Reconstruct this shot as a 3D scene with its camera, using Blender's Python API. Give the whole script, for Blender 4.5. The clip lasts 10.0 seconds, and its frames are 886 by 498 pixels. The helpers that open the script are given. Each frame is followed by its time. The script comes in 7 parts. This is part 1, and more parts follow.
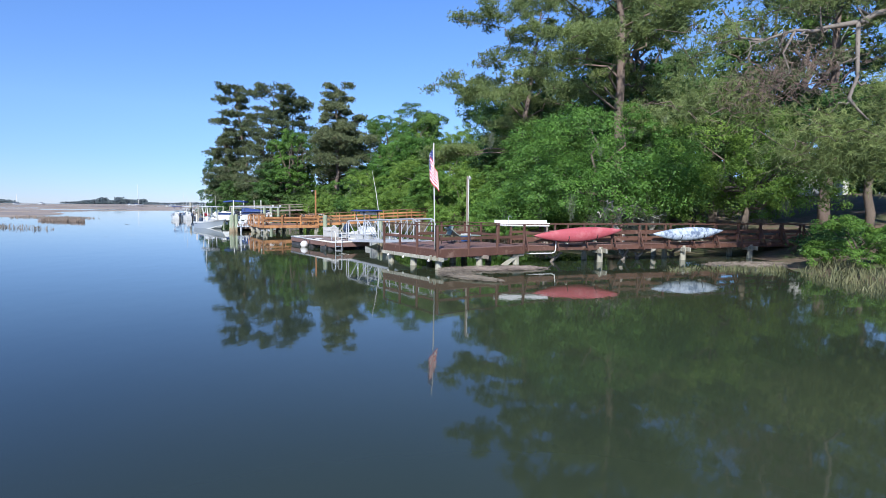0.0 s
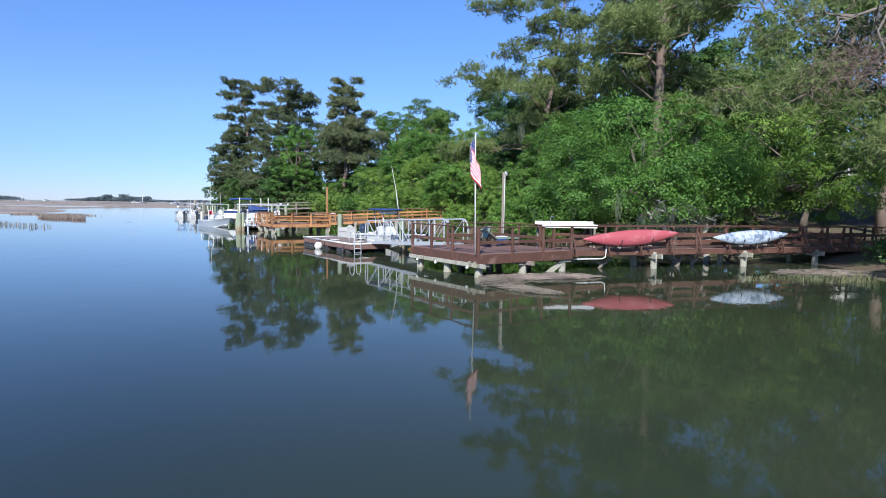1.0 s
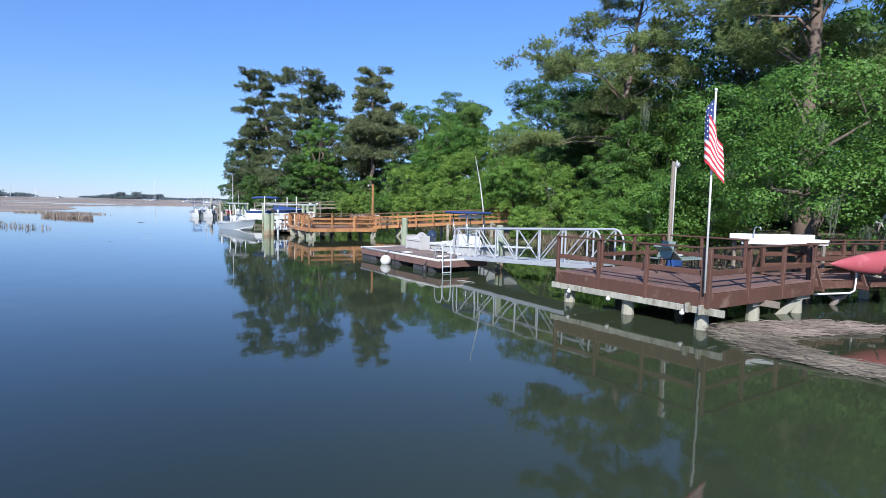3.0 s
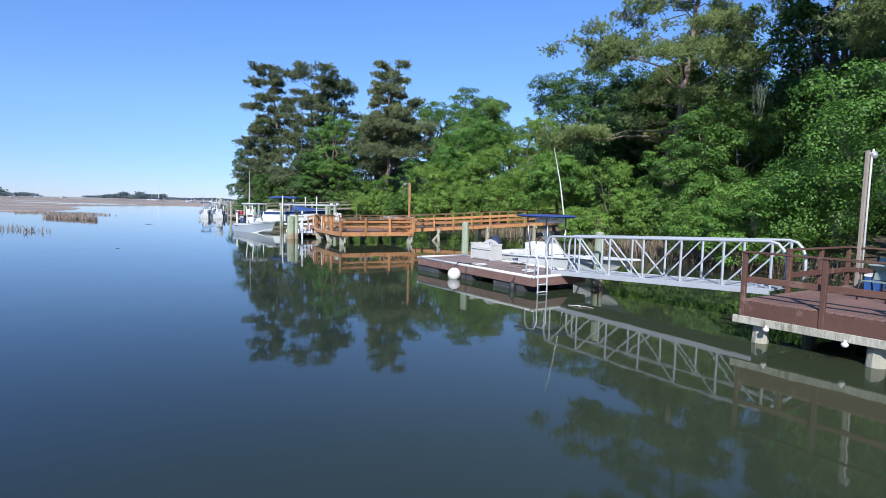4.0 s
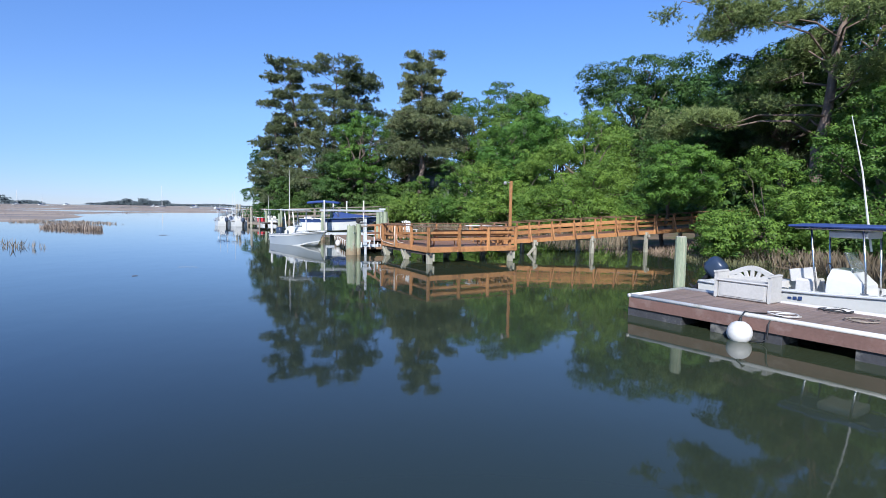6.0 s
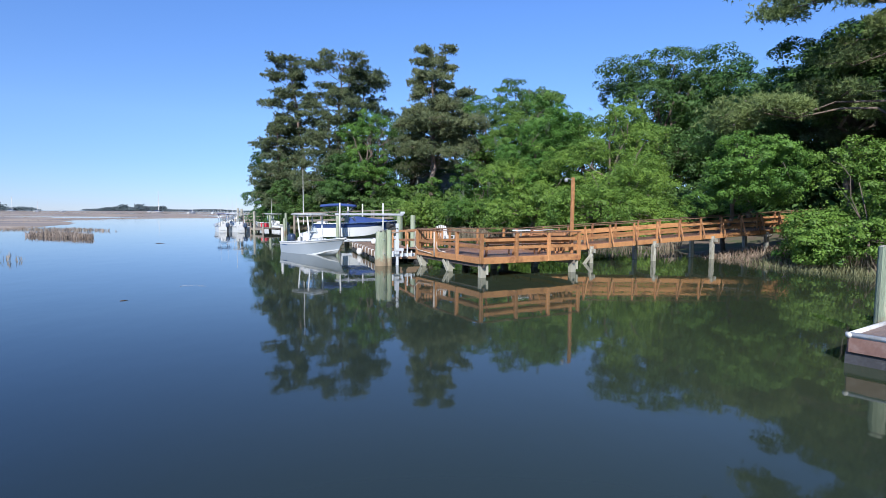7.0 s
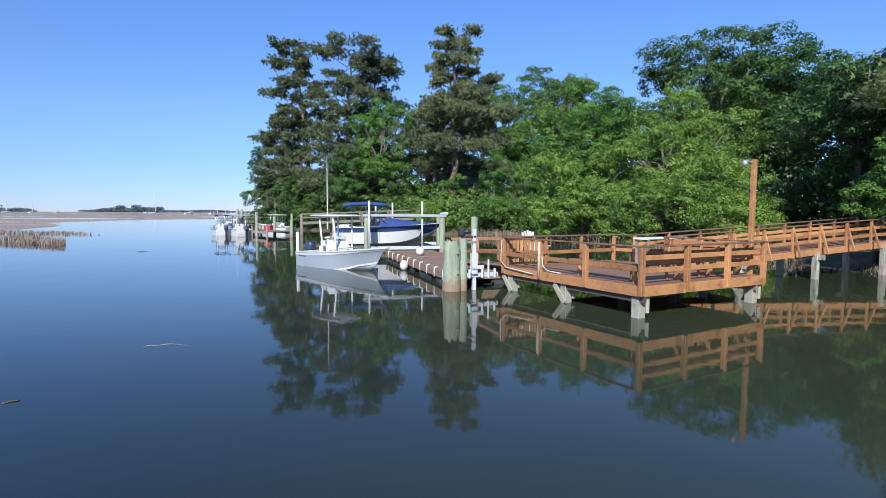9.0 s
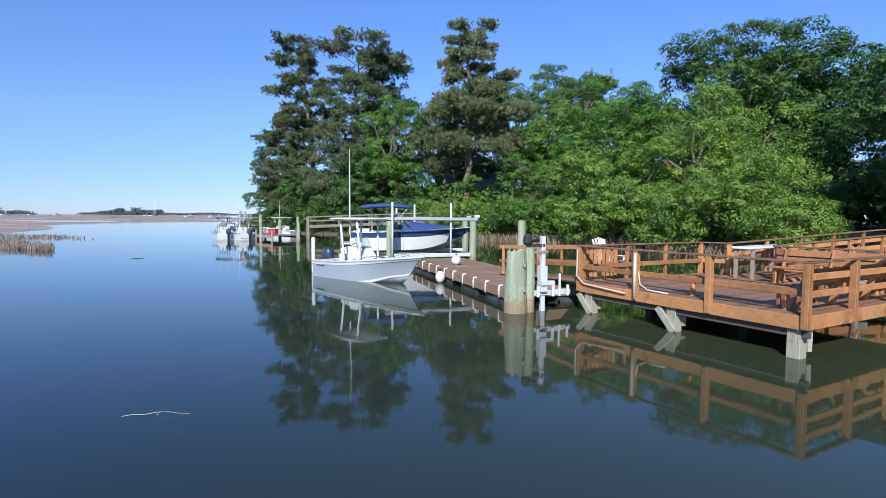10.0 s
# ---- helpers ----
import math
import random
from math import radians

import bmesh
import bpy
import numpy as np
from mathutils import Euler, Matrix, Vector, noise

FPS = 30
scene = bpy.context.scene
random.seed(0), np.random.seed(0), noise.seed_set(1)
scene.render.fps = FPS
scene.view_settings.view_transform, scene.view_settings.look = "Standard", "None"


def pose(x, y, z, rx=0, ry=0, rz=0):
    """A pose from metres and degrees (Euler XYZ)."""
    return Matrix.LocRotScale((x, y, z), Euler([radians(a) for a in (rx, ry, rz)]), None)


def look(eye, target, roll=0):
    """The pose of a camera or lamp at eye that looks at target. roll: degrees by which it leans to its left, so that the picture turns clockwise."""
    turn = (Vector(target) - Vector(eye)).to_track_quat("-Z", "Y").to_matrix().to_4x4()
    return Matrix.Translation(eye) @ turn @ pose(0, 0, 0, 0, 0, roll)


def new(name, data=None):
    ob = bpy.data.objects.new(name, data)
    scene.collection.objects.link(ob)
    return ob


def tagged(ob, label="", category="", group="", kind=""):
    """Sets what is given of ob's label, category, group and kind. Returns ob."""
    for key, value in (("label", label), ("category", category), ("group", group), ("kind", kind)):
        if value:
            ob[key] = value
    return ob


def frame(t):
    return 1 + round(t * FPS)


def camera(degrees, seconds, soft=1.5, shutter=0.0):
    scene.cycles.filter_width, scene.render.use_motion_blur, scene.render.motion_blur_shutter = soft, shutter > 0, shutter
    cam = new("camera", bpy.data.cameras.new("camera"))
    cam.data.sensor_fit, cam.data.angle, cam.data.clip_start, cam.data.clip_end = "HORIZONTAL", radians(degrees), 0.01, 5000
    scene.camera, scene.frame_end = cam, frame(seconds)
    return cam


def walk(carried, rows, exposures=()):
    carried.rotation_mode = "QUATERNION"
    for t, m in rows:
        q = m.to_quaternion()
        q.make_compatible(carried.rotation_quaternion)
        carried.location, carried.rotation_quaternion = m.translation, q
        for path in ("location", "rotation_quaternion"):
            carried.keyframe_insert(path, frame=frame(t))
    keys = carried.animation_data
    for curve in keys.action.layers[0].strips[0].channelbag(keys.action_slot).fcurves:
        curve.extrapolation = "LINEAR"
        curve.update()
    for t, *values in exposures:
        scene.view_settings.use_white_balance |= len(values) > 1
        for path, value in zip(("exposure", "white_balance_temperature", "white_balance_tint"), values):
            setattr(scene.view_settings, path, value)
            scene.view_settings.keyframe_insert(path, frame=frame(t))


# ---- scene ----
cam = camera(79.00, 10.0, soft=0.6)
PATH = [
    (0, (3.280, -5.311, 2.699), (4.351, 4.601, 1.914), 0.60),
    (0.5, (2.732, -3.786, 2.701), (3.779, 6.126, 1.890), 0.88),
    (1, (2.193, -2.227, 2.676), (3.204, 7.689, 1.871), 0.91),
    (1.5, (1.508, -0.368, 2.660), (2.479, 9.551, 1.841), 0.99),
    (2, (0.604, 1.612, 2.662), (1.523, 11.538, 1.860), 1.14),
    (2.5, (-0.352, 3.795, 2.698), (0.522, 13.724, 1.890), 1.25),
    (4, (-3.989, 10.540, 2.716), (-3.191, 20.475, 1.902), 1.37),
    (4.5, (-5.417, 13.104, 2.754), (-4.639, 23.037, 1.897), 1.29),
    (5, (-6.794, 15.491, 2.742), (-6.031, 25.426, 1.905), 1.26),
    (5.5, (-8.018, 17.665, 2.694), (-7.269, 27.605, 1.899), 1.17),
    (6, (-9.058, 19.683, 2.661), (-8.305, 29.627, 1.920), 0.86),
    (7.5, (-11.839, 26.640, 2.600), (-11.030, 36.584, 1.924), 0.30),
    (8, (-12.447, 28.768, 2.616), (-11.626, 38.711, 1.934), 0.39),
    (8.5, (-13.102, 30.861, 2.613), (-12.268, 40.802, 1.916), 0.31),
    (9, (-13.742, 32.777, 2.600), (-12.907, 42.719, 1.924), 0.25),
    (9.5, (-14.381, 34.612, 2.594), (-13.541, 44.556, 1.957), 0.31),
    (10, (-15.121, 36.397, 2.581), (-14.278, 46.342, 1.964), 0.35),
]
walk(cam, [(t, look(eye, target, roll)) for t, eye, target, roll in PATH], exposures=[(0.0, 0.42, 5700, 11), (10.0, 0.33, 5700, 11)])

# ---- world and sun ----
SUN_BEARING = math.radians(197)      # where the sun stands, clockwise from +y
SUN_HEIGHT = math.radians(34)
world = bpy.data.worlds.new("sky")
scene.world = world
world.use_nodes = True
wn = world.node_tree
sky = wn.nodes.new("ShaderNodeTexSky")
sky.sky_type = 'NISHITA'
sky.sun_disc = False
sky.sun_elevation = SUN_HEIGHT
sky.sun_rotation = SUN_BEARING
sky.altitude = 1500
sky.air_density = 1.0
sky.dust_density = 0.0
sky.ozone_density = 2.0
# a clear, dry sky: less white towards the horizon
wtc = wn.nodes.new("ShaderNodeTexCoord")
wsep = wn.nodes.new("ShaderNodeSeparateXYZ")
wn.links.new(wtc.outputs["Generated"], wsep.inputs[0])
clear = wn.nodes.new("ShaderNodeValToRGB")
els = clear.color_ramp.elements
els[0].position, els[0].color = 0.0, (0.36, 0.41, 0.60, 1)
els[1].position, els[1].color = 1.0, (0.62, 0.80, 1.0, 1)
for pos, col in ((0.08, (0.46, 0.52, 0.68, 1)), (0.16, (0.58, 0.64, 0.76, 1)), (0.34, (0.64, 0.76, 0.96, 1))):
    e = els.new(pos)
    e.color = col
wn.links.new(wsep.outputs[2], clear.inputs[0])
wmix = wn.nodes.new("ShaderNodeMix")
wmix.data_type = 'RGBA'
wmix.blend_type = 'MULTIPLY'
wmix.inputs[0].default_value = 1
wn.links.new(sky.outputs[0], wmix.inputs[6])
wn.links.new(clear.outputs[0], wmix.inputs[7])
wn.links.new(wmix.outputs[2], wn.nodes["Background"].inputs[0])
wn.nodes["Background"].inputs[1].default_value = 0.15
sun = new("sun", bpy.data.lights.new("sun", 'SUN'))
sun.data.energy = 5.3
sun.data.angle = math.radians(0.5)
sun.data.color = (1.0, 0.93, 0.80)
to_sun = Vector((math.sin(SUN_BEARING) * math.cos(SUN_HEIGHT), math.cos(SUN_BEARING) * math.cos(SUN_HEIGHT), math.sin(SUN_HEIGHT)))
sun.matrix_world = look(to_sun * 50, (0, 0, 0))

# ---- materials ----
def material(name, color, rough=0.6, metal=0.0, scale=6.0, vary=0.25, bump=0.15, stain=0.0, stain_color=(0.05, 0.05, 0.04), stretch=(1, 1, 1), coat=0.0, each=0.0):
    """A surface with grain at two scales; each: how much whole pieces differ; stain: share of worn patches, on the pale
    kayak of dappled shade.
    """
    m = bpy.data.materials.new(name)
    m.use_nodes = True
    t = m.node_tree
    n, l = t.nodes, t.links
    b = n["Principled BSDF"]
    b.inputs["Roughness"].default_value = rough
    b.inputs["Metallic"].default_value = metal
    b.inputs["Coat Weight"].default_value = coat
    tc = n.new("ShaderNodeTexCoord")
    mp = n.new("ShaderNodeMapping")
    mp.inputs["Scale"].default_value = stretch
    l.new(tc.outputs["Object"], mp.inputs[0])
    fine = n.new("ShaderNodeTexNoise")
    fine.inputs["Scale"].default_value = scale * 6
    fine.inputs["Detail"].default_value = 4
    broad = n.new("ShaderNodeTexNoise")
    broad.inputs["Scale"].default_value = scale * 0.45
    broad.inputs["Detail"].default_value = 3
    l.new(mp.outputs[0], fine.inputs["Vector"])
    l.new(mp.outputs[0], broad.inputs["Vector"])
    add = n.new("ShaderNodeMath")
    add.operation = 'ADD'
    l.new(fine.outputs[0], add.inputs[0])
    l.new(broad.outputs[0], add.inputs[1])
    last = add
    if each:
        info = n.new("ShaderNodeObjectInfo")
        mul = n.new("ShaderNodeMath")
        mul.operation = 'MULTIPLY_ADD'
        mul.inputs[1].default_value = each
        l.new(info.outputs["Random"], mul.inputs[0])
        l.new(add.outputs[0], mul.inputs[2])
        last = mul
    rng = n.new("ShaderNodeMapRange")
    rng.inputs["From Min"].default_value = 0.6
    rng.inputs["From Max"].default_value = 1.4 + each
    rng.inputs["To Min"].default_value = 1 - vary
    rng.inputs["To Max"].default_value = 1 + vary
    l.new(last.outputs[0], rng.inputs["Value"])
    tint = n.new("ShaderNodeMix")
    tint.data_type = 'RGBA'
    tint.blend_type = 'MULTIPLY'
    tint.inputs[0].default_value = 1
    tint.inputs[6].default_value = (*color, 1)
    l.new(rng.outputs[0], tint.inputs[7])
    out = tint.outputs[2]
    if stain:
        sn = n.new("ShaderNodeTexNoise")
        sn.inputs["Scale"].default_value = scale * 0.8
        sn.inputs["Detail"].default_value = 6
        sn.inputs["Roughness"].default_value = 0.65
        l.new(mp.outputs[0], sn.inputs["Vector"])
        sr = n.new("ShaderNodeMapRange")
        sr.inputs["From Min"].default_value = 0.62 - stain * 0.3
        sr.inputs["From Max"].default_value = 0.72 - stain * 0.2
        l.new(sn.outputs[0], sr.inputs["Value"])
        mx = n.new("ShaderNodeMix")
        mx.data_type = 'RGBA'
        l.new(sr.outputs[0], mx.inputs[0])
        l.new(out, mx.inputs[6])
        mx.inputs[7].default_value = (*stain_color, 1)
        out = mx.outputs[2]
    l.new(out, b.inputs["Base Color"])
    if bump:
        bp = n.new("ShaderNodeBump")
        bp.inputs["Strength"].default_value = bump
        bp.inputs["Distance"].default_value = 0.02
        l.new(fine.outputs[0], bp.inputs["Height"])
        l.new(bp.outputs[0], b.inputs["Normal"])
    return m


def leaf_material(name, dark, light, through_light=0.3, rough=0.52):
    m = bpy.data.materials.new(name)
    m.use_nodes = True
    t = m.node_tree
    n, l = t.nodes, t.links
    b = n["Principled BSDF"]
    b.inputs["Roughness"].default_value = rough
    b.inputs["Specular IOR Level"].default_value = 0.35
    geo = n.new("ShaderNodeNewGeometry")
    tc = n.new("ShaderNodeTexCoord")
    ns = n.new("ShaderNodeTexNoise")
    ns.inputs["Scale"].default_value = 0.55
    ns.inputs["Detail"].default_value = 3
    l.new(tc.outputs["Object"], ns.inputs["Vector"])
    add = n.new("ShaderNodeMath")
    add.operation = 'MULTIPLY_ADD'
    add.inputs[1].default_value = 0.24
    l.new(geo.outputs["Random Per Island"], add.inputs[0])
    l.new(ns.outputs[0], add.inputs[2])
    ramp = n.new("ShaderNodeValToRGB")
    ramp.color_ramp.elements[0].position = 0.36
    ramp.color_ramp.elements[0].color = (*dark, 1)
    ramp.color_ramp.elements[1].position = 0.84
    ramp.color_ramp.elements[1].color = (*light, 1)
    l.new(add.outputs[0], ramp.inputs[0])
    # whole plants differ a little in hue and lightness
    info = n.new("ShaderNodeObjectInfo")
    hue = n.new("ShaderNodeMapRange")
    hue.inputs["To Min"].default_value, hue.inputs["To Max"].default_value = 0.475, 0.508
    l.new(info.outputs["Random"], hue.inputs["Value"])
    val = n.new("ShaderNodeMapRange")
    val.inputs["To Min"].default_value, val.inputs["To Max"].default_value = 1.15, 0.85
    l.new(info.outputs["Random"], val.inputs["Value"])
    hsv = n.new("ShaderNodeHueSaturation")
    l.new(hue.outputs[0], hsv.inputs["Hue"])
    l.new(val.outputs[0], hsv.inputs["Value"])
    l.new(ramp.outputs[0], hsv.inputs["Color"])
    l.new(hsv.outputs[0], b.inputs["Base Color"])
    tr = n.new("ShaderNodeBsdfTranslucent")
    l.new(hsv.outputs[0], tr.inputs[0])
    mx = n.new("ShaderNodeMixShader")
    mx.inputs[0].default_value = through_light
    l.new(b.outputs[0], mx.inputs[1])
    l.new(tr.outputs[0], mx.inputs[2])
    l.new(mx.outputs[0], n["Material Output"].inputs[0])
    return m


def water_material():
    m = bpy.data.materials.new("creek_water")
    m.use_nodes = True
    t = m.node_tree
    n, l = t.nodes, t.links
    b = n["Principled BSDF"]
    b.inputs["Base Color"].default_value = (0.022, 0.036, 0.026, 1)
    b.inputs["Roughness"].default_value = 0.04
    b.inputs["IOR"].default_value = 1.333
    tc = n.new("ShaderNodeTexCoord")
    mp = n.new("ShaderNodeMapping")
    mp.inputs["Scale"].default_value = (1, 0.55, 1)
    l.new(tc.outputs["Object"], mp.inputs[0])
    swell = n.new("ShaderNodeTexNoise")
    swell.inputs["Scale"].default_value = 0.5
    swell.inputs["Detail"].default_value = 4
    swell.inputs["Roughness"].default_value = 0.6
    l.new(mp.outputs[0], swell.inputs["Vector"])
    bp = n.new("ShaderNodeBump")
    bp.inputs["Strength"].default_value = 0.35
    bp.inputs["Distance"].default_value = 0.02
    l.new(swell.outputs[0], bp.inputs["Height"])
    l.new(bp.outputs[0], b.inputs["Normal"])
    # silt clouds
    silt = n.new("ShaderNodeTexNoise")
    silt.inputs["Scale"].default_value = 0.08
    silt.inputs["Detail"].default_value = 5
    l.new(tc.outputs["Object"], silt.inputs["Vector"])
    rp = n.new("ShaderNodeValToRGB")
    rp.color_ramp.elements[0].position = 0.35
    rp.color_ramp.elements[0].color = (0.031, 0.042, 0.0235, 1)
    rp.color_ramp.elements[1].position = 0.7
    rp.color_ramp.elements[1].color = (0.046, 0.055, 0.0265, 1)
    l.new(silt.outputs[0], rp.inputs[0])
    # the body colour turns from silty green by the bank to dark blue in the channel
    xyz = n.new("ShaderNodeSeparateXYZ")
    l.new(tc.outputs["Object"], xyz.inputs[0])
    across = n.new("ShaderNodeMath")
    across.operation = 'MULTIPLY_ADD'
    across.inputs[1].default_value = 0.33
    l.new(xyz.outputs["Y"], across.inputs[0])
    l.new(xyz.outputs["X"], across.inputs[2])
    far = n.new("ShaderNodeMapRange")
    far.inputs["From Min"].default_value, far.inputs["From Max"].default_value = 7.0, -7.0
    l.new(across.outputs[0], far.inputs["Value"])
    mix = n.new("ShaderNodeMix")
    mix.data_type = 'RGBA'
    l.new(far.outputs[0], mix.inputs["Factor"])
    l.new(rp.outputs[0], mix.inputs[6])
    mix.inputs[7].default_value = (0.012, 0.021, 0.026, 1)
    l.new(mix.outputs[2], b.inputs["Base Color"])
    return m


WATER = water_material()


def ground_material():
    """Soil on the wooded bank, tan marsh turf on the flats across the creek."""
    m = material("bank_soil", (0.15, 0.105, 0.07), 0.9, scale=0.8, vary=0.4, bump=0.5, stain=0.6, stain_color=(0.09, 0.10, 0.04))
    n, l = m.node_tree.nodes, m.node_tree.links
    b = n["Principled BSDF"]
    old = b.inputs["Base Color"].links[0].from_socket
    tc = n.new("ShaderNodeTexCoord")
    sep = n.new("ShaderNodeSeparateXYZ")
    l.new(tc.outputs["Object"], sep.inputs[0])
    west = n.new("ShaderNodeMapRange")
    west.inputs["From Min"].default_value, west.inputs["From Max"].default_value = -42, -58
    l.new(sep.outputs[0], west.inputs["Value"])
    north = n.new("ShaderNodeMapRange")
    north.inputs["From Min"].default_value, north.inputs["From Max"].default_value = 200, 260
    l.new(sep.outputs[1], north.inputs["Value"])
    big = n.new("ShaderNodeMath")
    big.operation = 'MAXIMUM'
    l.new(west.outputs[0], big.inputs[0])
    l.new(north.outputs[0], big.inputs[1])
    tex = n.new("ShaderNodeTexNoise")
    tex.inputs["Scale"].default_value = 0.06
    tex.inputs["Detail"].default_value = 8
    l.new(tc.outputs["Object"], tex.inputs["Vector"])
    rp = n.new("ShaderNodeValToRGB")
    rp.color_ramp.elements[0].position, rp.color_ramp.elements[0].color = 0.35, (0.20, 0.17, 0.16, 1)
    rp.color_ramp.elements[1].position, rp.color_ramp.elements[1].color = 0.65, (0.40, 0.31, 0.22, 1)
    l.new(tex.outputs[0], rp.inputs[0])
    mx = n.new("ShaderNodeMix")
    mx.data_type = 'RGBA'
    l.new(big.outputs[0], mx.inputs[0])
    l.new(old, mx.inputs[6])
    l.new(rp.outputs[0], mx.inputs[7])
    l.new(mx.outputs[2], b.inputs["Base Color"])
    return m


MUD = ground_material()
BROWN = material("brown_stained_wood", (0.105, 0.050, 0.034), 0.62, scale=3, vary=0.3, bump=0.25, each=0.5, stain=0.15, stain_color=(0.19, 0.12, 0.09))
BROWN_DECK = material("brown_deck_wood", (0.185, 0.105, 0.085), 0.7, scale=3, vary=0.3, bump=0.25, each=0.6, stain=0.25, stain_color=(0.21, 0.14, 0.12))
ORANGE = material("orange_stained_wood", (0.375, 0.182, 0.073), 0.5, scale=1.6, vary=0.65, bump=0.16, each=0.9, stain=0.32, stain_color=(0.24, 0.105, 0.05))
ORANGE_CAP = material("weathered_orange_rail_cap", (0.17, 0.095, 0.055), 0.7, scale=3, vary=0.4, bump=0.3, each=0.5, stain=0.3, stain_color=(0.26, 0.15, 0.08))
# dark driftwood; on the dock stringer this colour holds the shade under the deck
DARK_WOOD = material("dark_and_shaded_wood", (0.085, 0.065, 0.055), 0.8, scale=3, vary=0.35, bump=0.3)
PIPE = material("aged_plastic_pipe", (0.50, 0.42, 0.35), 0.5, scale=4, vary=0.15, bump=0.04)
ORANGE_DECK = material("orange_deck_wood", (0.245, 0.132, 0.078), 0.45, scale=1.6, vary=0.5, bump=0.12, each=0.6, stain=0.2, stain_color=(0.17, 0.09, 0.06))
GREY_WOOD = material("weathered_grey_wood", (0.24, 0.20, 0.16), 0.8, scale=3, vary=0.35, bump=0.4, each=0.5)
PILE = material("salt_bleached_pile", (0.37, 0.35, 0.285), 0.85, scale=3, vary=0.45, bump=0.7, stain=0.42, stain_color=(0.19, 0.175, 0.125), stretch=(3, 3, 0.6))
GREEN_PILE = material("green_treated_pile", (0.27, 0.31, 0.21), 0.8, scale=3, vary=0.35, bump=0.6, stain=0.25, stain_color=(0.42, 0.38, 0.28), stretch=(4, 4, 0.4))
FLOAT_TAN = material("tan_float_boards", (0.235, 0.15, 0.095), 0.7, scale=3, vary=0.35, bump=0.2, each=0.5, stain=0.2, stain_color=(0.30, 0.22, 0.16))
FLOAT_DECK = material("float_deck_boards", (0.225, 0.165, 0.14), 0.7, scale=3, vary=0.3, bump=0.2, each=0.5, stain=0.2, stain_color=(0.28, 0.22, 0.20))
WHITE = material("white_gelcoat", (0.66, 0.66, 0.64), 0.28, scale=2, vary=0.06, bump=0.02, coat=0.3)
WHITE_PLASTIC = material("white_plastic", (0.62, 0.60, 0.57), 0.5, scale=3, vary=0.1, bump=0.05)
PVC = material("white_pvc", (0.60, 0.58, 0.55), 0.4, scale=3, vary=0.12, bump=0.04, stain=0.12, stain_color=(0.45, 0.42, 0.35))
GREY_HULL = material("grey_gelcoat", (0.33, 0.365, 0.40), 0.22, scale=2, vary=0.05, bump=0.02, coat=0.4)
NAVY_HULL = material("navy_gelcoat", (0.035, 0.06, 0.16), 0.2, scale=2, vary=0.1, bump=0.02, coat=0.5)
ALU = material("aluminium", (0.44, 0.45, 0.47), 0.5, 0.25, scale=4, vary=0.12, bump=0.05)
ALU_PAINT = material("white_aluminium", (0.62, 0.64, 0.66), 0.45, 0.2, scale=4, vary=0.1, bump=0.04)
STEEL = material("steel_tube", (0.6, 0.6, 0.6), 0.25, 1.0, scale=4, vary=0.08, bump=0.02)
BLACK = material("black_rubber", (0.02, 0.02, 0.022), 0.6, scale=4, vary=0.3, bump=0.1)
ENGINE = material("dark_engine_cowl", (0.03, 0.045, 0.08), 0.3, scale=4, vary=0.1, bump=0.02, coat=0.3)
FLOAT_TANK = material("black_float_tank", (0.045, 0.045, 0.05), 0.7, scale=3, vary=0.4, bump=0.3, stain=0.3, stain_color=(0.16, 0.155, 0.14))
NAVY_CANVAS = material("navy_canvas", (0.03, 0.06, 0.20), 0.85, scale=8, vary=0.2, bump=0.1)
RED_KAYAK = material("red_kayak_plastic", (0.40, 0.085, 0.10), 0.55, scale=2, vary=0.12, bump=0.05, stain=0.3, stain_color=(0.46, 0.15, 0.16))
# the dark mottling is dappled tree shade put into the plastic's colour
BLUE_KAYAK = material("dappled_kayak_plastic", (0.50, 0.56, 0.64), 0.45, scale=4, vary=0.15, bump=0.05, stain=0.55, stain_color=(0.15, 0.19, 0.27))
GLASS = bpy.data.materials.new("tinted_windscreen")
GLASS.use_nodes = True
GLASS.node_tree.nodes["Principled BSDF"].inputs["Base Color"].default_value = (0.75, 0.8, 0.82, 1)
GLASS.node_tree.nodes["Principled BSDF"].inputs["Transmission Weight"].default_value = 0.9
GLASS.node_tree.nodes["Principled BSDF"].inputs["Roughness"].default_value = 0.05
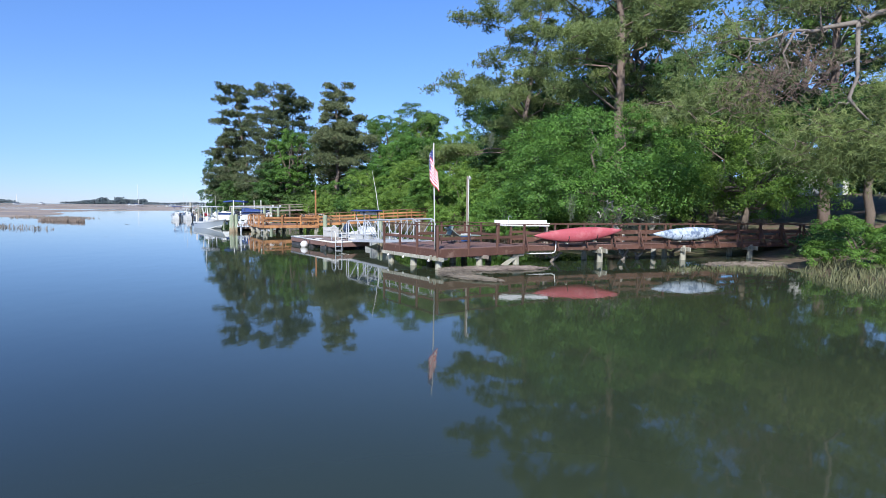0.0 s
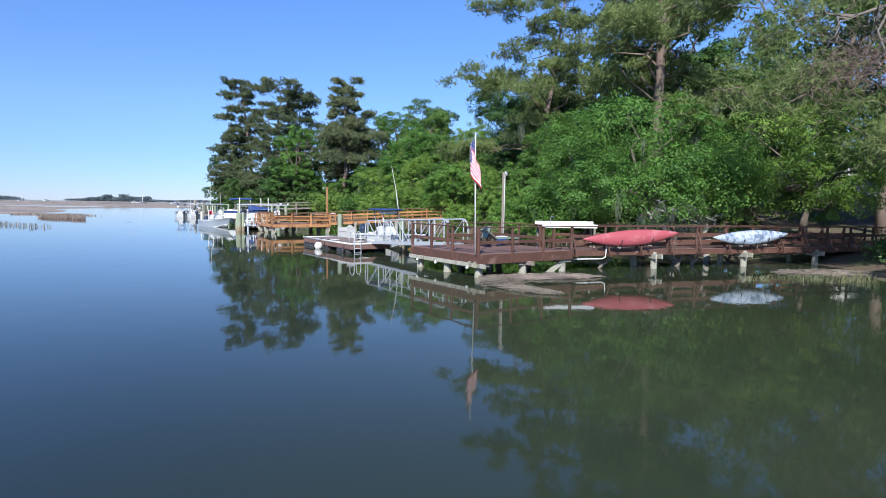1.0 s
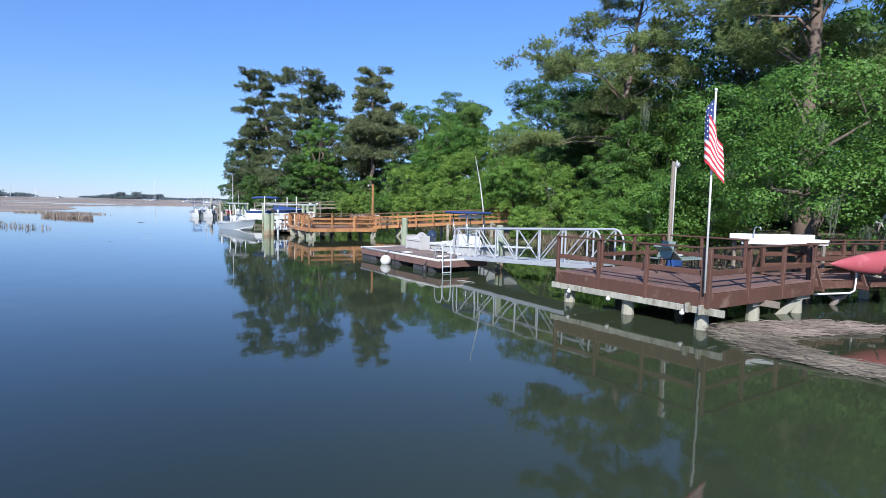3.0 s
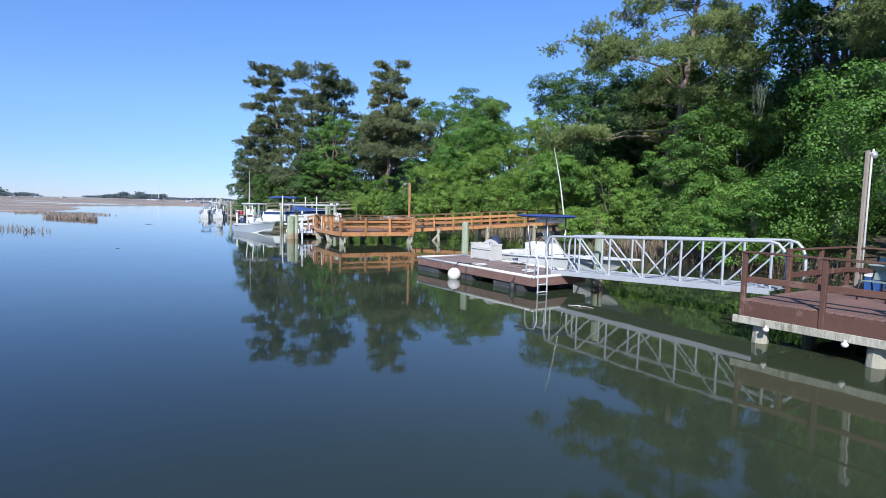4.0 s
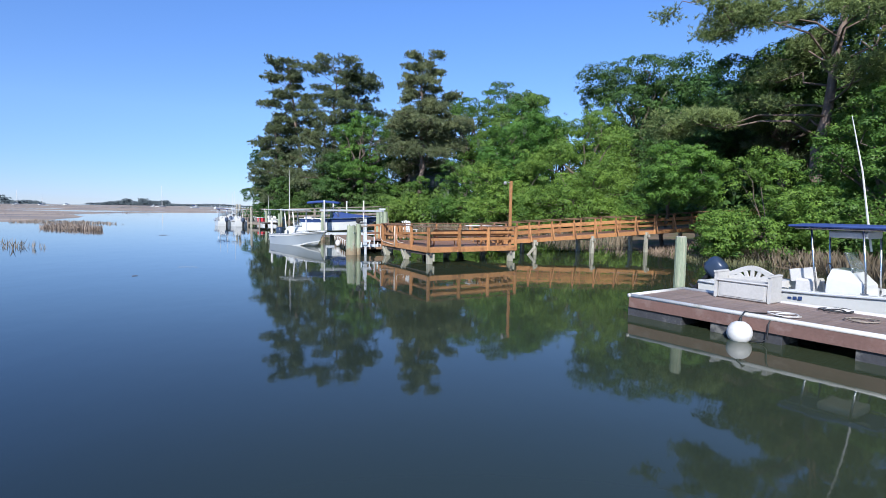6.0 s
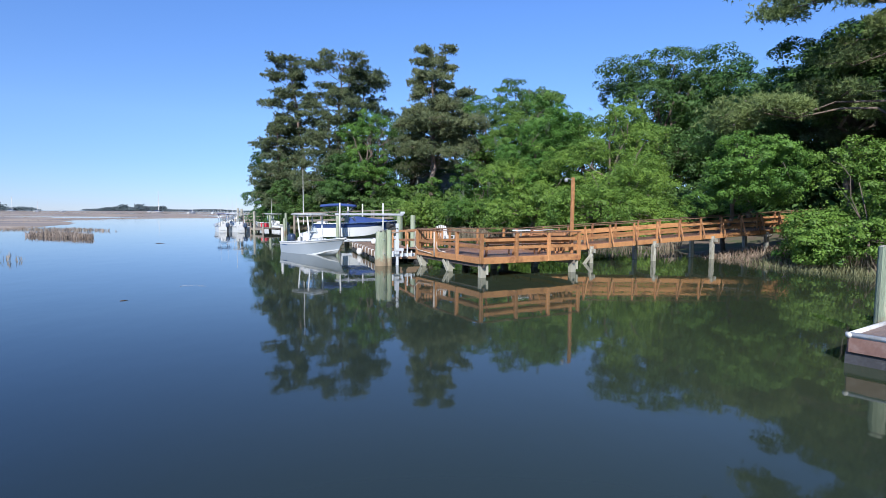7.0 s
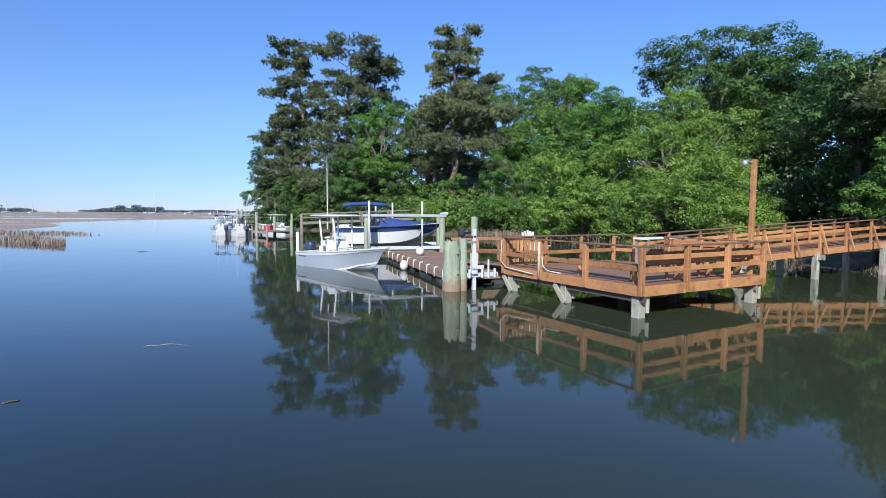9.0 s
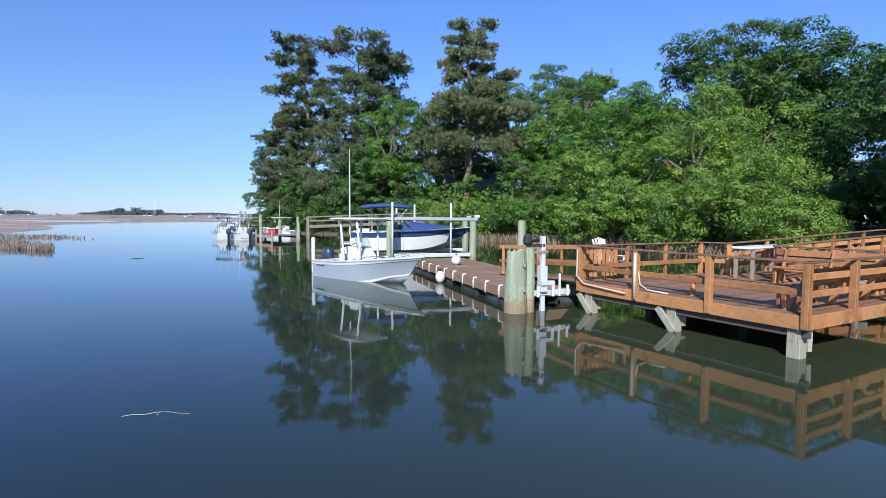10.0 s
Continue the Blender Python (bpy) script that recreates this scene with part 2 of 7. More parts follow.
def tide_stain(m, crust=(0.17, 0.115, 0.07)):
    """Brown tide line and pale barnacle crust on timber that stands in the creek."""
    n, l = m.node_tree.nodes, m.node_tree.links
    b = n["Principled BSDF"]
    src = b.inputs["Base Color"].links[0].from_socket
    geo = n.new("ShaderNodeNewGeometry")
    xyz = n.new("ShaderNodeSeparateXYZ")
    l.new(geo.outputs["Position"], xyz.inputs[0])
    ns = n.new("ShaderNodeTexNoise")
    ns.inputs["Scale"].default_value = 7.0
    ns.inputs["Detail"].default_value = 5
    l.new(geo.outputs["Position"], ns.inputs["Vector"])
    hgt = n.new("ShaderNodeMath")
    hgt.operation = 'MULTIPLY_ADD'
    hgt.inputs[1].default_value = -0.9
    l.new(ns.outputs[0], hgt.inputs[0])
    l.new(xyz.outputs["Z"], hgt.inputs[2])
    rp = n.new("ShaderNodeMapRange")
    rp.inputs["From Min"].default_value, rp.inputs["From Max"].default_value = -0.2, 0.05
    rp.inputs["To Min"].default_value, rp.inputs["To Max"].default_value = 0.85, 0.0
    l.new(hgt.outputs[0], rp.inputs["Value"])
    mix = n.new("ShaderNodeMix")
    mix.data_type = 'RGBA'
    l.new(rp.outputs[0], mix.inputs["Factor"])
    l.new(src, mix.inputs[6])
    mix.inputs[7].default_value = (*crust, 1)
    l.new(mix.outputs[2], b.inputs["Base Color"])


tide_stain(GREEN_PILE, (0.25, 0.17, 0.10))
tide_stain(PILE, (0.33, 0.31, 0.24))
BARK = material("oak_bark", (0.14, 0.11, 0.085), 0.9, scale=3, vary=0.4, bump=0.8, stretch=(2, 2, 0.5))
PINE_BARK = material("pine_bark", (0.17, 0.125, 0.10), 0.9, scale=3, vary=0.45, bump=0.9, stretch=(2, 2, 0.6))
DEAD_WOOD = material("bleached_dead_wood", (0.19, 0.16, 0.135), 0.85, scale=4, vary=0.3, bump=0.5)
OAK_LEAF = leaf_material("oak_leaf", (0.040, 0.096, 0.018), (0.170, 0.295, 0.048))
BRIGHT_LEAF = leaf_material("bright_shrub_leaf", (0.046, 0.122, 0.019), (0.167, 0.315, 0.050), 0.3)
# dark green oaks; on trees standing in shade, that shade is in this colour
DARK_LEAF = leaf_material("dark_and_shaded_leaf", (0.020, 0.058, 0.014), (0.09, 0.18, 0.038), 0.25)
NEEDLE = leaf_material("pine_needle", (0.046, 0.072, 0.036), (0.195, 0.235, 0.105), 0.2, 0.5)
OLIVE_NEEDLE = leaf_material("olive_pine_needle", (0.060, 0.10, 0.032), (0.26, 0.34, 0.115), 0.3, 0.5)
MOSS = leaf_material("grey_hanging_moss", (0.10, 0.115, 0.085), (0.21, 0.23, 0.17), 0.3, 0.9)
REED_GREEN = leaf_material("cord_grass", (0.10, 0.115, 0.045), (0.30, 0.285, 0.15), 0.25, 0.7)
REED_DRY = leaf_material("dry_cord_grass", (0.14, 0.105, 0.068), (0.33, 0.27, 0.185), 0.25, 0.8)
STRAW = leaf_material("dead_reed_straw", (0.06, 0.047, 0.037), (0.30, 0.25, 0.195), 0.1, 0.85)
# blue-grey distance haze is mixed into the leaf colour of the horizon woods
HAZED_WOODS = leaf_material("hazed_woods_leaf", (0.070, 0.088, 0.10), (0.12, 0.145, 0.15), 0.1, 0.9)
MARSH = leaf_material("marsh_grass", (0.24, 0.195, 0.14), (0.42, 0.355, 0.27), 0.3, 0.9)
SIDING = material("white_house_siding", (0.66, 0.65, 0.61), 0.7, scale=2, vary=0.1, bump=0.1)
ROOFING = material("grey_shingle", (0.24, 0.225, 0.20), 0.85, scale=4, vary=0.3, bump=0.3)
DARK_PANE = material("dark_window_pane", (0.02, 0.025, 0.03), 0.08, scale=2, vary=0.1, bump=0.0)
LAMP_GREY = material("lamp_grey", (0.35, 0.35, 0.35), 0.5, 0.4, scale=4, vary=0.1, bump=0.02)
TABLE_WHITE = material("white_cutting_board", (0.70, 0.70, 0.68), 0.45, scale=4, vary=0.06, bump=0.02)

# ---- building helpers ----
ORIGIN = {}


def mesh_of(name, geos, mat, smooth=False):
    """One mesh of several (verts, faces) pieces."""
    vs, fs, base = [], [], 0
    for v, f in geos:
        vs.extend(v)
        fs.extend([[i + base for i in q] for q in f])
        base += len(v)
    me = bpy.data.meshes.new(name)
    me.from_pydata([tuple(p) for p in vs], [], fs)
    me.materials.append(mat)
    if smooth:
        me.polygons.foreach_set("use_smooth", [True] * len(me.polygons))
    me.update()
    return me


def thing(name, at, label, category, group="", kind=""):
    ob = new(name)
    ob.empty_display_size = 0.3
    ob.location = at
    ORIGIN[ob.name] = Vector(at)
    return tagged(ob, label, category, group, kind)


def part(name, geos, mat, parent, label="", smooth=False, kind=""):
    """Links pieces given in world places as one mesh under parent."""
    if isinstance(geos, tuple):
        geos = [geos]
    o = ORIGIN[parent.name]
    ob = new(name, mesh_of(name, [([Vector(p) - o for p in v], f) for v, f in geos], mat, smooth))
    ob.parent = parent
    ORIGIN[ob.name] = o
    return tagged(ob, label, kind=kind)


def place(name, geos, mat, label, category, group="", smooth=False, kind=""):
    """A thing that is one mesh."""
    if isinstance(geos, tuple):
        geos = [geos]
    return tagged(new(name, mesh_of(name, geos, mat, smooth)), label, category, group, kind)


def beam(p0, p1, w, h, c=0.008, up=(0, 0, 1)):
    """A bar of width w and height h with chamfered long edges."""
    p0, p1 = Vector(p0), Vector(p1)
    d = (p1 - p0).normalized()
    u = Vector(up)
    if abs(d.dot(u)) > 0.97:
        u = Vector((0, 1, 0))
    s = d.cross(u).normalized()
    u = s.cross(d).normalized()
    a, b = w / 2, h / 2
    ring = [(-a + c, -b), (a - c, -b), (a, -b + c), (a, b - c), (a - c, b), (-a + c, b), (-a, b - c), (-a, -b + c)]
    v = [p + s * x + u * y for p in (p0, p1) for x, y in ring]
    f = [[i, (i + 1) % 8, 8 + (i + 1) % 8, 8 + i] for i in range(8)]
    f += [[7, 6, 5, 4, 3, 2, 1, 0], [8, 9, 10, 11, 12, 13, 14, 15]]
    return v, f


def post(x, y, z0, z1, w=0.09, turn=0.0, w2=None):
    """An upright square post, turned about its axis."""
    s = Vector((math.cos(turn), math.sin(turn), 0))
    return beam((x, y, z0), (x, y, z1), w, w2 or w, 0.008, (-s.y, s.x, 0))


def tube(points, radii, n=8, cap=True):
    pts = [Vector(p) for p in points]
    if not isinstance(radii, (list, tuple)):
        radii = [radii] * len(pts)
    v, f = [], []
    ref = None
    for i, p in enumerate(pts):
        d = (pts[min(i + 1, len(pts) - 1)] - pts[max(i - 1, 0)]).normalized()
        if ref is None:
            ref = d.orthogonal().normalized()
        ref = (ref - d * ref.dot(d)).normalized()
        s = d.cross(ref)
        for k in range(n):
            a = 2 * math.pi * k / n
            v.append(p + (ref * math.cos(a) + s * math.sin(a)) * radii[i])
    for i in range(len(pts) - 1):
        for k in range(n):
            f.append([i * n + k, i * n + (k + 1) % n, (i + 1) * n + (k + 1) % n, (i + 1) * n + k])
    if cap:
        f.append(list(range(n))[::-1])
        f.append([(len(pts) - 1) * n + k for k in range(n)])
    return v, f


def loft(sections, close_ends=True):
    """Skins a row of equally long open or closed rings."""
    n = len(sections[0])
    v = [Vector(p) for s in sections for p in s]
    f = []
    for i in range(len(sections) - 1):
        for k in range(n):
            f.append([i * n + k, i * n + (k + 1) % n, (i + 1) * n + (k + 1) % n, (i + 1) * n + k])
    if close_ends:
        f.append(list(range(n))[::-1])
        f.append([(len(sections) - 1) * n + k for k in range(n)])
    return v, f


def ball(c, rx, ry, rz, n=14, m=9):
    secs = []
    for i in range(m + 1):
        a = math.pi * (0.02 + 0.96 * i / m)
        secs.append([(c[0] + rx * math.sin(a) * math.cos(2 * math.pi * k / n), c[1] + ry * math.sin(a) * math.sin(2 * math.pi * k / n), c[2] - rz * math.cos(a)) for k in range(n)])
    return loft(secs)


def moved(geo, m):
    return [m @ Vector(p) for p in geo[0]], geo[1]


def lerp(a, b, t):
    return Vector(a).lerp(Vector(b), t)


def cloud_mesh(name, verts, sides, mat):
    """A mesh of many loose polygons with the same number of sides, from one array of corners."""
    count = len(verts) // sides
    me = bpy.data.meshes.new(name)
    me.vertices.add(len(verts))
    me.vertices.foreach_set("co", np.asarray(verts, dtype=np.float32).ravel())
    me.loops.add(len(verts))
    me.loops.foreach_set("vertex_index", np.arange(len(verts), dtype=np.int32))
    me.polygons.add(count)
    me.polygons.foreach_set("loop_start", np.arange(0, len(verts), sides, dtype=np.int32))
    me.polygons.foreach_set("loop_total", np.full(count, sides, dtype=np.int32))
    me.materials.append(mat)
    me.update(calc_edges=True)
    me.validate()
    return me

# ---- ground and water ----
SHORE = [(30, -400), (21, -40), (20.5, 0), (20.8, 10), (22, 16.5), (24.5, 21), (24, 25), (18, 27.5), (14.5, 31), (12, 37), (10.5, 43), (9.5, 49), (9, 53), (9.5, 58), (8, 66), (4, 75),
         (0, 83), (-5, 91), (-13, 101), (-23, 108), (-32, 114), (-38, 124), (-40, 145), (-28, 175), (10, 210), (80, 250), (400, 300), (4000, 300), (4000, -400)]
FLATS = [(-60, 97), (-72, 128), (-90, 160), (-92, 205), (-76, 232), (-30, 300), (60, 420), (300, 700), (1200, 1500), (-4000, 1500), (-4000, 150), (-200, 92), (-110, 90)]


def inside(px, py, poly):
    got = np.zeros(px.shape, bool)
    for (x0, y0), (x1, y1) in zip(poly, poly[1:] + poly[:1]):
        hit = ((y0 > py) != (y1 > py)) & (px < (x1 - x0) * (py - y0) / ((y1 - y0) or 1e-9) + x0)
        got ^= hit
    return got


def edge_distance(px, py, poly):
    best = np.full(px.shape, 1e9)
    for (x0, y0), (x1, y1) in zip(poly, poly[1:] + poly[:1]):
        dx, dy = x1 - x0, y1 - y0
        t = np.clip(((px - x0) * dx + (py - y0) * dy) / (dx * dx + dy * dy), 0, 1)
        best = np.minimum(best, np.hypot(px - x0 - t * dx, py - y0 - t * dy))
    return best


def ripple(px, py, s, k):
    return np.sin(px / s + 1.7 * k + 1.3 * np.sin(py / s * 0.8 + k)) * np.sin(py / s * 1.1 + 2.1 * k + 1.1 * np.sin(px / s * 0.7))


def ground_height(px, py):
    px, py = np.asarray(px, float), np.asarray(py, float)
    d = np.where(inside(px, py, SHORE), 1, -1) * edge_distance(px, py, SHORE)
    z = np.where(d > 0, 0.10 + 1.7 * (1 - np.exp(-np.maximum(d, 0) / 9.0)) + 0.10 * ripple(px, py, 2.3, 1) * np.minimum(d, 1), np.maximum(-1.2, 0.1 + d * 0.16))
    z = z + np.where(d > 0, 4.0 * (1 - np.exp(-np.maximum(d - 16, 0) / 24.0)) * np.clip((82 - py) / 20, 0, 1), 0)
    e = np.where(inside(px, py, FLATS), 1, -1) * edge_distance(px, py, FLATS)
    flat = np.where(e > 0, 0.06 + 0.16 * ripple(px, py, 19, 3) + 0.05 * ripple(px, py, 5, 2), np.maximum(-1.2, 0.02 + e * 0.1))
    return np.maximum(z, flat)


def axis_steps(lo, hi, fine0, fine1, step):
    mid = list(np.arange(fine0, fine1 + step, step))
    out, s, x = [], step, mid[-1]
    while x < hi:
        s *= 1.25
        x += s
        out.append(x)
    low, s, x = [], step, mid[0]
    while x > lo:
        s *= 1.25
        x -= s
        low.append(x)
    return np.array(low[::-1] + mid + out)


gx = axis_steps(-4000, 4000, -60, 60, 1.2)
gy = axis_steps(-500, 4500, -12, 130, 1.2)
GX, GY = np.meshgrid(gx, gy)
GZ = ground_height(GX, GY)
gm = bpy.data.meshes.new("ground")
cols, rows_n = len(gx), len(gy)
idx = np.arange(cols * rows_n).reshape(rows_n, cols)
gm.from_pydata(np.stack([GX.ravel(), GY.ravel(), GZ.ravel()], 1).tolist(), [], np.stack([idx[:-1, :-1].ravel(), idx[:-1, 1:].ravel(), idx[1:, 1:].ravel(), idx[1:, :-1].ravel()], 1).tolist())
gm.materials.append(MUD)
gm.polygons.foreach_set("use_smooth", [True] * len(gm.polygons))
tagged(new("ground", gm), "brown soil bank and marsh flats round the creek", "ground", kind="structure")
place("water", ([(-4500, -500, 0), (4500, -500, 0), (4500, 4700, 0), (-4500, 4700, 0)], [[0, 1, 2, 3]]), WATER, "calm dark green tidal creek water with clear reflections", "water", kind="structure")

import functools

# ---- trees ----
def leaf_shapes(rng, centers, outward, length, width, up=0.35, spread=1.0):
    """Pointed leaves at the centres, three corners each, turned partly outward and up."""
    n = len(centers)
    nrm = outward * 0.7 + rng.normal(size=(n, 3)) * 0.52 * spread + np.array([0, 0, up])
    nrm /= np.linalg.norm(nrm, axis=1, keepdims=True) + 1e-9
    d = rng.normal(size=(n, 3))
    d -= nrm * (d * nrm).sum(1, keepdims=True)
    d /= np.linalg.norm(d, axis=1, keepdims=True) + 1e-9
    s = np.cross(nrm, d)
    k = rng.uniform(0.65, 1.35, (n, 1))
    a, b = d * length * k * 0.5, s * width * k * 0.5
    return np.stack([centers - a - b, centers - a * 0.4 + b, centers + a], 1).reshape(-1, 3)


def limb(rng, a, b, r0, r1, wob=0.08, n=6, seg=5):
    a, b = np.array(a, float), np.array(b, float)
    L = np.linalg.norm(b - a)
    pts = []
    for i in range(seg + 1):
        t = i / seg
        p = a + (b - a) * t + np.array([0, 0, 1]) * L * 0.10 * math.sin(math.pi * t)
        if 0 < i < seg:
            p = p + rng.normal(size=3) * L * wob
        pts.append(tuple(p))
    return tube(pts, [r0 + (r1 - r0) * i / seg for i in range(seg + 1)], n)


def broadleaf(name, at, height, radius, leaf, count, mat, label, seed, low=0.15, lobes=38, squash=1.0, moss=0, trunk_r=None, lean=(0, 0), group="", category="tree", skirt=0.3):
    """A spreading tree: trunk, limbs to each lobe, and leaves in clumps over the lobes."""
    rng = np.random.default_rng(seed)
    x, y = at
    z0 = float(ground_height([x], [y])[0])
    z0 = max(z0, 0.0) - 0.15
    t = thing(name, (x, y, z0), label, category, group)
    base = height * low
    cz = z0 + (height + base) / 2
    rz = (height - base) / 2
    cen = np.array([x + lean[0], y + lean[1], cz])
    # lobe centres over an uneven egg
    dirs = rng.normal(size=(lobes, 3))
    dirs /= np.linalg.norm(dirs, axis=1, keepdims=True)
    dirs[:, 2] = dirs[:, 2] * 0.9 + 0.12
    rr = rng.uniform(0.45, 0.86, (lobes, 1))
    lc = cen + dirs * rr * np.array([radius, radius * squash, rz])
    low_ones = rng.uniform(size=lobes) < skirt
    ang = rng.uniform(0, 2 * np.pi, lobes)
    ring = np.stack([x + lean[0] * 0.6 + np.cos(ang) * radius * 0.82, y + lean[1] * 0.6 + np.sin(ang) * radius * 0.82 * squash, z0 + base + rng.uniform(0.06, 0.32, lobes) * (height - base)], 1)
    lc = np.where(low_ones[:, None], ring, lc)
    lr = radius * rng.uniform(0.15, 0.33, lobes)
    # trunk and limbs
    tr = trunk_r or 0.028 * height
    fork = np.array([x + lean[0] * 0.4, y + lean[1] * 0.4, z0 + base + 0.18 * (height - base)])
    wood = [limb(rng, (x, y, z0), fork, tr, tr * 0.7, 0.03, 9)]
    for i in range(0, lobes, 2):
        wood.append(limb(rng, fork + rng.normal(size=3) * tr * 0.3, lc[i], tr * 0.42, tr * 0.08, 0.06, 5))
    part("trunk", wood, BARK, t, smooth=True)
    # leaves
    share = lr ** 2 / (lr ** 2).sum()
    verts = []
    for i in range(lobes):
        n = int(count * 1.62 * share[i])
        if n < 12:
            continue
        clumps = max(5, n // 60)
        cd = rng.normal(size=(clumps, 3))
        cd[:, 2] += 0.55
        cd /= np.linalg.norm(cd, axis=1, keepdims=True)
        cp = lc[i] + cd * lr[i] * rng.uniform(0.72, 1.08, (clumps, 1)) * np.array([1.12, 1.12, 0.78])
        rc = np.maximum(lr[i] * rng.uniform(0.22, 0.42, clumps), leaf * 1.6)
        pick = rng.choice(clumps, n, p=rc ** 2 / (rc ** 2).sum())
        ld = rng.normal(size=(n, 3)) * 0.8 + cd[pick] * 0.55 + np.array([0, 0, 0.35])
        ld /= np.linalg.norm(ld, axis=1, keepdims=True)
        pos = cp[pick] + ld * (rc[pick] * rng.uniform(0.62, 1.10, n))[:, None] * np.array([1.12, 1.12, 0.72])
        verts.append(leaf_shapes(rng, pos, ld * 1.25, leaf * 0.58, leaf * 0.46, 0.15, 0.38))
    crown = part("crown", [], mat, t)
    v = np.concatenate(verts)
    v = v - np.array(ORIGIN[t.name])
    v[:, 2] = np.maximum(v[:, 2], 0.25 - z0)
    crown.data = cloud_mesh("crown", v, 3, mat)
    if moss:
        pos = lc[rng.integers(0, lobes, moss)] + rng.normal(size=(moss, 3)) * np.array([radius, radius, rz]) * 0.16
        near = y < 60
        hang_moss(rng, t, pos, 44 if near else 14, 0.008 if near else 0.03)
    return t


def hang_moss(rng, t, pos, strands=14, width=0.03, drop=1.0):
    """Grey strands that hang in tapering, tangled bunches."""
    out = []
    for p in pos:
        L = rng.uniform(0.5, 1.7) * drop
        k = strands
        off = rng.normal(size=(k, 3)) * np.array([0.15, 0.15, 0.10])
        top = p + off
        ln = L * rng.uniform(0.25, 1.0, (k, 1)) ** 1.3
        a = rng.uniform(0, np.pi, k)
        w = np.stack([np.cos(a), np.sin(a), np.zeros(k)], 1) * width * rng.uniform(0.5, 1.2, (k, 1))
        down = np.array([0, 0, 1.0])
        bend = rng.normal(size=(k, 3)) * 0.07 * np.array([1, 1, 0.3])
        mid = top - down * ln * 0.5 + bend - off * 0.25
        bot = top - down * ln - off * 0.7 - bend * 0.5
        out.append(np.stack([top - w * 0.4, top + w * 0.4, mid + w, mid - w * 0.6], 1).reshape(-1, 3))
        out.append(np.stack([mid - w * 0.6, mid + w, bot + w * 0.15, bot - w * 0.15], 1).reshape(-1, 3))
    v = np.concatenate(out) - np.array(ORIGIN[t.name])
    m = new("hanging_moss", cloud_mesh("hanging_moss", v, 4, MOSS))
    m.parent = t
    tagged(m, "grey Spanish moss strands", kind="stuff")


def needle_blades(rng, c, blades, needle, width, up=0.45):
    """Bursts of needle blades round the centres, three corners each."""
    m = len(c)
    cc = np.repeat(c, blades, 0)
    way = np.array([0, 0, up]) if np.isscalar(up) else np.repeat(up, blades, 0)
    d = rng.normal(size=(m * blades, 3)) + way
    d /= np.linalg.norm(d, axis=1, keepdims=True)
    s = np.cross(d, rng.normal(size=d.shape))
    s /= np.linalg.norm(s, axis=1, keepdims=True) + 1e-9
    L = needle * rng.uniform(0.6, 1.2, (m * blades, 1))
    return np.stack([cc - s * width * 0.6, cc + s * width * 0.6, cc + d * L], 1).reshape(-1, 3)


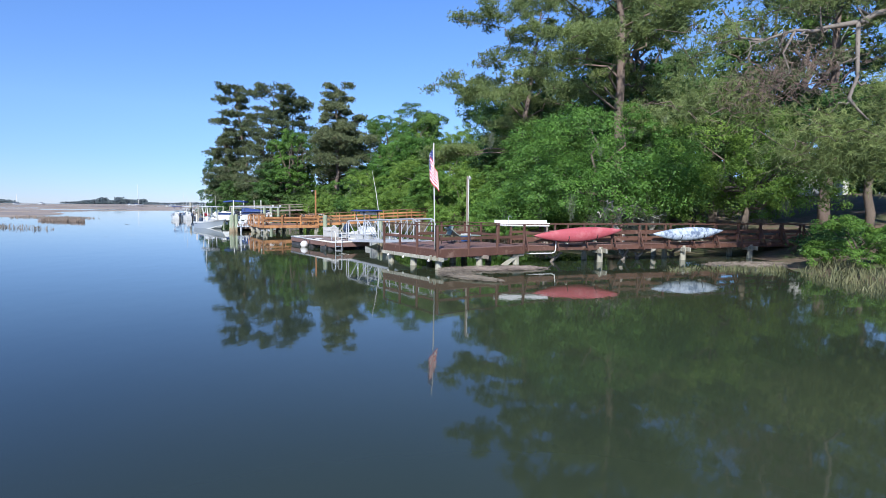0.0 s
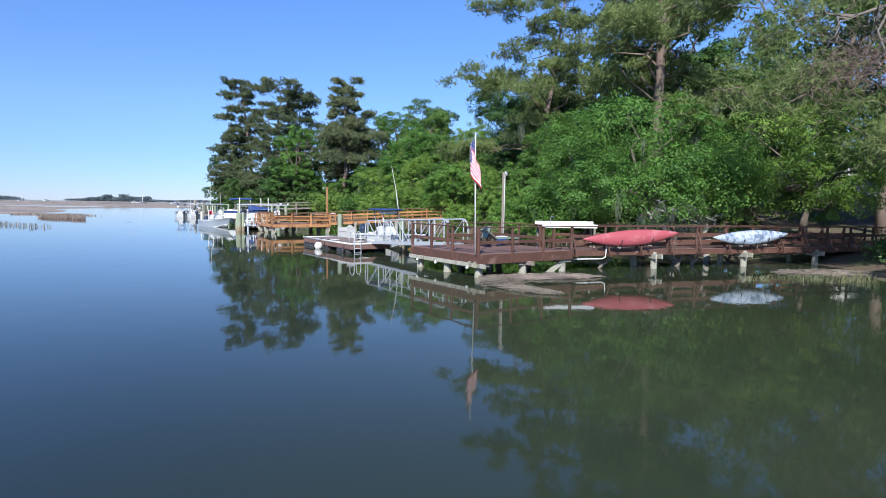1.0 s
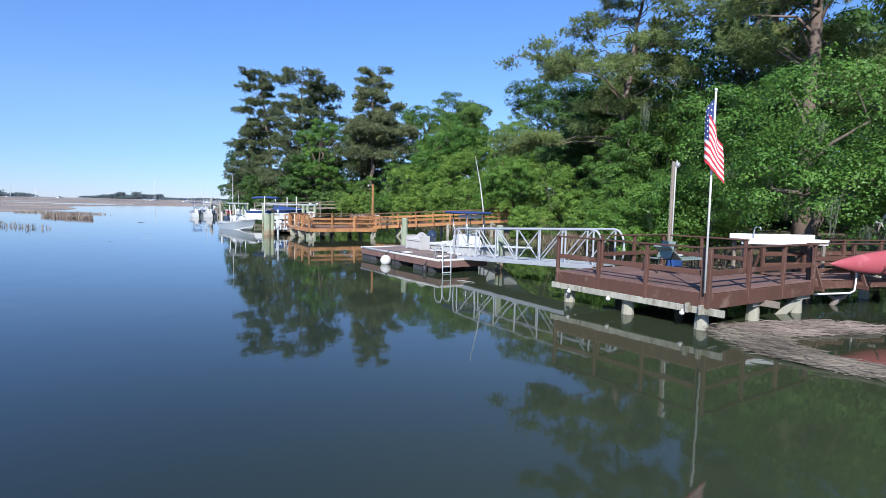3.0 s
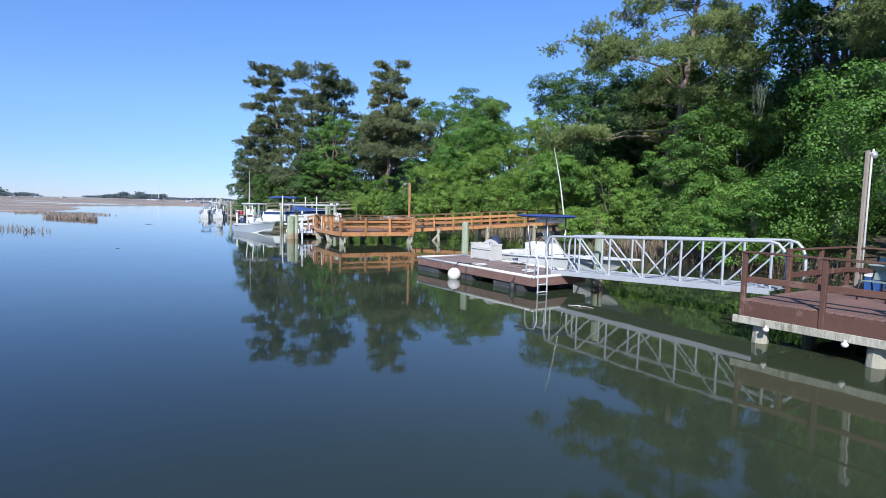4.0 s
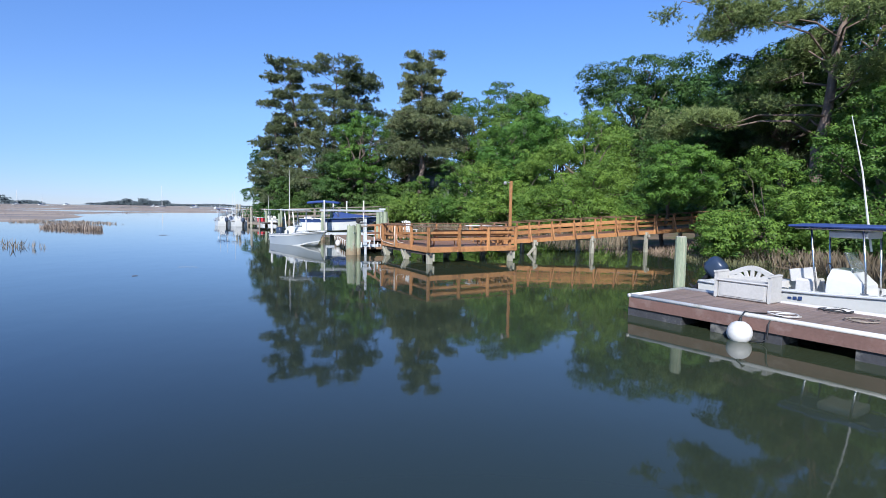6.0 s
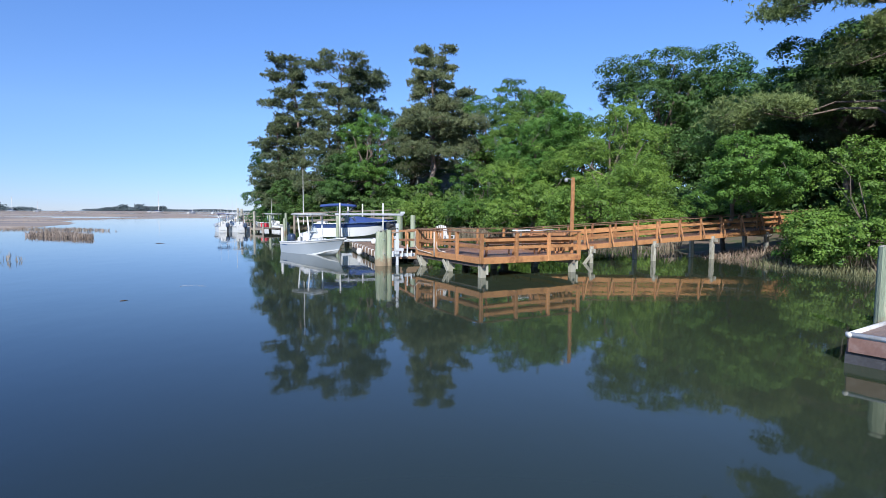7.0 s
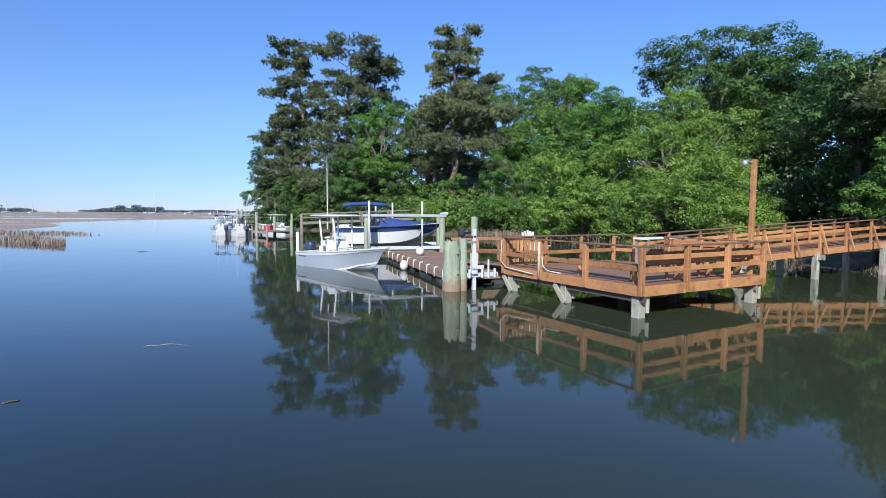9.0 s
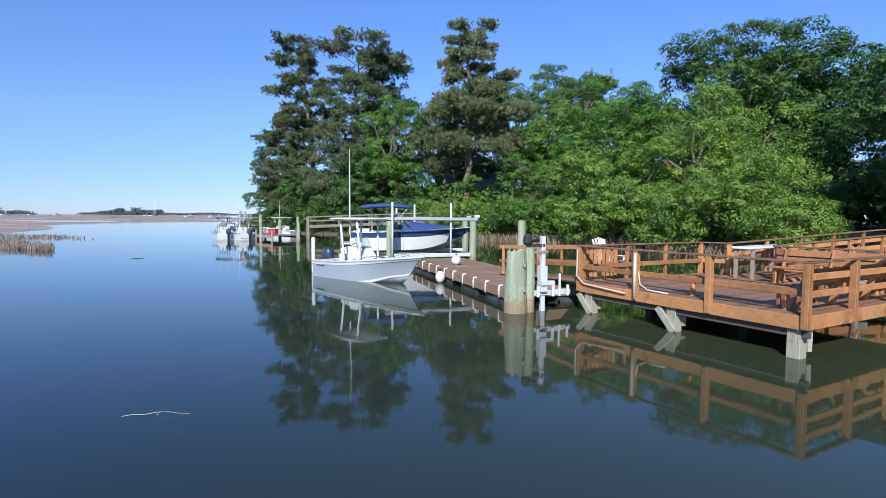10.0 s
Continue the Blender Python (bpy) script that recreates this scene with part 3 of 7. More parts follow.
def pine(name, at, height, spread, seed, label, tufts=1500, blades=10, bare=0.42, needle=0.34, width=0.052, group="", lean=(0, 0), limbs_n=None, bias=(0, 0), pad=1.0, mat=None, peak=0.45, drop=0.0, flat=0.66):
    """A tall pine: scaly trunk, crooked limbs that end in separate pads of needle tufts."""
    rng = np.random.default_rng(seed)
    x, y = at
    z0 = max(float(ground_height([x], [y])[0]), 0.0) - 0.15
    t = thing(name, (x, y, z0), label, "pine tree", group)
    spine = []
    for i in range(13):
        k = i / 12
        spine.append(np.array([x + lean[0] * k ** 1.4, y + lean[1] * k ** 1.4, z0 + height * 0.97 * k]) + rng.normal(size=3) * np.array([0.16, 0.16, 0]) * (0 < i))
    r0 = 0.0165 * height
    part("trunk", tube([tuple(p) for p in spine], [r0 * (1 - 0.88 * i / 12) + 0.02 for i in range(13)], 10), PINE_BARK, t, smooth=True)
    n = limbs_n or int(16 + height * 0.7)
    nodes, radii, limbs = [], [], []
    for i in range(n):
        rel = (i + rng.uniform(0, 0.8)) / n
        k = min(bare + (1 - bare) * rel, 0.985) * 12
        base = spine[int(k)] * (1 - k % 1) + spine[int(k) + 1] * (k % 1)
        a = i * 2.4 + rng.uniform(-0.5, 0.5)
        way = np.array([math.cos(a), math.sin(a)])
        reach = spread * rng.uniform(0.4, 1.0) * (1 - (1 - peak) * max(0, rel - 0.35) / 0.65) * max(0.25, 1 + way[0] * bias[0] + way[1] * bias[1])
        rise = rng.uniform(-0.15, 0.35) + 0.4 * rel - drop
        tip = base + np.array([way[0] * reach, way[1] * reach, reach * rise])
        tip[2] = min(tip[2], z0 + height)
        limbs.append(limb(rng, base, tip, 0.012 * height * (0.32 - 0.2 * rel), 0.02, 0.06, 5))
        across = np.array([-way[1], way[0], 0.0])
        m = 4 + int(reach * 1.25)
        for j in range(m):
            f = 1.0 if j == 0 else rng.uniform(0.30, 1.0) ** 0.8
            node = base + (tip - base) * f + np.array([0, 0, reach * 0.10 * math.sin(math.pi * f)])
            side = across * rng.normal() * 0.30 * reach * (1.2 - 0.75 * f) + np.array([0, 0, rng.uniform(0.0, 0.16) * reach * (1.1 - f)]) + rng.normal(size=3) * 0.15
            nodes.append(node + side)
            radii.append(pad * (0.36 + 0.045 * reach) * rng.uniform(0.65, 1.35))
            if j % 2 == 0:
                limbs.append(limb(rng, node, node + side, 0.035, 0.012, 0.05, 4, 3))
    nodes.append(spine[12])
    radii.append(0.55 * pad)
    part("limb", limbs, PINE_BARK, t, "crooked brown limbs", smooth=True)
    nodes, radii = np.array(nodes), np.array(radii)
    count = np.maximum(3, tufts * radii ** 1.7 / (radii ** 1.7).sum()).astype(int)
    c0, r = np.repeat(nodes, count, 0), np.repeat(radii, count)[:, None]
    d = rng.normal(size=c0.shape) + np.array([0, 0, 0.35])
    d /= np.linalg.norm(d, axis=1, keepdims=True)
    k = np.where(rng.uniform(size=(len(c0), 1)) < 0.15, rng.uniform(0.9, 1.45, (len(c0), 1)), rng.uniform(0.25, 1.0, (len(c0), 1)))
    c = c0 + d * r * k * np.array([1.1, 1.1, flat])
    v = needle_blades(rng, c, blades, needle, width, d * 0.9 + np.array([0, 0, 0.3])) - np.array(ORIGIN[t.name])
    ob = new("needles", cloud_mesh("needles", v, 3, mat or NEEDLE))
    ob.parent = t
    tagged(ob, "tufts of dark green needles")
    return t


# near shore behind the first dock
broadleaf("oak_tree", (17.5, 29.0), 10.4, 6.5, 0.19, 52000, BRIGHT_LEAF, "spreading leafy oak behind the brown dock with grey moss", 11, low=0.17, moss=40, lobes=27, skirt=0.36)
broadleaf("oak_tree", (25.6, 26.0), 9.0, 4.8, 0.20, 30000, BRIGHT_LEAF, "leafy oak that hangs over the boardwalk", 12, low=0.15, moss=8, lobes=34, skirt=0.3)
broadleaf("shrub", (23.1, 15.2), 2.7, 1.7, 0.13, 12000, BRIGHT_LEAF, "bright green shrub at the reedy bank", 13, low=0.02, category="shrub", trunk_r=0.06, lobes=30)
broadleaf("shrub", (26.3, 12.0), 4.2, 2.6, 0.16, 15000, OAK_LEAF, "green shrub on the bank", 14, low=0.02, category="shrub", trunk_r=0.08)
broadleaf("shrub", (12.8, 35.5), 4.2, 3.6, 0.2, 26000, BRIGHT_LEAF, "bright green shrub on the bank behind the gangway", 15, low=0.02, category="shrub", trunk_r=0.08, lobes=46)
broadleaf("shrub", (11.0, 48.0), 6.0, 3.1, 0.2, 24000, BRIGHT_LEAF, "bright green shrub at the end of the orange boardwalk", 16, low=0.02, category="shrub", trunk_r=0.08, lobes=44)
broadleaf("oak_tree", (15.6, 45.3), 8.6, 3.8, 0.24, 30000, OAK_LEAF, "leafy green oak on the bank", 17, low=0.05, lobes=46)
broadleaf("oak_tree", (9.8, 57.4), 6.9, 2.7, 0.20, 20000, BRIGHT_LEAF, "light green tree leaning over the end of the boardwalk", 18, low=0.40, lobes=30, lean=(-1.9, -5.4), skirt=0.15, trunk_r=0.15)
broadleaf("oak_tree", (20.0, 48.5), 10.0, 4.8, 0.26, 26000, OAK_LEAF, "leafy green oak under the tall pines", 19, low=0.05)
# behind the second dock
broadleaf("oak_tree", (8.7, 73.0), 10.8, 5.9, 0.26, 40000, BRIGHT_LEAF, "rounded bright green oak by the water", 21, low=0.0, lobes=50, skirt=0.5)
broadleaf("oak_tree", (3.0, 80.0), 10.0, 5.5, 0.30, 26000, BRIGHT_LEAF, "rounded bright green oak by the water", 22, low=0.0, lobes=44, skirt=0.5)
# dark leaves: shade of the taller trees is put into this oak's colour
broadleaf("oak_tree", (20.0, 70.0), 11.5, 6.0, 0.30, 20000, DARK_LEAF, "green oak on the wooded bank", 23, low=0.42, skirt=0.0)
broadleaf("oak_tree", (6.0, 90.0), 16.5, 7.0, 0.36, 40000, BRIGHT_LEAF, "tall oak hung with grey moss", 24, low=0.08, moss=90, lobes=56)
broadleaf("oak_tree", (0.0, 93.0), 8.5, 5.0, 0.32, 20000, OAK_LEAF, "leafy oak by the water with moss", 25, low=0.0, moss=50, skirt=0.5)
broadleaf("oak_tree", (26.5, 100.0), 24.5, 9.6, 0.52, 52000, DARK_LEAF, "huge dark green oak above the others", 26, low=0.1, lobes=80)
broadleaf("oak_tree", (37.0, 101.0), 24.0, 10.0, 0.62, 34000, DARK_LEAF, "huge dark green oak above the others", 27, low=0.1, lobes=70)
broadleaf("oak_tree", (34.0, 80.0), 20.0, 9.0, 0.60, 14000, DARK_LEAF, "dark oak deep in the wood", 28, low=0.05)
broadleaf("oak_tree", (10.0, 112.0), 23.5, 7.0, 0.5, 24000, OAK_LEAF, "tall oak behind the shore trees", 29, low=0.1, moss=30)
broadleaf("shrub", (-8.5, 99.0), 4.6, 3.6, 0.26, 12000, OAK_LEAF, "leafy green shrub under the tall pine", 30, low=0.02, category="shrub")
broadleaf("oak_tree", (-18.5, 110.0), 12.5, 5.5, 0.38, 20000, DARK_LEAF, "leafy oak among the far pines", 31, low=0.04)
broadleaf("oak_tree", (-28.5, 116.0), 8.0, 5.0, 0.34, 18000, DARK_LEAF, "leafy oak at the wooded point", 32, low=0.02)
broadleaf("oak_tree", (-33.0, 124.0), 14.0, 5.5, 0.38, 22000, DARK_LEAF, "leafy oak at the wooded point", 33, low=0.02)
broadleaf("oak_tree", (-22.0, 125.0), 18.5, 8.0, 0.50, 14000, DARK_LEAF, "dark oak behind the wooded point", 34, low=0.02)
broadleaf("oak_tree", (-9.0, 119.0), 18.0, 7.5, 0.42, 20000, DARK_LEAF, "dark oak behind the shore trees", 35, low=0.25)
# hidden behind the pines; height added to throw shade on the wood beyond
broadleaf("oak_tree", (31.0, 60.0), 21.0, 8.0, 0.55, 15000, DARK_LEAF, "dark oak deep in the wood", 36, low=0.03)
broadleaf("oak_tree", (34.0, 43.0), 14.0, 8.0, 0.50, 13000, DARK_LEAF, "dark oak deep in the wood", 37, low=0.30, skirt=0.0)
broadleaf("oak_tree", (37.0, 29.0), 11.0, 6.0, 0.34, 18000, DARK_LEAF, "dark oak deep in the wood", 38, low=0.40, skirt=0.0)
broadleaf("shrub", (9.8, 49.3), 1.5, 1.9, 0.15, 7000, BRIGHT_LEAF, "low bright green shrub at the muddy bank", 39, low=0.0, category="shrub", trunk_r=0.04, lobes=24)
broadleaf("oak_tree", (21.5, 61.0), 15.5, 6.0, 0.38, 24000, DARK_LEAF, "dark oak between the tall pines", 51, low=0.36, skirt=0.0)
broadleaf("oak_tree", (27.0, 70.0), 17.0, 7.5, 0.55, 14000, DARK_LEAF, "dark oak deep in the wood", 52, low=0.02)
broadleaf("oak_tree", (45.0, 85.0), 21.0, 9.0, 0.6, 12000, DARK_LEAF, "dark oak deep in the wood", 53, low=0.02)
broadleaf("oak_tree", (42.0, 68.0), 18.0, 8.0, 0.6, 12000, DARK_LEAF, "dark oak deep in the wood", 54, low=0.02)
# unseen; made this tall to shade the wood to its north
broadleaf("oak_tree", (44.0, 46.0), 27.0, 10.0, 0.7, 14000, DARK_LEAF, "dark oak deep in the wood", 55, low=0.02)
broadleaf("oak_tree", (13.2, 97.0), 17.0, 6.2, 0.5, 13000, OAK_LEAF, "green oak behind the shore oaks", 61, low=0.02)
for k, (x, y, h, r) in enumerate(((-12.5, 129.0, 11.0, 6.5), (-1.5, 130.0, 12.0, 7.0), (-19.5, 128.0, 10.0, 6.0), (6.5, 126.0, 12.0, 6.5))):
    broadleaf("oak_tree", (x, y), h, r, 0.55, 7000, DARK_LEAF, "low dark oak closing the wood behind the shore", 62 + k, low=0.0)
broadleaf("oak_tree", (15.0, 89.0), 17.0, 6.5, 0.4, 24000, BRIGHT_LEAF, "green oak behind the shore oaks", 56, low=0.02)
# these two take the shade below the far pines into their leaf colour
broadleaf("oak_tree", (-14.5, 105.5), 5.6, 4.0, 0.34, 11000, DARK_LEAF, "leafy oak under the far pines", 57, low=0.0)
broadleaf("oak_tree", (-24.0, 112.0), 5.4, 4.2, 0.34, 11000, DARK_LEAF, "leafy oak at the foot of the far pines", 58, low=0.0)


def undergrowth(name, line, depth, height, n, leaf, mat, label, seed):
    """A dense, uneven belt of brush along a line on the bank."""
    rng = np.random.default_rng(seed)
    line = np.array(line, float)
    seg = np.linalg.norm(np.diff(line, axis=0), axis=1)
    cum = np.concatenate([[0], np.cumsum(seg)])
    d = rng.uniform(0, cum[-1], n)
    k = np.clip(np.searchsorted(cum, d) - 1, 0, len(seg) - 1)
    f = ((d - cum[k]) / seg[k])[:, None]
    p = line[k] * (1 - f) + line[k + 1] * f + rng.normal(size=(n, 2)) * depth
    hump = 0.62 + 0.38 * ripple(d, p[:, 0], 2.1, seed)
    z = np.maximum(ground_height(p[:, 0], p[:, 1]), 0.05) + height * hump * rng.uniform(0, 1, n) ** 0.6
    c = np.column_stack([p, z])
    out = rng.normal(size=(n, 3)) * 0.4 + np.array([-0.3, -0.8, 0.4])
    tagged(new(name, cloud_mesh(name, leaf_shapes(rng, c, out, leaf, leaf * 0.75), 3, mat)), label, "undergrowth", kind="stuff")


undergrowth("undergrowth", [(17, 36), (15.5, 42), (14, 48), (14.5, 52)], 1.5, 3.6, 34000, 0.17, OAK_LEAF, "dense green undergrowth behind the boardwalk", 60)
undergrowth("undergrowth", [(25.5, 19.5), (26.5, 20.9), (27.5, 21.5), (29.5, 21.8)], 0.6, 1.3, 7000, 0.13, DARK_LEAF, "low green brush on the bank beside the boardwalk", 59)
undergrowth("undergrowth", [(11, 75), (8, 80), (3, 90), (-6, 99), (-12, 104.5)], 1.7, 4.2, 30000, 0.30, OAK_LEAF, "dense green undergrowth along the wooded bank", 61)
undergrowth("undergrowth", [(-12, 104.5), (-24, 113), (-34, 120), (-38, 132)], 1.6, 2.6, 16000, 0.30, DARK_LEAF, "low dark brush under the far pines", 66)
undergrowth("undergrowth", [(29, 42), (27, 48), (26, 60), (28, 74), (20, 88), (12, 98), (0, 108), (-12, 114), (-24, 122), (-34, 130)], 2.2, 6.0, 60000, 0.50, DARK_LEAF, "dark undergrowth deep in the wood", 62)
broadleaf("oak_tree", (31.0, 38.0), 13.0, 5.5, 0.34, 22000, DARK_LEAF, "tall dark oak behind the shore oaks", 81, low=0.06, lobes=56)
# unseen oak, tall so that its shadow darkens the trees on the right
broadleaf("oak_tree", (42.0, 22.0), 27.0, 9.0, 0.6, 20000, DARK_LEAF, "dark oak out of view, added to shade the wood", 82, low=0.35, skirt=0.0)
# dark leaves close the sky gaps and paint in the shaded hollow
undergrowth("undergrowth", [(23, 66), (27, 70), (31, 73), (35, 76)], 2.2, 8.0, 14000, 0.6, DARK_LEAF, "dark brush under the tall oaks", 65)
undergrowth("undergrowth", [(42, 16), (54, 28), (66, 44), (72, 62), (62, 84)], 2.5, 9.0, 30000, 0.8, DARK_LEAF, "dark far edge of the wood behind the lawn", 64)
broadleaf("oak_tree", (27.5, 46.5), 25.0, 6.0, 0.40, 34000, DARK_LEAF, "tall dark oak between the tall pines", 90, low=0.10, lobes=70)
# pines
pine("pine_tree", (17.3, 53.0), 24.5, 8.4, 41, "tall pine with long drooping limbs above the bank", 20000, 8, bare=0.26, needle=0.30, width=0.05, lean=(3.0, 0), bias=(-0.40, -0.05), limbs_n=44, mat=OLIVE_NEEDLE, pad=1.05, peak=0.55, drop=0.11, flat=0.55)
pine("pine_tree", (31.0, 53.0), 27.0, 6.0, 42, "tall dense pine on the bank", 6000, 9, bare=0.14, needle=0.34, width=0.045)
pine("pine_tree", (20.6, 33.8), 27.0, 7.6, 43, "tall dense pine above the oaks", 20000, 9, bare=0.27, pad=1.35, limbs_n=44, mat=OLIVE_NEEDLE, peak=0.6, needle=0.31, width=0.042)
pine("pine_tree", (24.0, 62.0), 15.0, 5.0, 44, "pine among the oaks", 5000, 10, bare=0.3, needle=0.38)
# added out of view: its high crown casts shade on the wood behind
pine("pine_tree", (34.0, 9.0), 33.0, 8.0, 89, "tall spreading pine out of view, added to shade the wood", 7000, 10, bare=0.68, needle=0.6, width=0.12, limbs_n=32, mat=OLIVE_NEEDLE)
pine("pine_tree", (34.5, 30.0), 24.0, 6.0, 91, "tall dark pine behind the old leaning pine", 3600, 10, bare=0.32, needle=0.4, width=0.06)
far_pine = functools.partial(pine, "pine_tree", blades=8, needle=0.42, width=0.095)
far_pine((-27.3, 121.0), 27.6, 5.6, 46, "tall thin pine with a reaching limb at the wooded point", 6600, bare=0.48, limbs_n=30, pad=1.2, peak=0.6, lean=(-2.7, 0), bias=(-0.3, 0))
far_pine((-21.7, 116.0), 26.4, 6.4, 47, "tall thin pine with a flat crown at the wooded point", 4600, bare=0.62, limbs_n=24, pad=1.2, lean=(1.2, 0), peak=0.9)
far_pine((-17.4, 120.0), 24.3, 6.2, 48, "pine with a rounded crown at the wooded point", 5600, bare=0.42, limbs_n=32, pad=1.4, peak=0.8)
far_pine((-6.3, 104.0), 25.3, 5.8, 49, "tall twin-topped pine by the shore", 7400, bare=0.46, limbs_n=36, peak=0.6, pad=1.25)
far_pine((-6.0, 105.2), 17.0, 8.2, 85, "broad drooping pine below the twin-topped pine", 9000, bare=0.50, limbs_n=40, drop=0.08, pad=1.4, peak=0.7)
broadleaf("shrub", (-6.9, 100.5), 7.0, 2.3, 0.28, 9000, OAK_LEAF, "slender leafy shrub in front of the white house", 92, low=0.02, category="shrub")
far_pine((-31.8, 121.0), 16.5, 5.2, 50, "small pine at the edge of the wooded point", 4200, pad=1.3, bare=0.12, limbs_n=34)
far_pine((-32.0, 119.5), 17.0, 6.0, 83, "middling pine at the wooded point", 4600, pad=1.3, bare=0.15, limbs_n=34)
far_pine((-22.6, 114.0), 18.0, 6.4, 84, "middling pine behind the shore oaks", 5000, pad=1.4, bare=0.18, limbs_n=36)
broadleaf("oak_tree", (-15.2, 108.0), 18.0, 4.6, 0.36, 16000, BRIGHT_LEAF, "slender bright green tree between the far pines", 86, low=0.2)
broadleaf("oak_tree", (3.0, 120.0), 26.5, 6.5, 0.5, 17000, OAK_LEAF, "tall oak behind the shore trees", 87, low=0.2)
broadleaf("oak_tree", (11.0, 120.0), 25.5, 6.5, 0.5, 16000, DARK_LEAF, "tall oak behind the shore trees", 88, low=0.2)


# old pine by the first boardwalk: a long limb over the water, a dead tangle and drooping needles
rng = np.random.default_rng(77)
old = thing("pine_tree", (28.5, 14.5, 1.2), "old leaning pine with a long bare limb over the bank", "pine tree")
part("trunk", tube([(28.5, 14.5, 0.6), (27.6, 14.4, 4.5), (26.4, 14.2, 9.0), (25.2, 14.2, 13.0), (24.6, 14.4, 19.0)], [0.42, 0.36, 0.30, 0.24, 0.08], 11), PINE_BARK, old, smooth=True)
main = [(25.9, 14.3, 10.9), (24.6, 14.8, 11.05), (23.97, 15.0, 10.86), (23.2, 15.3, 10.74), (22.7, 15.5, 10.45), (21.7, 16.0, 10.36), (21.2, 16.2, 10.22), (20.6, 16.5, 10.35), (19.63, 17.0, 10.05), (18.8, 17.5, 10.25), (18.0, 18.0, 10.06)]
part("limb", tube(main, [0.17, 0.15, 0.135, 0.12, 0.115, 0.09, 0.08, 0.065, 0.055, 0.04, 0.018], 9), DEAD_WOOD, old, "long pale bare limb", smooth=True)
part("limb", tube([(22.6, 15.5, 10.45), (22.49, 15.3, 8.9), (22.5, 15.25, 8.2), (22.13, 15.2, 7.3), (22.5, 15.1, 6.8), (22.92, 15.0, 6.4)], [0.085, 0.08, 0.065, 0.075, 0.05, 0.02], 8), DEAD_WOOD, old, "drooping bare limb", smooth=True)
part("limb", tube([(20.6, 16.5, 10.3), (20.2, 16.6, 9.4), (20.5, 16.5, 8.6), (19.9, 16.7, 7.9)], [0.055, 0.04, 0.035, 0.015], 7), DEAD_WOOD, old, smooth=True)
for a, b in (((23.6, 15.1, 10.9), (22.6, 15.0, 11.9)), ((21.7, 16.0, 10.3), (20.9, 15.8, 11.2)), ((21.2, 16.2, 10.2), (20.3, 16.0, 9.5)), ((19.6, 17.0, 10.1), (18.6, 16.9, 9.4)), ((18.8, 17.5, 10.2), (18.2, 17.2, 11.0)), ((24.4, 14.9, 11.0), (24.9, 15.2, 9.6)), ((23.0, 15.4, 10.7), (21.9, 15.5, 9.5)), ((22.5, 15.3, 9.0), (21.6, 15.6, 8.4)), ((22.45, 15.25, 8.0), (23.2, 15.2, 7.7)), ((20.4, 16.6, 10.3), (19.7, 16.4, 9.1)), ((22.2, 15.2, 7.2), (21.5, 15.4, 6.7)), ((19.2, 17.2, 10.1), (18.9, 17.0, 9.0))):
    part("limb", limb(rng, a, b, 0.05, 0.010, 0.12, 6, 7), DEAD_WOOD, old, "pale bare side limb", smooth=True)
twigs = []
for k in range(420):
    f = rng.uniform()
    a = np.array([18.4, 17.4, 7.6]) * (1 - f) + np.array([22.2, 16.0, 9.0]) * f + rng.normal(size=3) * np.array([0.5, 0.5, 0.55])
    b = a + rng.normal(size=3) * np.array([0.55, 0.45, 0.42])
    twigs.append(limb(rng, a, b, 0.014, 0.004, 0.12, 3, 5))
part("dead_twig", twigs, material("brown_dead_twig", (0.17, 0.12, 0.095), 0.9, scale=4, vary=0.3, bump=0.3), old, "tangle of dead brown twigs", kind="stuff")


def spray(n, c, size, blades, needle, width, up):
    return needle_blades(rng, np.array(c) + rng.normal(size=(n, 3)) * np.array(size), blades, needle, width, up)


bunch = []
for n, c, size in ((181, (18.4, 18.2, 8.0), (0.9, 0.7, 0.45)), (143, (17.4, 18.8, 7.3), (0.7, 0.6, 0.4)), (165, (19.8, 17.6, 7.1), (0.9, 0.6, 0.35)), (120, (18.2, 18.0, 10.4), (0.9, 0.6, 0.35)), (120, (19.6, 17.4, 11.0), (0.8, 0.6, 0.4)), (130, (17.2, 18.5, 9.4), (0.6, 0.6, 0.5)), (150, (22.6, 15.2, 11.9), (1.1, 0.8, 0.5)),
                   (231, (22.2, 16.4, 6.3), (1.0, 0.7, 0.45)), (420, (23.6, 15.7, 5.6), (1.0, 0.7, 0.45)), (209, (21.4, 16.9, 5.3), (0.8, 0.6, 0.4)), (420, (24.4, 15.2, 7.4), (0.9, 0.7, 0.6)), (380, (23.0, 16.2, 4.7), (0.9, 0.6, 0.35)), (360, (25.2, 14.8, 9.2), (0.8, 0.7, 0.6)), (300, (24.6, 15.0, 11.0), (0.8, 0.7, 0.5)), (340, (25.0, 15.0, 4.6), (0.8, 0.7, 0.5)), (420, (24.6, 15.0, 12.7), (0.9, 0.7, 0.5)), (420, (25.6, 14.6, 11.6), (0.7, 0.7, 0.6)), (380, (23.6, 15.2, 13.2), (0.9, 0.7, 0.4)), (170, (21.2, 16.2, 11.8), (0.7, 0.6, 0.4))):
    bunch.append(spray(int(n * 1.35), c, size, 13, 0.27, 0.022, -0.35))
    twig = [limb(rng, np.array(c) + rng.normal(size=3) * np.array(size) * 0.3, np.array(c) + rng.normal(size=3) * np.array(size) * 1.4, 0.03, 0.008, 0.06, 5) for _ in range(6)]
    part("branch", twig, PINE_BARK, old, "thin brown branch", smooth=True)
ob = new("needles", cloud_mesh("needles", np.concatenate(bunch) - np.array(ORIGIN[old.name]), 3, OLIVE_NEEDLE))
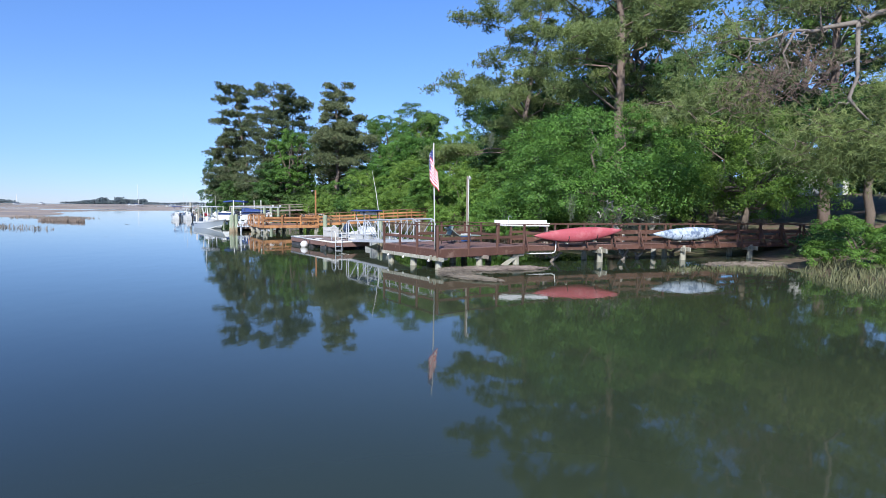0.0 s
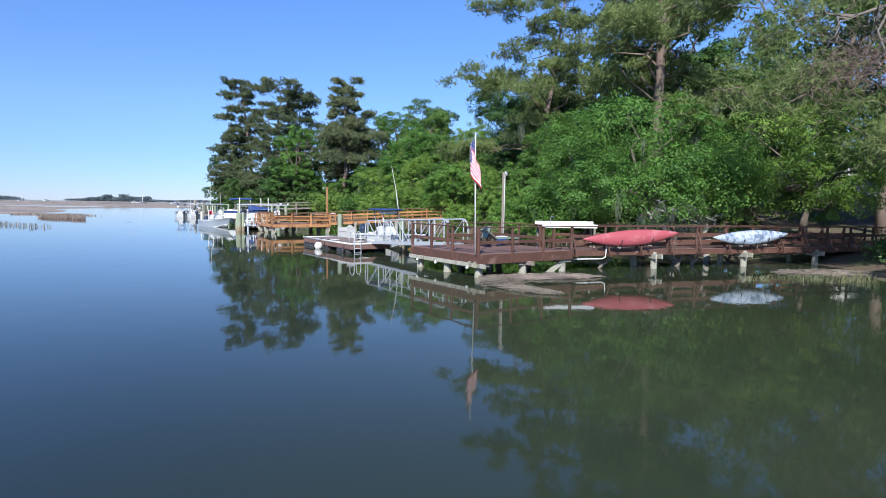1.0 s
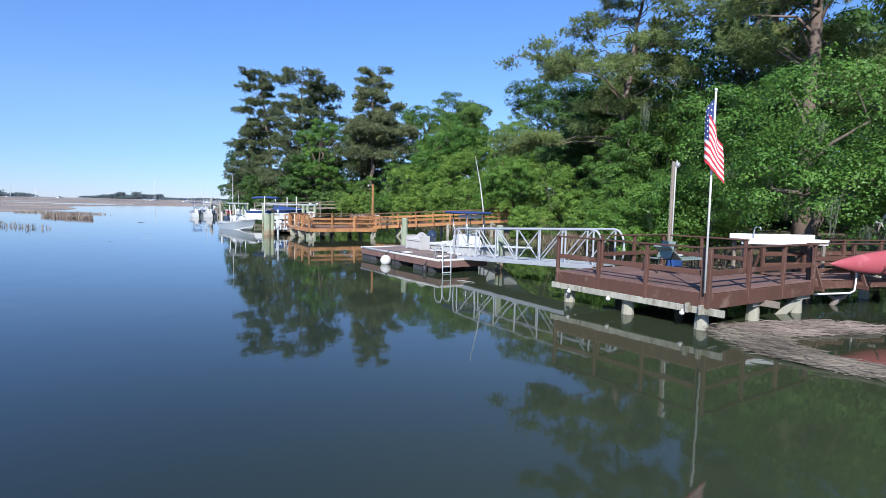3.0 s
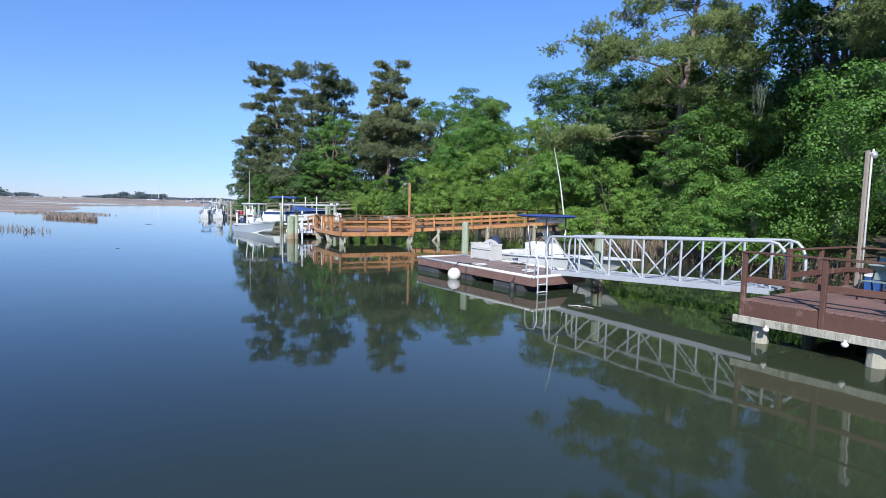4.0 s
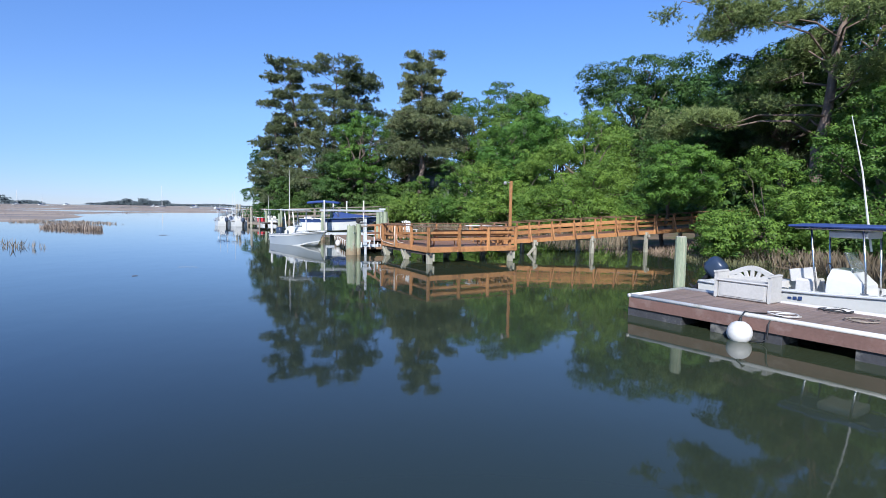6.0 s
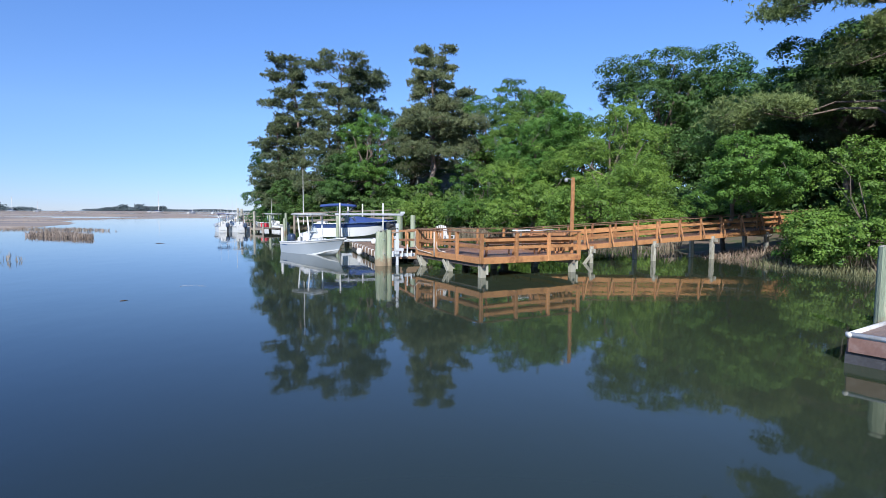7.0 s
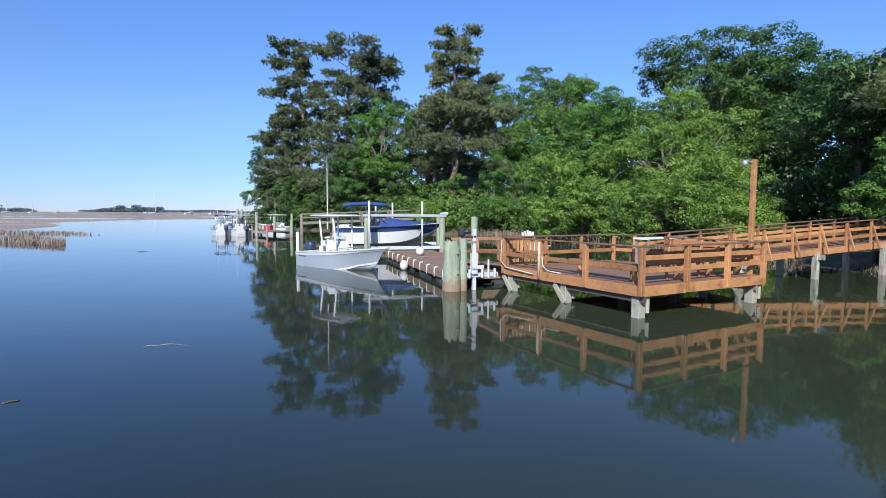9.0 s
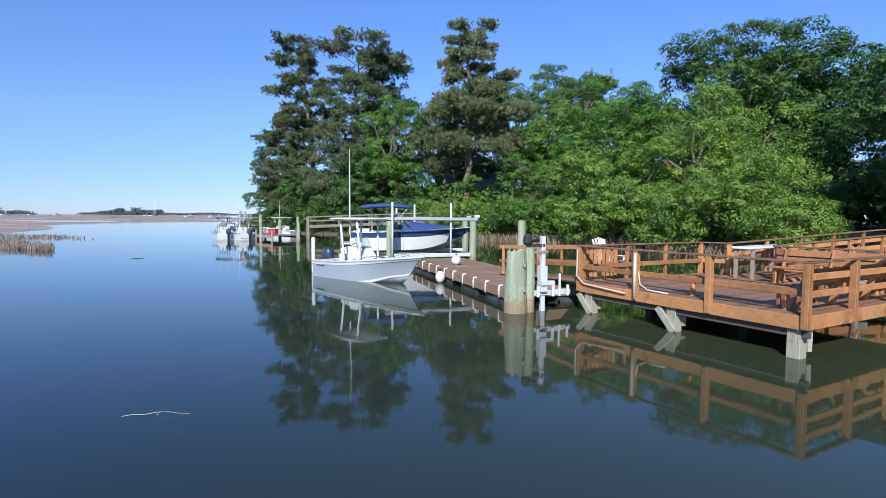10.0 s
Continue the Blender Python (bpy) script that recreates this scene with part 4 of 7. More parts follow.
ob.parent = old
tagged(ob, "drooping olive green needles")

# ---- docks ----
def flat(v):
    return Vector((v[0], v[1], 0))


def rail_run(t, p, q, deck, top, posts, mids, mat, cap_w=0.14, skip=(), foot=0.30, post_w=0.09, lift=0.0, cap_mat=None):
    """Posts outside the deck edge from p to q with a flat cap and rails; lift: how much q stands higher than p."""
    p, q = Vector((*p[:2], 0)), Vector((*q[:2], 0))
    d = (q - p).normalized()
    turn = math.atan2(d.y, d.x)
    for i in range(posts):
        k = i / (posts - 1)
        if i in skip:
            continue
        c = p.lerp(q, k)
        part("post", post(c.x, c.y, deck - foot + lift * k, top - 0.04 + lift * k, post_w, turn), mat, t)
    up = Vector((0, 0, 1))
    part("handrail", beam(p - d * 0.06 + up * (top - 0.02), q + d * 0.06 + up * (top - 0.02 + lift), cap_w, 0.04), cap_mat or mat, t)
    side = Vector((-d.y, d.x, 0)) * (post_w / 2 + 0.021)
    for m in mids:
        z = deck + m
        part("rail", beam(p + up * z + side, q + up * (z + lift) + side, 0.04, 0.13), mat, t)


def plank_field(t, a, along, across, z, mat, width=0.14, thick=0.035, rise=0.0):
    """Deck boards that run along one edge, laid side by side over the other."""
    a, along, across = Vector((*a[:2], z)), flat(along), flat(across)
    n = max(1, int(across.length / (width + 0.008)))
    step = across / n
    w = step.length - 0.008
    me = mesh_of("plank", [beam((0, 0, 0), along, w, thick, 0.005)], mat)
    o = ORIGIN[t.name]
    for i in range(n):
        ob = new("plank", me)
        ob.parent = t
        ob.location = a + step * (i + 0.5) + Vector((0, 0, -thick / 2 + random.uniform(-0.003, 0.003) + rise * (i + 0.5) / n)) - o


def pile(t, x, y, top, r=0.13, mat=None, sides=9):
    part("pile", tube([(x, y, -1.3), (x, y, -0.02), (x + 0.005, y, top * 0.5), (x, y, top)], [r * 1.08, r * 1.08, r, r * 0.97], sides), mat or PILE, t, smooth=False)


def bolted_cap(t, x, y, z, turn, mat=None):
    """Two short timbers bolted on both sides of a pile head."""
    c, s = math.cos(turn), math.sin(turn)
    for k in (-1, 1):
        ox, oy = -s * 0.16 * k, c * 0.16 * k
        part("pile_cap", beam((x + ox - c * 0.36, y + oy - s * 0.36, z), (x + ox + c * 0.36, y + oy + s * 0.36, z), 0.07, 0.22), mat or PILE, t)


# brown dock
A1, L1, R1 = Vector((5.50, 17.30, 0)), Vector((3.24, 21.22, 0)), Vector((9.83, 19.58, 0))
B1 = L1 + R1 - A1
Z1, TOP1 = 0.90, 1.91
dock1 = thing("brown_dock", (6.8, 21, 0), "reddish-brown stained wooden dock platform with railings over the creek", "dock")
turnR1 = math.atan2((R1 - A1).y, (R1 - A1).x)
plank_field(dock1, A1, R1 - A1, L1 - A1, Z1, BROWN_DECK)
for p, q in ((A1, R1), (R1, B1), (B1, L1), (L1, A1)):
    part("fascia", beam(p + Vector((0, 0, Z1 - 0.215)), q + Vector((0, 0, Z1 - 0.215)), 0.05, 0.35), BROWN, dock1)
rail_run(dock1, A1, R1, Z1, TOP1, 4, (0.42,), BROWN, foot=0.36)
rail_run(dock1, L1, lerp(L1, A1, 0.97), Z1, TOP1, 4, (0.42,), BROWN, foot=0.36)
rail_run(dock1, B1, lerp(B1, L1, 0.62), Z1, TOP1, 3, (0.42,), BROWN)
rail_run(dock1, lerp(R1, B1, 0.40), B1, Z1, TOP1, 3, (0.42,), BROWN)
d = (A1 - L1).normalized()
part("stringer", beam(L1 - d * 0.15 + Vector((-0.02, 0, 0.47)), A1 + d * 0.35 + Vector((0.02, 0, 0.47)), 0.09, 0.16), PILE, dock1, "pale weathered stringer")
part("stringer", beam(lerp(L1, R1, 0.5) - d * 2.6 + Vector((0, 0, 0.47)), lerp(L1, R1, 0.5) + d * 2.6 + Vector((0, 0, 0.47)), 0.09, 0.16), GREY_WOOD, dock1)
for k in (0.06, 0.5, 0.94):
    for j in (0.05, 0.5, 0.95):
        c = A1 + (R1 - A1) * j + (L1 - A1) * k
        pile(dock1, c.x, c.y, 0.62, 0.15)
        if k < 0.1:
            bolted_cap(dock1, c.x, c.y, 0.50, turnR1)
c = R1 + Vector((-0.2, 0.05, 0))
part("brace", beam(c + Vector((-0.9, -0.2, -0.12)), c + Vector((0.0, -0.05, 0.56)), 0.06, 0.22), PILE, dock1, "pale leaning brace")
for k in (0.12, 0.42, 0.88):
    c = L1.lerp(A1, k) + Vector((-0.08, -0.03, 0.42))
    part("dock_light", tube([c + Vector((0, 0, h)) for h in (0.02, -0.02, -0.03, -0.06, -0.09, -0.11)], [0.022, 0.024, 0.05, 0.062, 0.055, 0.03], 12), PVC, dock1, "white round dock light", smooth=True)

# boardwalk of the brown dock
walk1 = thing("brown_boardwalk", (17, 22, 0), "brown wooden boardwalk with railings from dock to shore", "boardwalk")
W0, W1 = Vector((9.92, 19.85, 0)), Vector((29.2, 24.0, 0))
wd = (W1 - W0).normalized()
wn1 = Vector((-wd.y, wd.x, 0))
plank_field(walk1, W0, wn1 * 1.5, W1 - W0, Z1 - 0.01, BROWN_DECK, rise=0.0)
for off in (0.0, 1.5):
    a, b = W0 + wn1 * off, W1 + wn1 * off
    part("fascia", beam(a + Vector((0, 0, Z1 - 0.17)), b + Vector((0, 0, Z1 - 0.17)), 0.05, 0.22), BROWN, walk1)
    rail_run(walk1, a, b, Z1, TOP1, 13, (0.22, 0.56), BROWN, foot=0.24)
    for i in range(13):
        c = a.lerp(b, i / 12) + wn1 * (-0.05 if off == 0 else 0.05)
        s = -1 if off == 0 else 1
        part("post_brace", beam(c + wn1 * s * 0.36 + Vector((0, 0, Z1 - 0.2)), c + Vector((0, 0, Z1 + 0.72)), 0.04, 0.09), BROWN, walk1)
        part("cross_beam", beam(c + wn1 * s * 0.42 + Vector((0, 0, Z1 - 0.22)), c - wn1 * s * 0.5 + Vector((0, 0, Z1 - 0.22)), 0.05, 0.12), BROWN, walk1)
for k in (0.217, 0.48, 0.716):
    for off in (0.05, 1.45):
        c = W0.lerp(W1, k) + wn1 * off
        pile(walk1, c.x, c.y, 0.76, 0.14)
        bolted_cap(walk1, c.x, c.y, 0.56, math.atan2(wn1.y, wn1.x))
part("water_pipe", tube([W0 + Vector((0.1, -0.12, 0.50)), W0 + wd * 1.45 + Vector((0, -0.14, 0.50)), W0 + wd * 1.62 + Vector((0, -0.14, 0.56)), W0 + wd * 1.66 + Vector((0, -0.13, 0.74)), W0 + wd * 1.7 + Vector((0, -0.1, 1.44))], 0.028, 8), PVC, walk1, "bent white plastic pipe", smooth=True)

# aluminium gangway
gang = thing("gangway", (2.6, 25.7, 0.6), "grey aluminium truss gangway from dock down to float", "gangway")
G0, G1 = Vector((5.25, 22.85, 0.88)), Vector((1.55, 28.33, 0.60))
gd = (G1 - G0).normalized()
gs = Vector((gd.y, -gd.x, 0)).normalized()
part("walkway_deck", beam(G0, G1, 1.12, 0.05), ALU, gang)
for s in (-0.6, 0.6):
    o = gs * s
    part("bottom_chord", beam(G0 + o - Vector((0, 0, 0.03)), G1 + o - Vector((0, 0, 0.03)), 0.07, 0.15), ALU, gang)
    hh = Vector((0, 0, 1.17))
    part("top_chord", tube([G0 + o - gd * 0.30 + Vector((0, 0, 0.1)), G0 + o - gd * 0.34 + Vector((0, 0, 0.5)), G0 + o - gd * 0.32 + hh * 0.68, G0 + o - gd * 0.25 + hh * 0.83, G0 + o - gd * 0.13 + hh * 0.95, G0 + o + gd * 0.05 + hh, G1 + o + hh, G1 + o + gd * 0.12 + hh * 0.97, G1 + o + gd * 0.2 + hh * 0.88, G1 + o + gd * 0.24 + hh * 0.74, G1 + o + gd * 0.25 + Vector((0, 0, 0.5)), G1 + o + gd * 0.2 + Vector((0, 0, 0.02))], 0.038, 8), ALU, gang, smooth=True)
    n = 6
    for i in range(n + 1):
        a = G0.lerp(G1, i / n) + o
        part("upright", beam(a, a + hh, 0.05, 0.05, 0.006), ALU, gang)
        if i < n:
            b = G0.lerp(G1, (i + 1) / n) + o
            lo, hi = (b, a + hh) if i < 3 else (a, b + hh)
            part("diagonal", beam(lo, hi, 0.04, 0.04, 0.006), ALU, gang)
for i in range(1, 14):
    a = G0.lerp(G1, i / 14) + Vector((0, 0, 0.035))
    part("tread", beam(a - gs * 0.5, a + gs * 0.5, 0.04, 0.03), ALU, gang)

# first float
F0, F1 = Vector((-3.2, 33.0, 0)), Vector((0.22, 27.05, 0))
fd = (F1 - F0).normalized()
fs = Vector((-fd.y, fd.x, 0))
FW, ZF = 2.4, 0.51
float1 = thing("floating_dock", (0, 31.5, 0), "brown boarded floating dock with white edging on dark tanks", "floating dock")
plank_field(float1, F0, fs * FW, F1 - F0, ZF, FLOAT_DECK)
for a, b in ((F0, F1), (F1, F1 + fs * FW), (F1 + fs * FW, F0 + fs * FW), (F0 + fs * FW, F0)):
    part("fascia", beam(a + Vector((0, 0, ZF - 0.16)), b + Vector((0, 0, ZF - 0.16)), 0.06, 0.27), BROWN_DECK, float1)
    e = (b - a).normalized() * 0.05
    part("edging", tube([a - e + Vector((0, 0, ZF + 0.01)), b + e + Vector((0, 0, ZF + 0.01))], 0.05, 8), PVC, float1, "white edge bumper", smooth=True)
for k in (0.1, 0.42, 0.82):
    for w in (0.40, FW - 0.40):
        c = F0.lerp(F1, k) + fs * w
        part("float_tank", beam(c - fd * 0.75 + Vector((0, 0, 0.03)), c + fd * 0.75 + Vector((0, 0, 0.03)), 0.74, 0.46, 0.06), FLOAT_TANK, float1)
# swim ladder
lad = thing("swim_ladder", (0.7, 27.1, 0), "white tubular swim ladder on the float's end", "ladder")
c = F1 + fd * 0.06
for s in (0.12, 0.52):
    b = c + fs * s
    part("side_rail", tube([b - fd * 0.55 + Vector((0, 0, ZF)), b - fd * 0.52 + Vector((0, 0, ZF + 0.5)), b - fd * 0.38 + Vector((0, 0, ZF + 0.66)), b - fd * 0.12 + Vector((0, 0, ZF + 0.66)), b + Vector((0, 0, ZF + 0.48)), b + fd * 0.03 + Vector((0, 0, -0.5))], 0.024, 8), ALU_PAINT, lad, smooth=True)
for z in (0.28, 0.04, -0.2):
    part("rung", beam(c + fs * 0.12 + Vector((0, 0, z)), c + fs * 0.52 + Vector((0, 0, z)), 0.07, 0.03), ALU_PAINT, lad)

BENCH_GREY = material("weathered_grey_plastic", (0.47, 0.455, 0.43), 0.55, scale=3, vary=0.12, bump=0.05)
bench = thing("storage_bench", (-0.2, 32.8, ZF), "pale grey plastic storage bench with an arched cut-out back", "bench")
bm0 = pose(-0.46, 32.42, ZF + 0.005, 0, 0, -60) @ Matrix.Scale(0.94, 4)
def bpart(name, geos, label=""):
    part(name, [moved(g, bm0) for g in geos], BENCH_GREY, bench, label)
bpart("chest", [beam((-0.62, 0, 0.24), (0.62, 0, 0.24), 0.50, 0.46, 0.03)])
bpart("seat", [beam((-0.66, -0.02, 0.48), (0.66, -0.02, 0.48), 0.56, 0.05, 0.02)])
for s in (-0.69, 0.69):
    bpart("armrest", [beam((s, -0.27, 0.36), (s, 0.29, 0.36), 0.09, 0.72, 0.03), beam((s, -0.3, 0.70), (s, 0.3, 0.70), 0.12, 0.06, 0.02)])
arch = [(-0.66 + 1.32 * i / 12, 0.27, 0.64 + 0.22 * math.sin(math.pi * i / 12) ** 1.6) for i in range(13)]
bpart("back_rail", [beam(Vector(arch[i]) - Vector((0, 0, 0.03)), Vector(arch[i + 1]) - Vector((0, 0, 0.03)), 0.05, 0.13, 0.012) for i in range(12)])
bpart("back_panel", [beam((-0.62, 0.27, 0.54), (0.62, 0.27, 0.54), 0.05, 0.12, 0.012)])
for i in (2, 4, 6, 8, 10):
    bpart("back_slat", [beam((arch[i][0] * 0.55, 0.27, 0.56), (arch[i][0] * 0.95, 0.27, arch[i][2] - 0.04), 0.045, 0.10, 0.01, (1, 0, 0))])
bpart("front_panel", [beam((-0.56, -0.262, 0.25), (0.56, -0.262, 0.25), 0.02, 0.36, 0.006)])

for (x, y, z, lab) in ((-1.07, 34.55, 1.96, "green treated timber pile behind the float"), (2.96, 28.81, 1.88, "green treated timber pile beside the float")):
    t = thing("mooring_pile", (x, y, 0), lab, "pile", "mooring piles")
    part("shaft", tube([(x, y, -1.4), (x, y, 0.1), (x, y, z)], [0.17, 0.165, 0.155], 12), GREEN_PILE, t)
    part("pile_top", tube([(x, y, z - 0.005), (x, y, z + 0.03)], [0.15, 0.12], 12), PILE, t)


def buoy(x, y, z, r, label, squash=1.0):
    t = thing("fender", (x, y, z), label, "fender", "white fenders")
    part("ball", ball((x, y, z), r, r, r * squash), WHITE_PLASTIC, t, smooth=True)
    part("rope_eye", tube([(x, y, z + r * squash * 0.9), (x, y, z + r * squash + 0.07)], [0.04, 0.025], 8), BLACK, t)


cb = F0.lerp(F1, 0.425) - fs * 0.24
buoy(cb.x, cb.y, 0.16, 0.25, "round white fender floating beside the float")
part("fender_rope", tube([(cb.x, cb.y, 0.44), cb + fs * 0.17 + Vector((0, 0, ZF + 0.09)), cb + fs * 0.42 + Vector((0, 0, ZF + 0.03)), cb + fs * 0.70 + fd * 0.2 + Vector((0, 0, ZF + 0.025))], 0.016, 6), BLACK, bpy.data.objects["fender"], "black rope to the float's cleat", smooth=True)
part("hanging_rope", tube([cb + fs * 0.55 + fd * 0.55 + Vector((0, 0, ZF + 0.03)), cb + fs * 0.28 + fd * 0.50 + Vector((0, 0, ZF + 0.04)), cb + fs * 0.16 + fd * 0.49 + Vector((0, 0, ZF - 0.10)), cb + fs * 0.15 + fd * 0.48 + Vector((0, 0, 0.10)), cb + fs * 0.10 + fd * 0.40 + Vector((0, 0, 0.03)), cb + fd * 0.20 + Vector((0, 0, 0.02))], 0.014, 6), BLACK, bpy.data.objects["fender"], "black rope hanging to the water", smooth=True)
t = thing("black_fender", (1.0, 28.1, 0), "black rubber fender hanging at the float's corner", "fender")
cf = F0.lerp(F1, 0.88) - fs * 0.14
part("bag", tube([cf + Vector((0, 0, -0.12)), cf + Vector((0, 0, 0.0)), cf + Vector((0, 0, 0.2)), cf + Vector((0, 0, 0.3))], [0.06, 0.12, 0.11, 0.03], 10), BLACK, t, smooth=True)
part("rope", tube([cf + Vector((0, 0, 0.3)), cf + fs * 0.1 + Vector((0, 0, 0.46))], 0.012, 5), BLACK, t)
for i, (k, w) in enumerate(((0.5, 0.6), (0.66, 1.4), (0.82, 1.0), (0.55, 2.2))):
    rng = np.random.default_rng(70 + i)
    c = F0.lerp(F1, k) + fs * w
    h = rng.uniform(0, 6, 4)
    pts = [(c.x + (0.17 + 0.012 * a) * math.cos(a * 1.1 + h[0]) + 0.05 * math.sin(0.7 * a + h[1]), c.y + (0.15 + 0.012 * a) * math.sin(a * 1.1 + h[0]) + 0.05 * math.sin(0.53 * a + h[2]), ZF + 0.02 + 0.002 * a + 0.008 * math.sin(a * 2.3 + h[3])) for a in np.arange(0, 14, 0.3)]
    place("dock_rope", tube(pts, 0.014, 5), (PVC, GREY_WOOD, PVC, BLACK)[i], "loose mooring rope lying coiled on the float", "rope", "dock ropes", smooth=True)

# orange dock
A2, B2, C2 = Vector((-7.82, 45.36, 0)), Vector((-10.2, 50.55, 0)), Vector((-3.13, 47.54, 0))
D2 = B2 + C2 - A2
Z2, TOP2 = 0.82, 1.81
dock2 = thing("orange_dock", (-7, 49, 0), "orange-stained wooden dock platform with railings on pale piles", "dock")
turn2 = math.atan2((C2 - A2).y, (C2 - A2).x)
plank_field(dock2, A2, C2 - A2, B2 - A2, Z2, ORANGE_DECK)
for p, q in ((A2, C2), (C2, D2), (D2, B2), (B2, A2)):
    part("fascia", beam(p + Vector((0, 0, Z2 - 0.14)), q + Vector((0, 0, Z2 - 0.14)), 0.05, 0.26), ORANGE, dock2)
rail_run(dock2, A2, C2, Z2, TOP2, 4, (0.36, 0.68), ORANGE, foot=0.24, post_w=0.13, cap_mat=ORANGE_CAP)
rail_run(dock2, B2, A2, Z2, TOP2, 4, (0.40,), ORANGE, foot=0.24, post_w=0.13, cap_mat=ORANGE_CAP)
rail_run(dock2, D2, lerp(B2, D2, 0.03), Z2, TOP2, 4, (0.40,), ORANGE, cap_mat=ORANGE_CAP)
rail_run(dock2, D2 + (C2 - D2).normalized() * 0.05, Vector((-4.97, 52.1, 0)), Z2, TOP2, 2, (0.40,), ORANGE, cap_mat=ORANGE_CAP)
rail_run(dock2, C2, lerp(C2, D2, 0.58), Z2, TOP2, 3, (0.36, 0.68), ORANGE, cap_mat=ORANGE_CAP)
u2 = (C2 - A2).normalized()
v2 = (B2 - A2).normalized()
# set back under the edge; the shade there is put into its dark colour
part("stringer", beam(B2 + v2 * 0.1 + u2 * 0.13 + Vector((0, 0, 0.49)), A2 - v2 * 0.02 + u2 * 0.13 + Vector((0, 0, 0.49)), 0.09, 0.19), DARK_WOOD, dock2, "stringer coloured dark for the shade under the deck")
part("stringer", beam(lerp(B2, D2, 0.95) + Vector((0, 0, 0.47)), lerp(A2, C2, 0.95) + Vector((0, 0, 0.47)), 0.09, 0.17), GREY_WOOD, dock2)
for j in (0.035, 0.5, 0.965):
    for k in (0.04, 0.5, 0.95):
        if j == 0.5 and k < 0.1:
            continue
        c = A2 + (C2 - A2) * j + (B2 - A2) * k
        part("pile", post(c.x, c.y, -1.3, 0.56, 0.24, turn2), PILE, dock2)
        part("pile_cap", beam(c + u2 * 0.17 - v2 * 0.12 + Vector((0, 0, 0.12)), c + u2 * 0.17 - v2 * 0.12 + Vector((0, 0, 0.55)), 0.09, 0.10), PILE, dock2)
        if j < 0.1 and k > 0.1:
            part("brace", beam(c - u2 * 0.14 + v2 * 0.35 + Vector((0, 0, 0.5)), c - u2 * 0.14 - v2 * 0.1 + Vector((0, 0, 0.0)), 0.06, 0.16), PILE, dock2)
# white pipe and hose along the left edge
pv = lerp(B2, A2, 0.34)
pp = Vector((pv[0] - 0.09, pv[1] - 0.05, 0))
part("water_pipe", tube([pp + Vector((0, 0, 0.62)), pp + Vector((0, 0, 1.72))], 0.038, 8), PIPE, dock2, "pale plastic pipe", smooth=True)
part("hose", tube([pp + Vector((0, 0, 1.70)), pp + u2 * 0.10 + Vector((0, 0, 1.66)), pp + u2 * 0.12 + Vector((0, 0, 1.30)), pp + u2 * 0.10 - v2 * 0.08 + Vector((0, 0, 0.98)), pp + u2 * 0.10 - v2 * 0.30 + Vector((0, 0, 0.87)), pp + u2 * 0.12 - v2 * 0.85 + Vector((0, 0, 0.845))], 0.02, 6), PIPE, dock2, "pale hose", smooth=True)
part("hose", tube([B2 + Vector((-0.1, -0.1, 1.7)), B2 + Vector((-0.12, -0.12, 1.0)), B2 - v2 * 0.3 + Vector((-0.1, 0, 0.8)), B2 - v2 * 1.7 + Vector((-0.1, 0, 0.72))], 0.02, 6), PIPE, dock2, "pale hose", smooth=True)

# built-in bench along the front rail
bench2 = thing("deck_bench", (-6, 46.5, Z2), "orange wooden bench with a slatted leaning back along the rail", "bench")
for i in range(4):
    c = A2 + (C2 - A2) * (0.10 + 0.8 * i / 3) + v2 * 0.42
    part("leg", beam(c + v2 * 0.34 + Vector((0, 0, Z2)), c + v2 * 0.34 + Vector((0, 0, Z2 + 0.42)), 0.05, 0.09), ORANGE, bench2)
    part("back_support", beam(c + v2 * 0.05 + Vector((0, 0, Z2)), c - v2 * 0.22 + Vector((0, 0, Z2 + 0.9)), 0.05, 0.12), ORANGE, bench2)
for w in (0.10, 0.25, 0.40):
    a = A2 + (C2 - A2) * 0.07 + v2 * (0.42 + w)
    part("seat_board", beam(a + Vector((0, 0, Z2 + 0.44)), a + (C2 - A2) * 0.86 + Vector((0, 0, Z2 + 0.44)), 0.13, 0.035), ORANGE, bench2)
for z in (0.58, 0.74):
    a = A2 + (C2 - A2) * 0.07 + v2 * (0.42 + 0.0 - 0.27 * (z / 0.9))
    part("back_board", beam(a + Vector((0, 0, Z2 + z)), a + (C2 - A2) * 0.86 + Vector((0, 0, Z2 + z)), 0.035, 0.13), ORANGE, bench2)
# built-in bench along the inner rail
bench4 = thing("deck_bench", (-4.2, 48.9, Z2), "orange wooden bench with a broad leaning back near the fish table", "bench")
for i in range(3):
    c = C2 + (D2 - C2) * (0.12 + 0.40 * i / 2) - u2 * 0.42
    part("leg", beam(c - u2 * 0.34 + Vector((0, 0, Z2)), c - u2 * 0.34 + Vector((0, 0, Z2 + 0.42)), 0.05, 0.09), ORANGE, bench4)
    part("back_support", beam(c - u2 * 0.05 + Vector((0, 0, Z2)), c + u2 * 0.22 + Vector((0, 0, Z2 + 0.9)), 0.05, 0.12), ORANGE, bench4)
for w in (0.10, 0.25, 0.40):
    a = C2 + (D2 - C2) * 0.09 - u2 * (0.42 + w)
    part("seat_board", beam(a + Vector((0, 0, Z2 + 0.44)), a + (D2 - C2) * 0.47 + Vector((0, 0, Z2 + 0.44)), 0.13, 0.035), ORANGE, bench4)
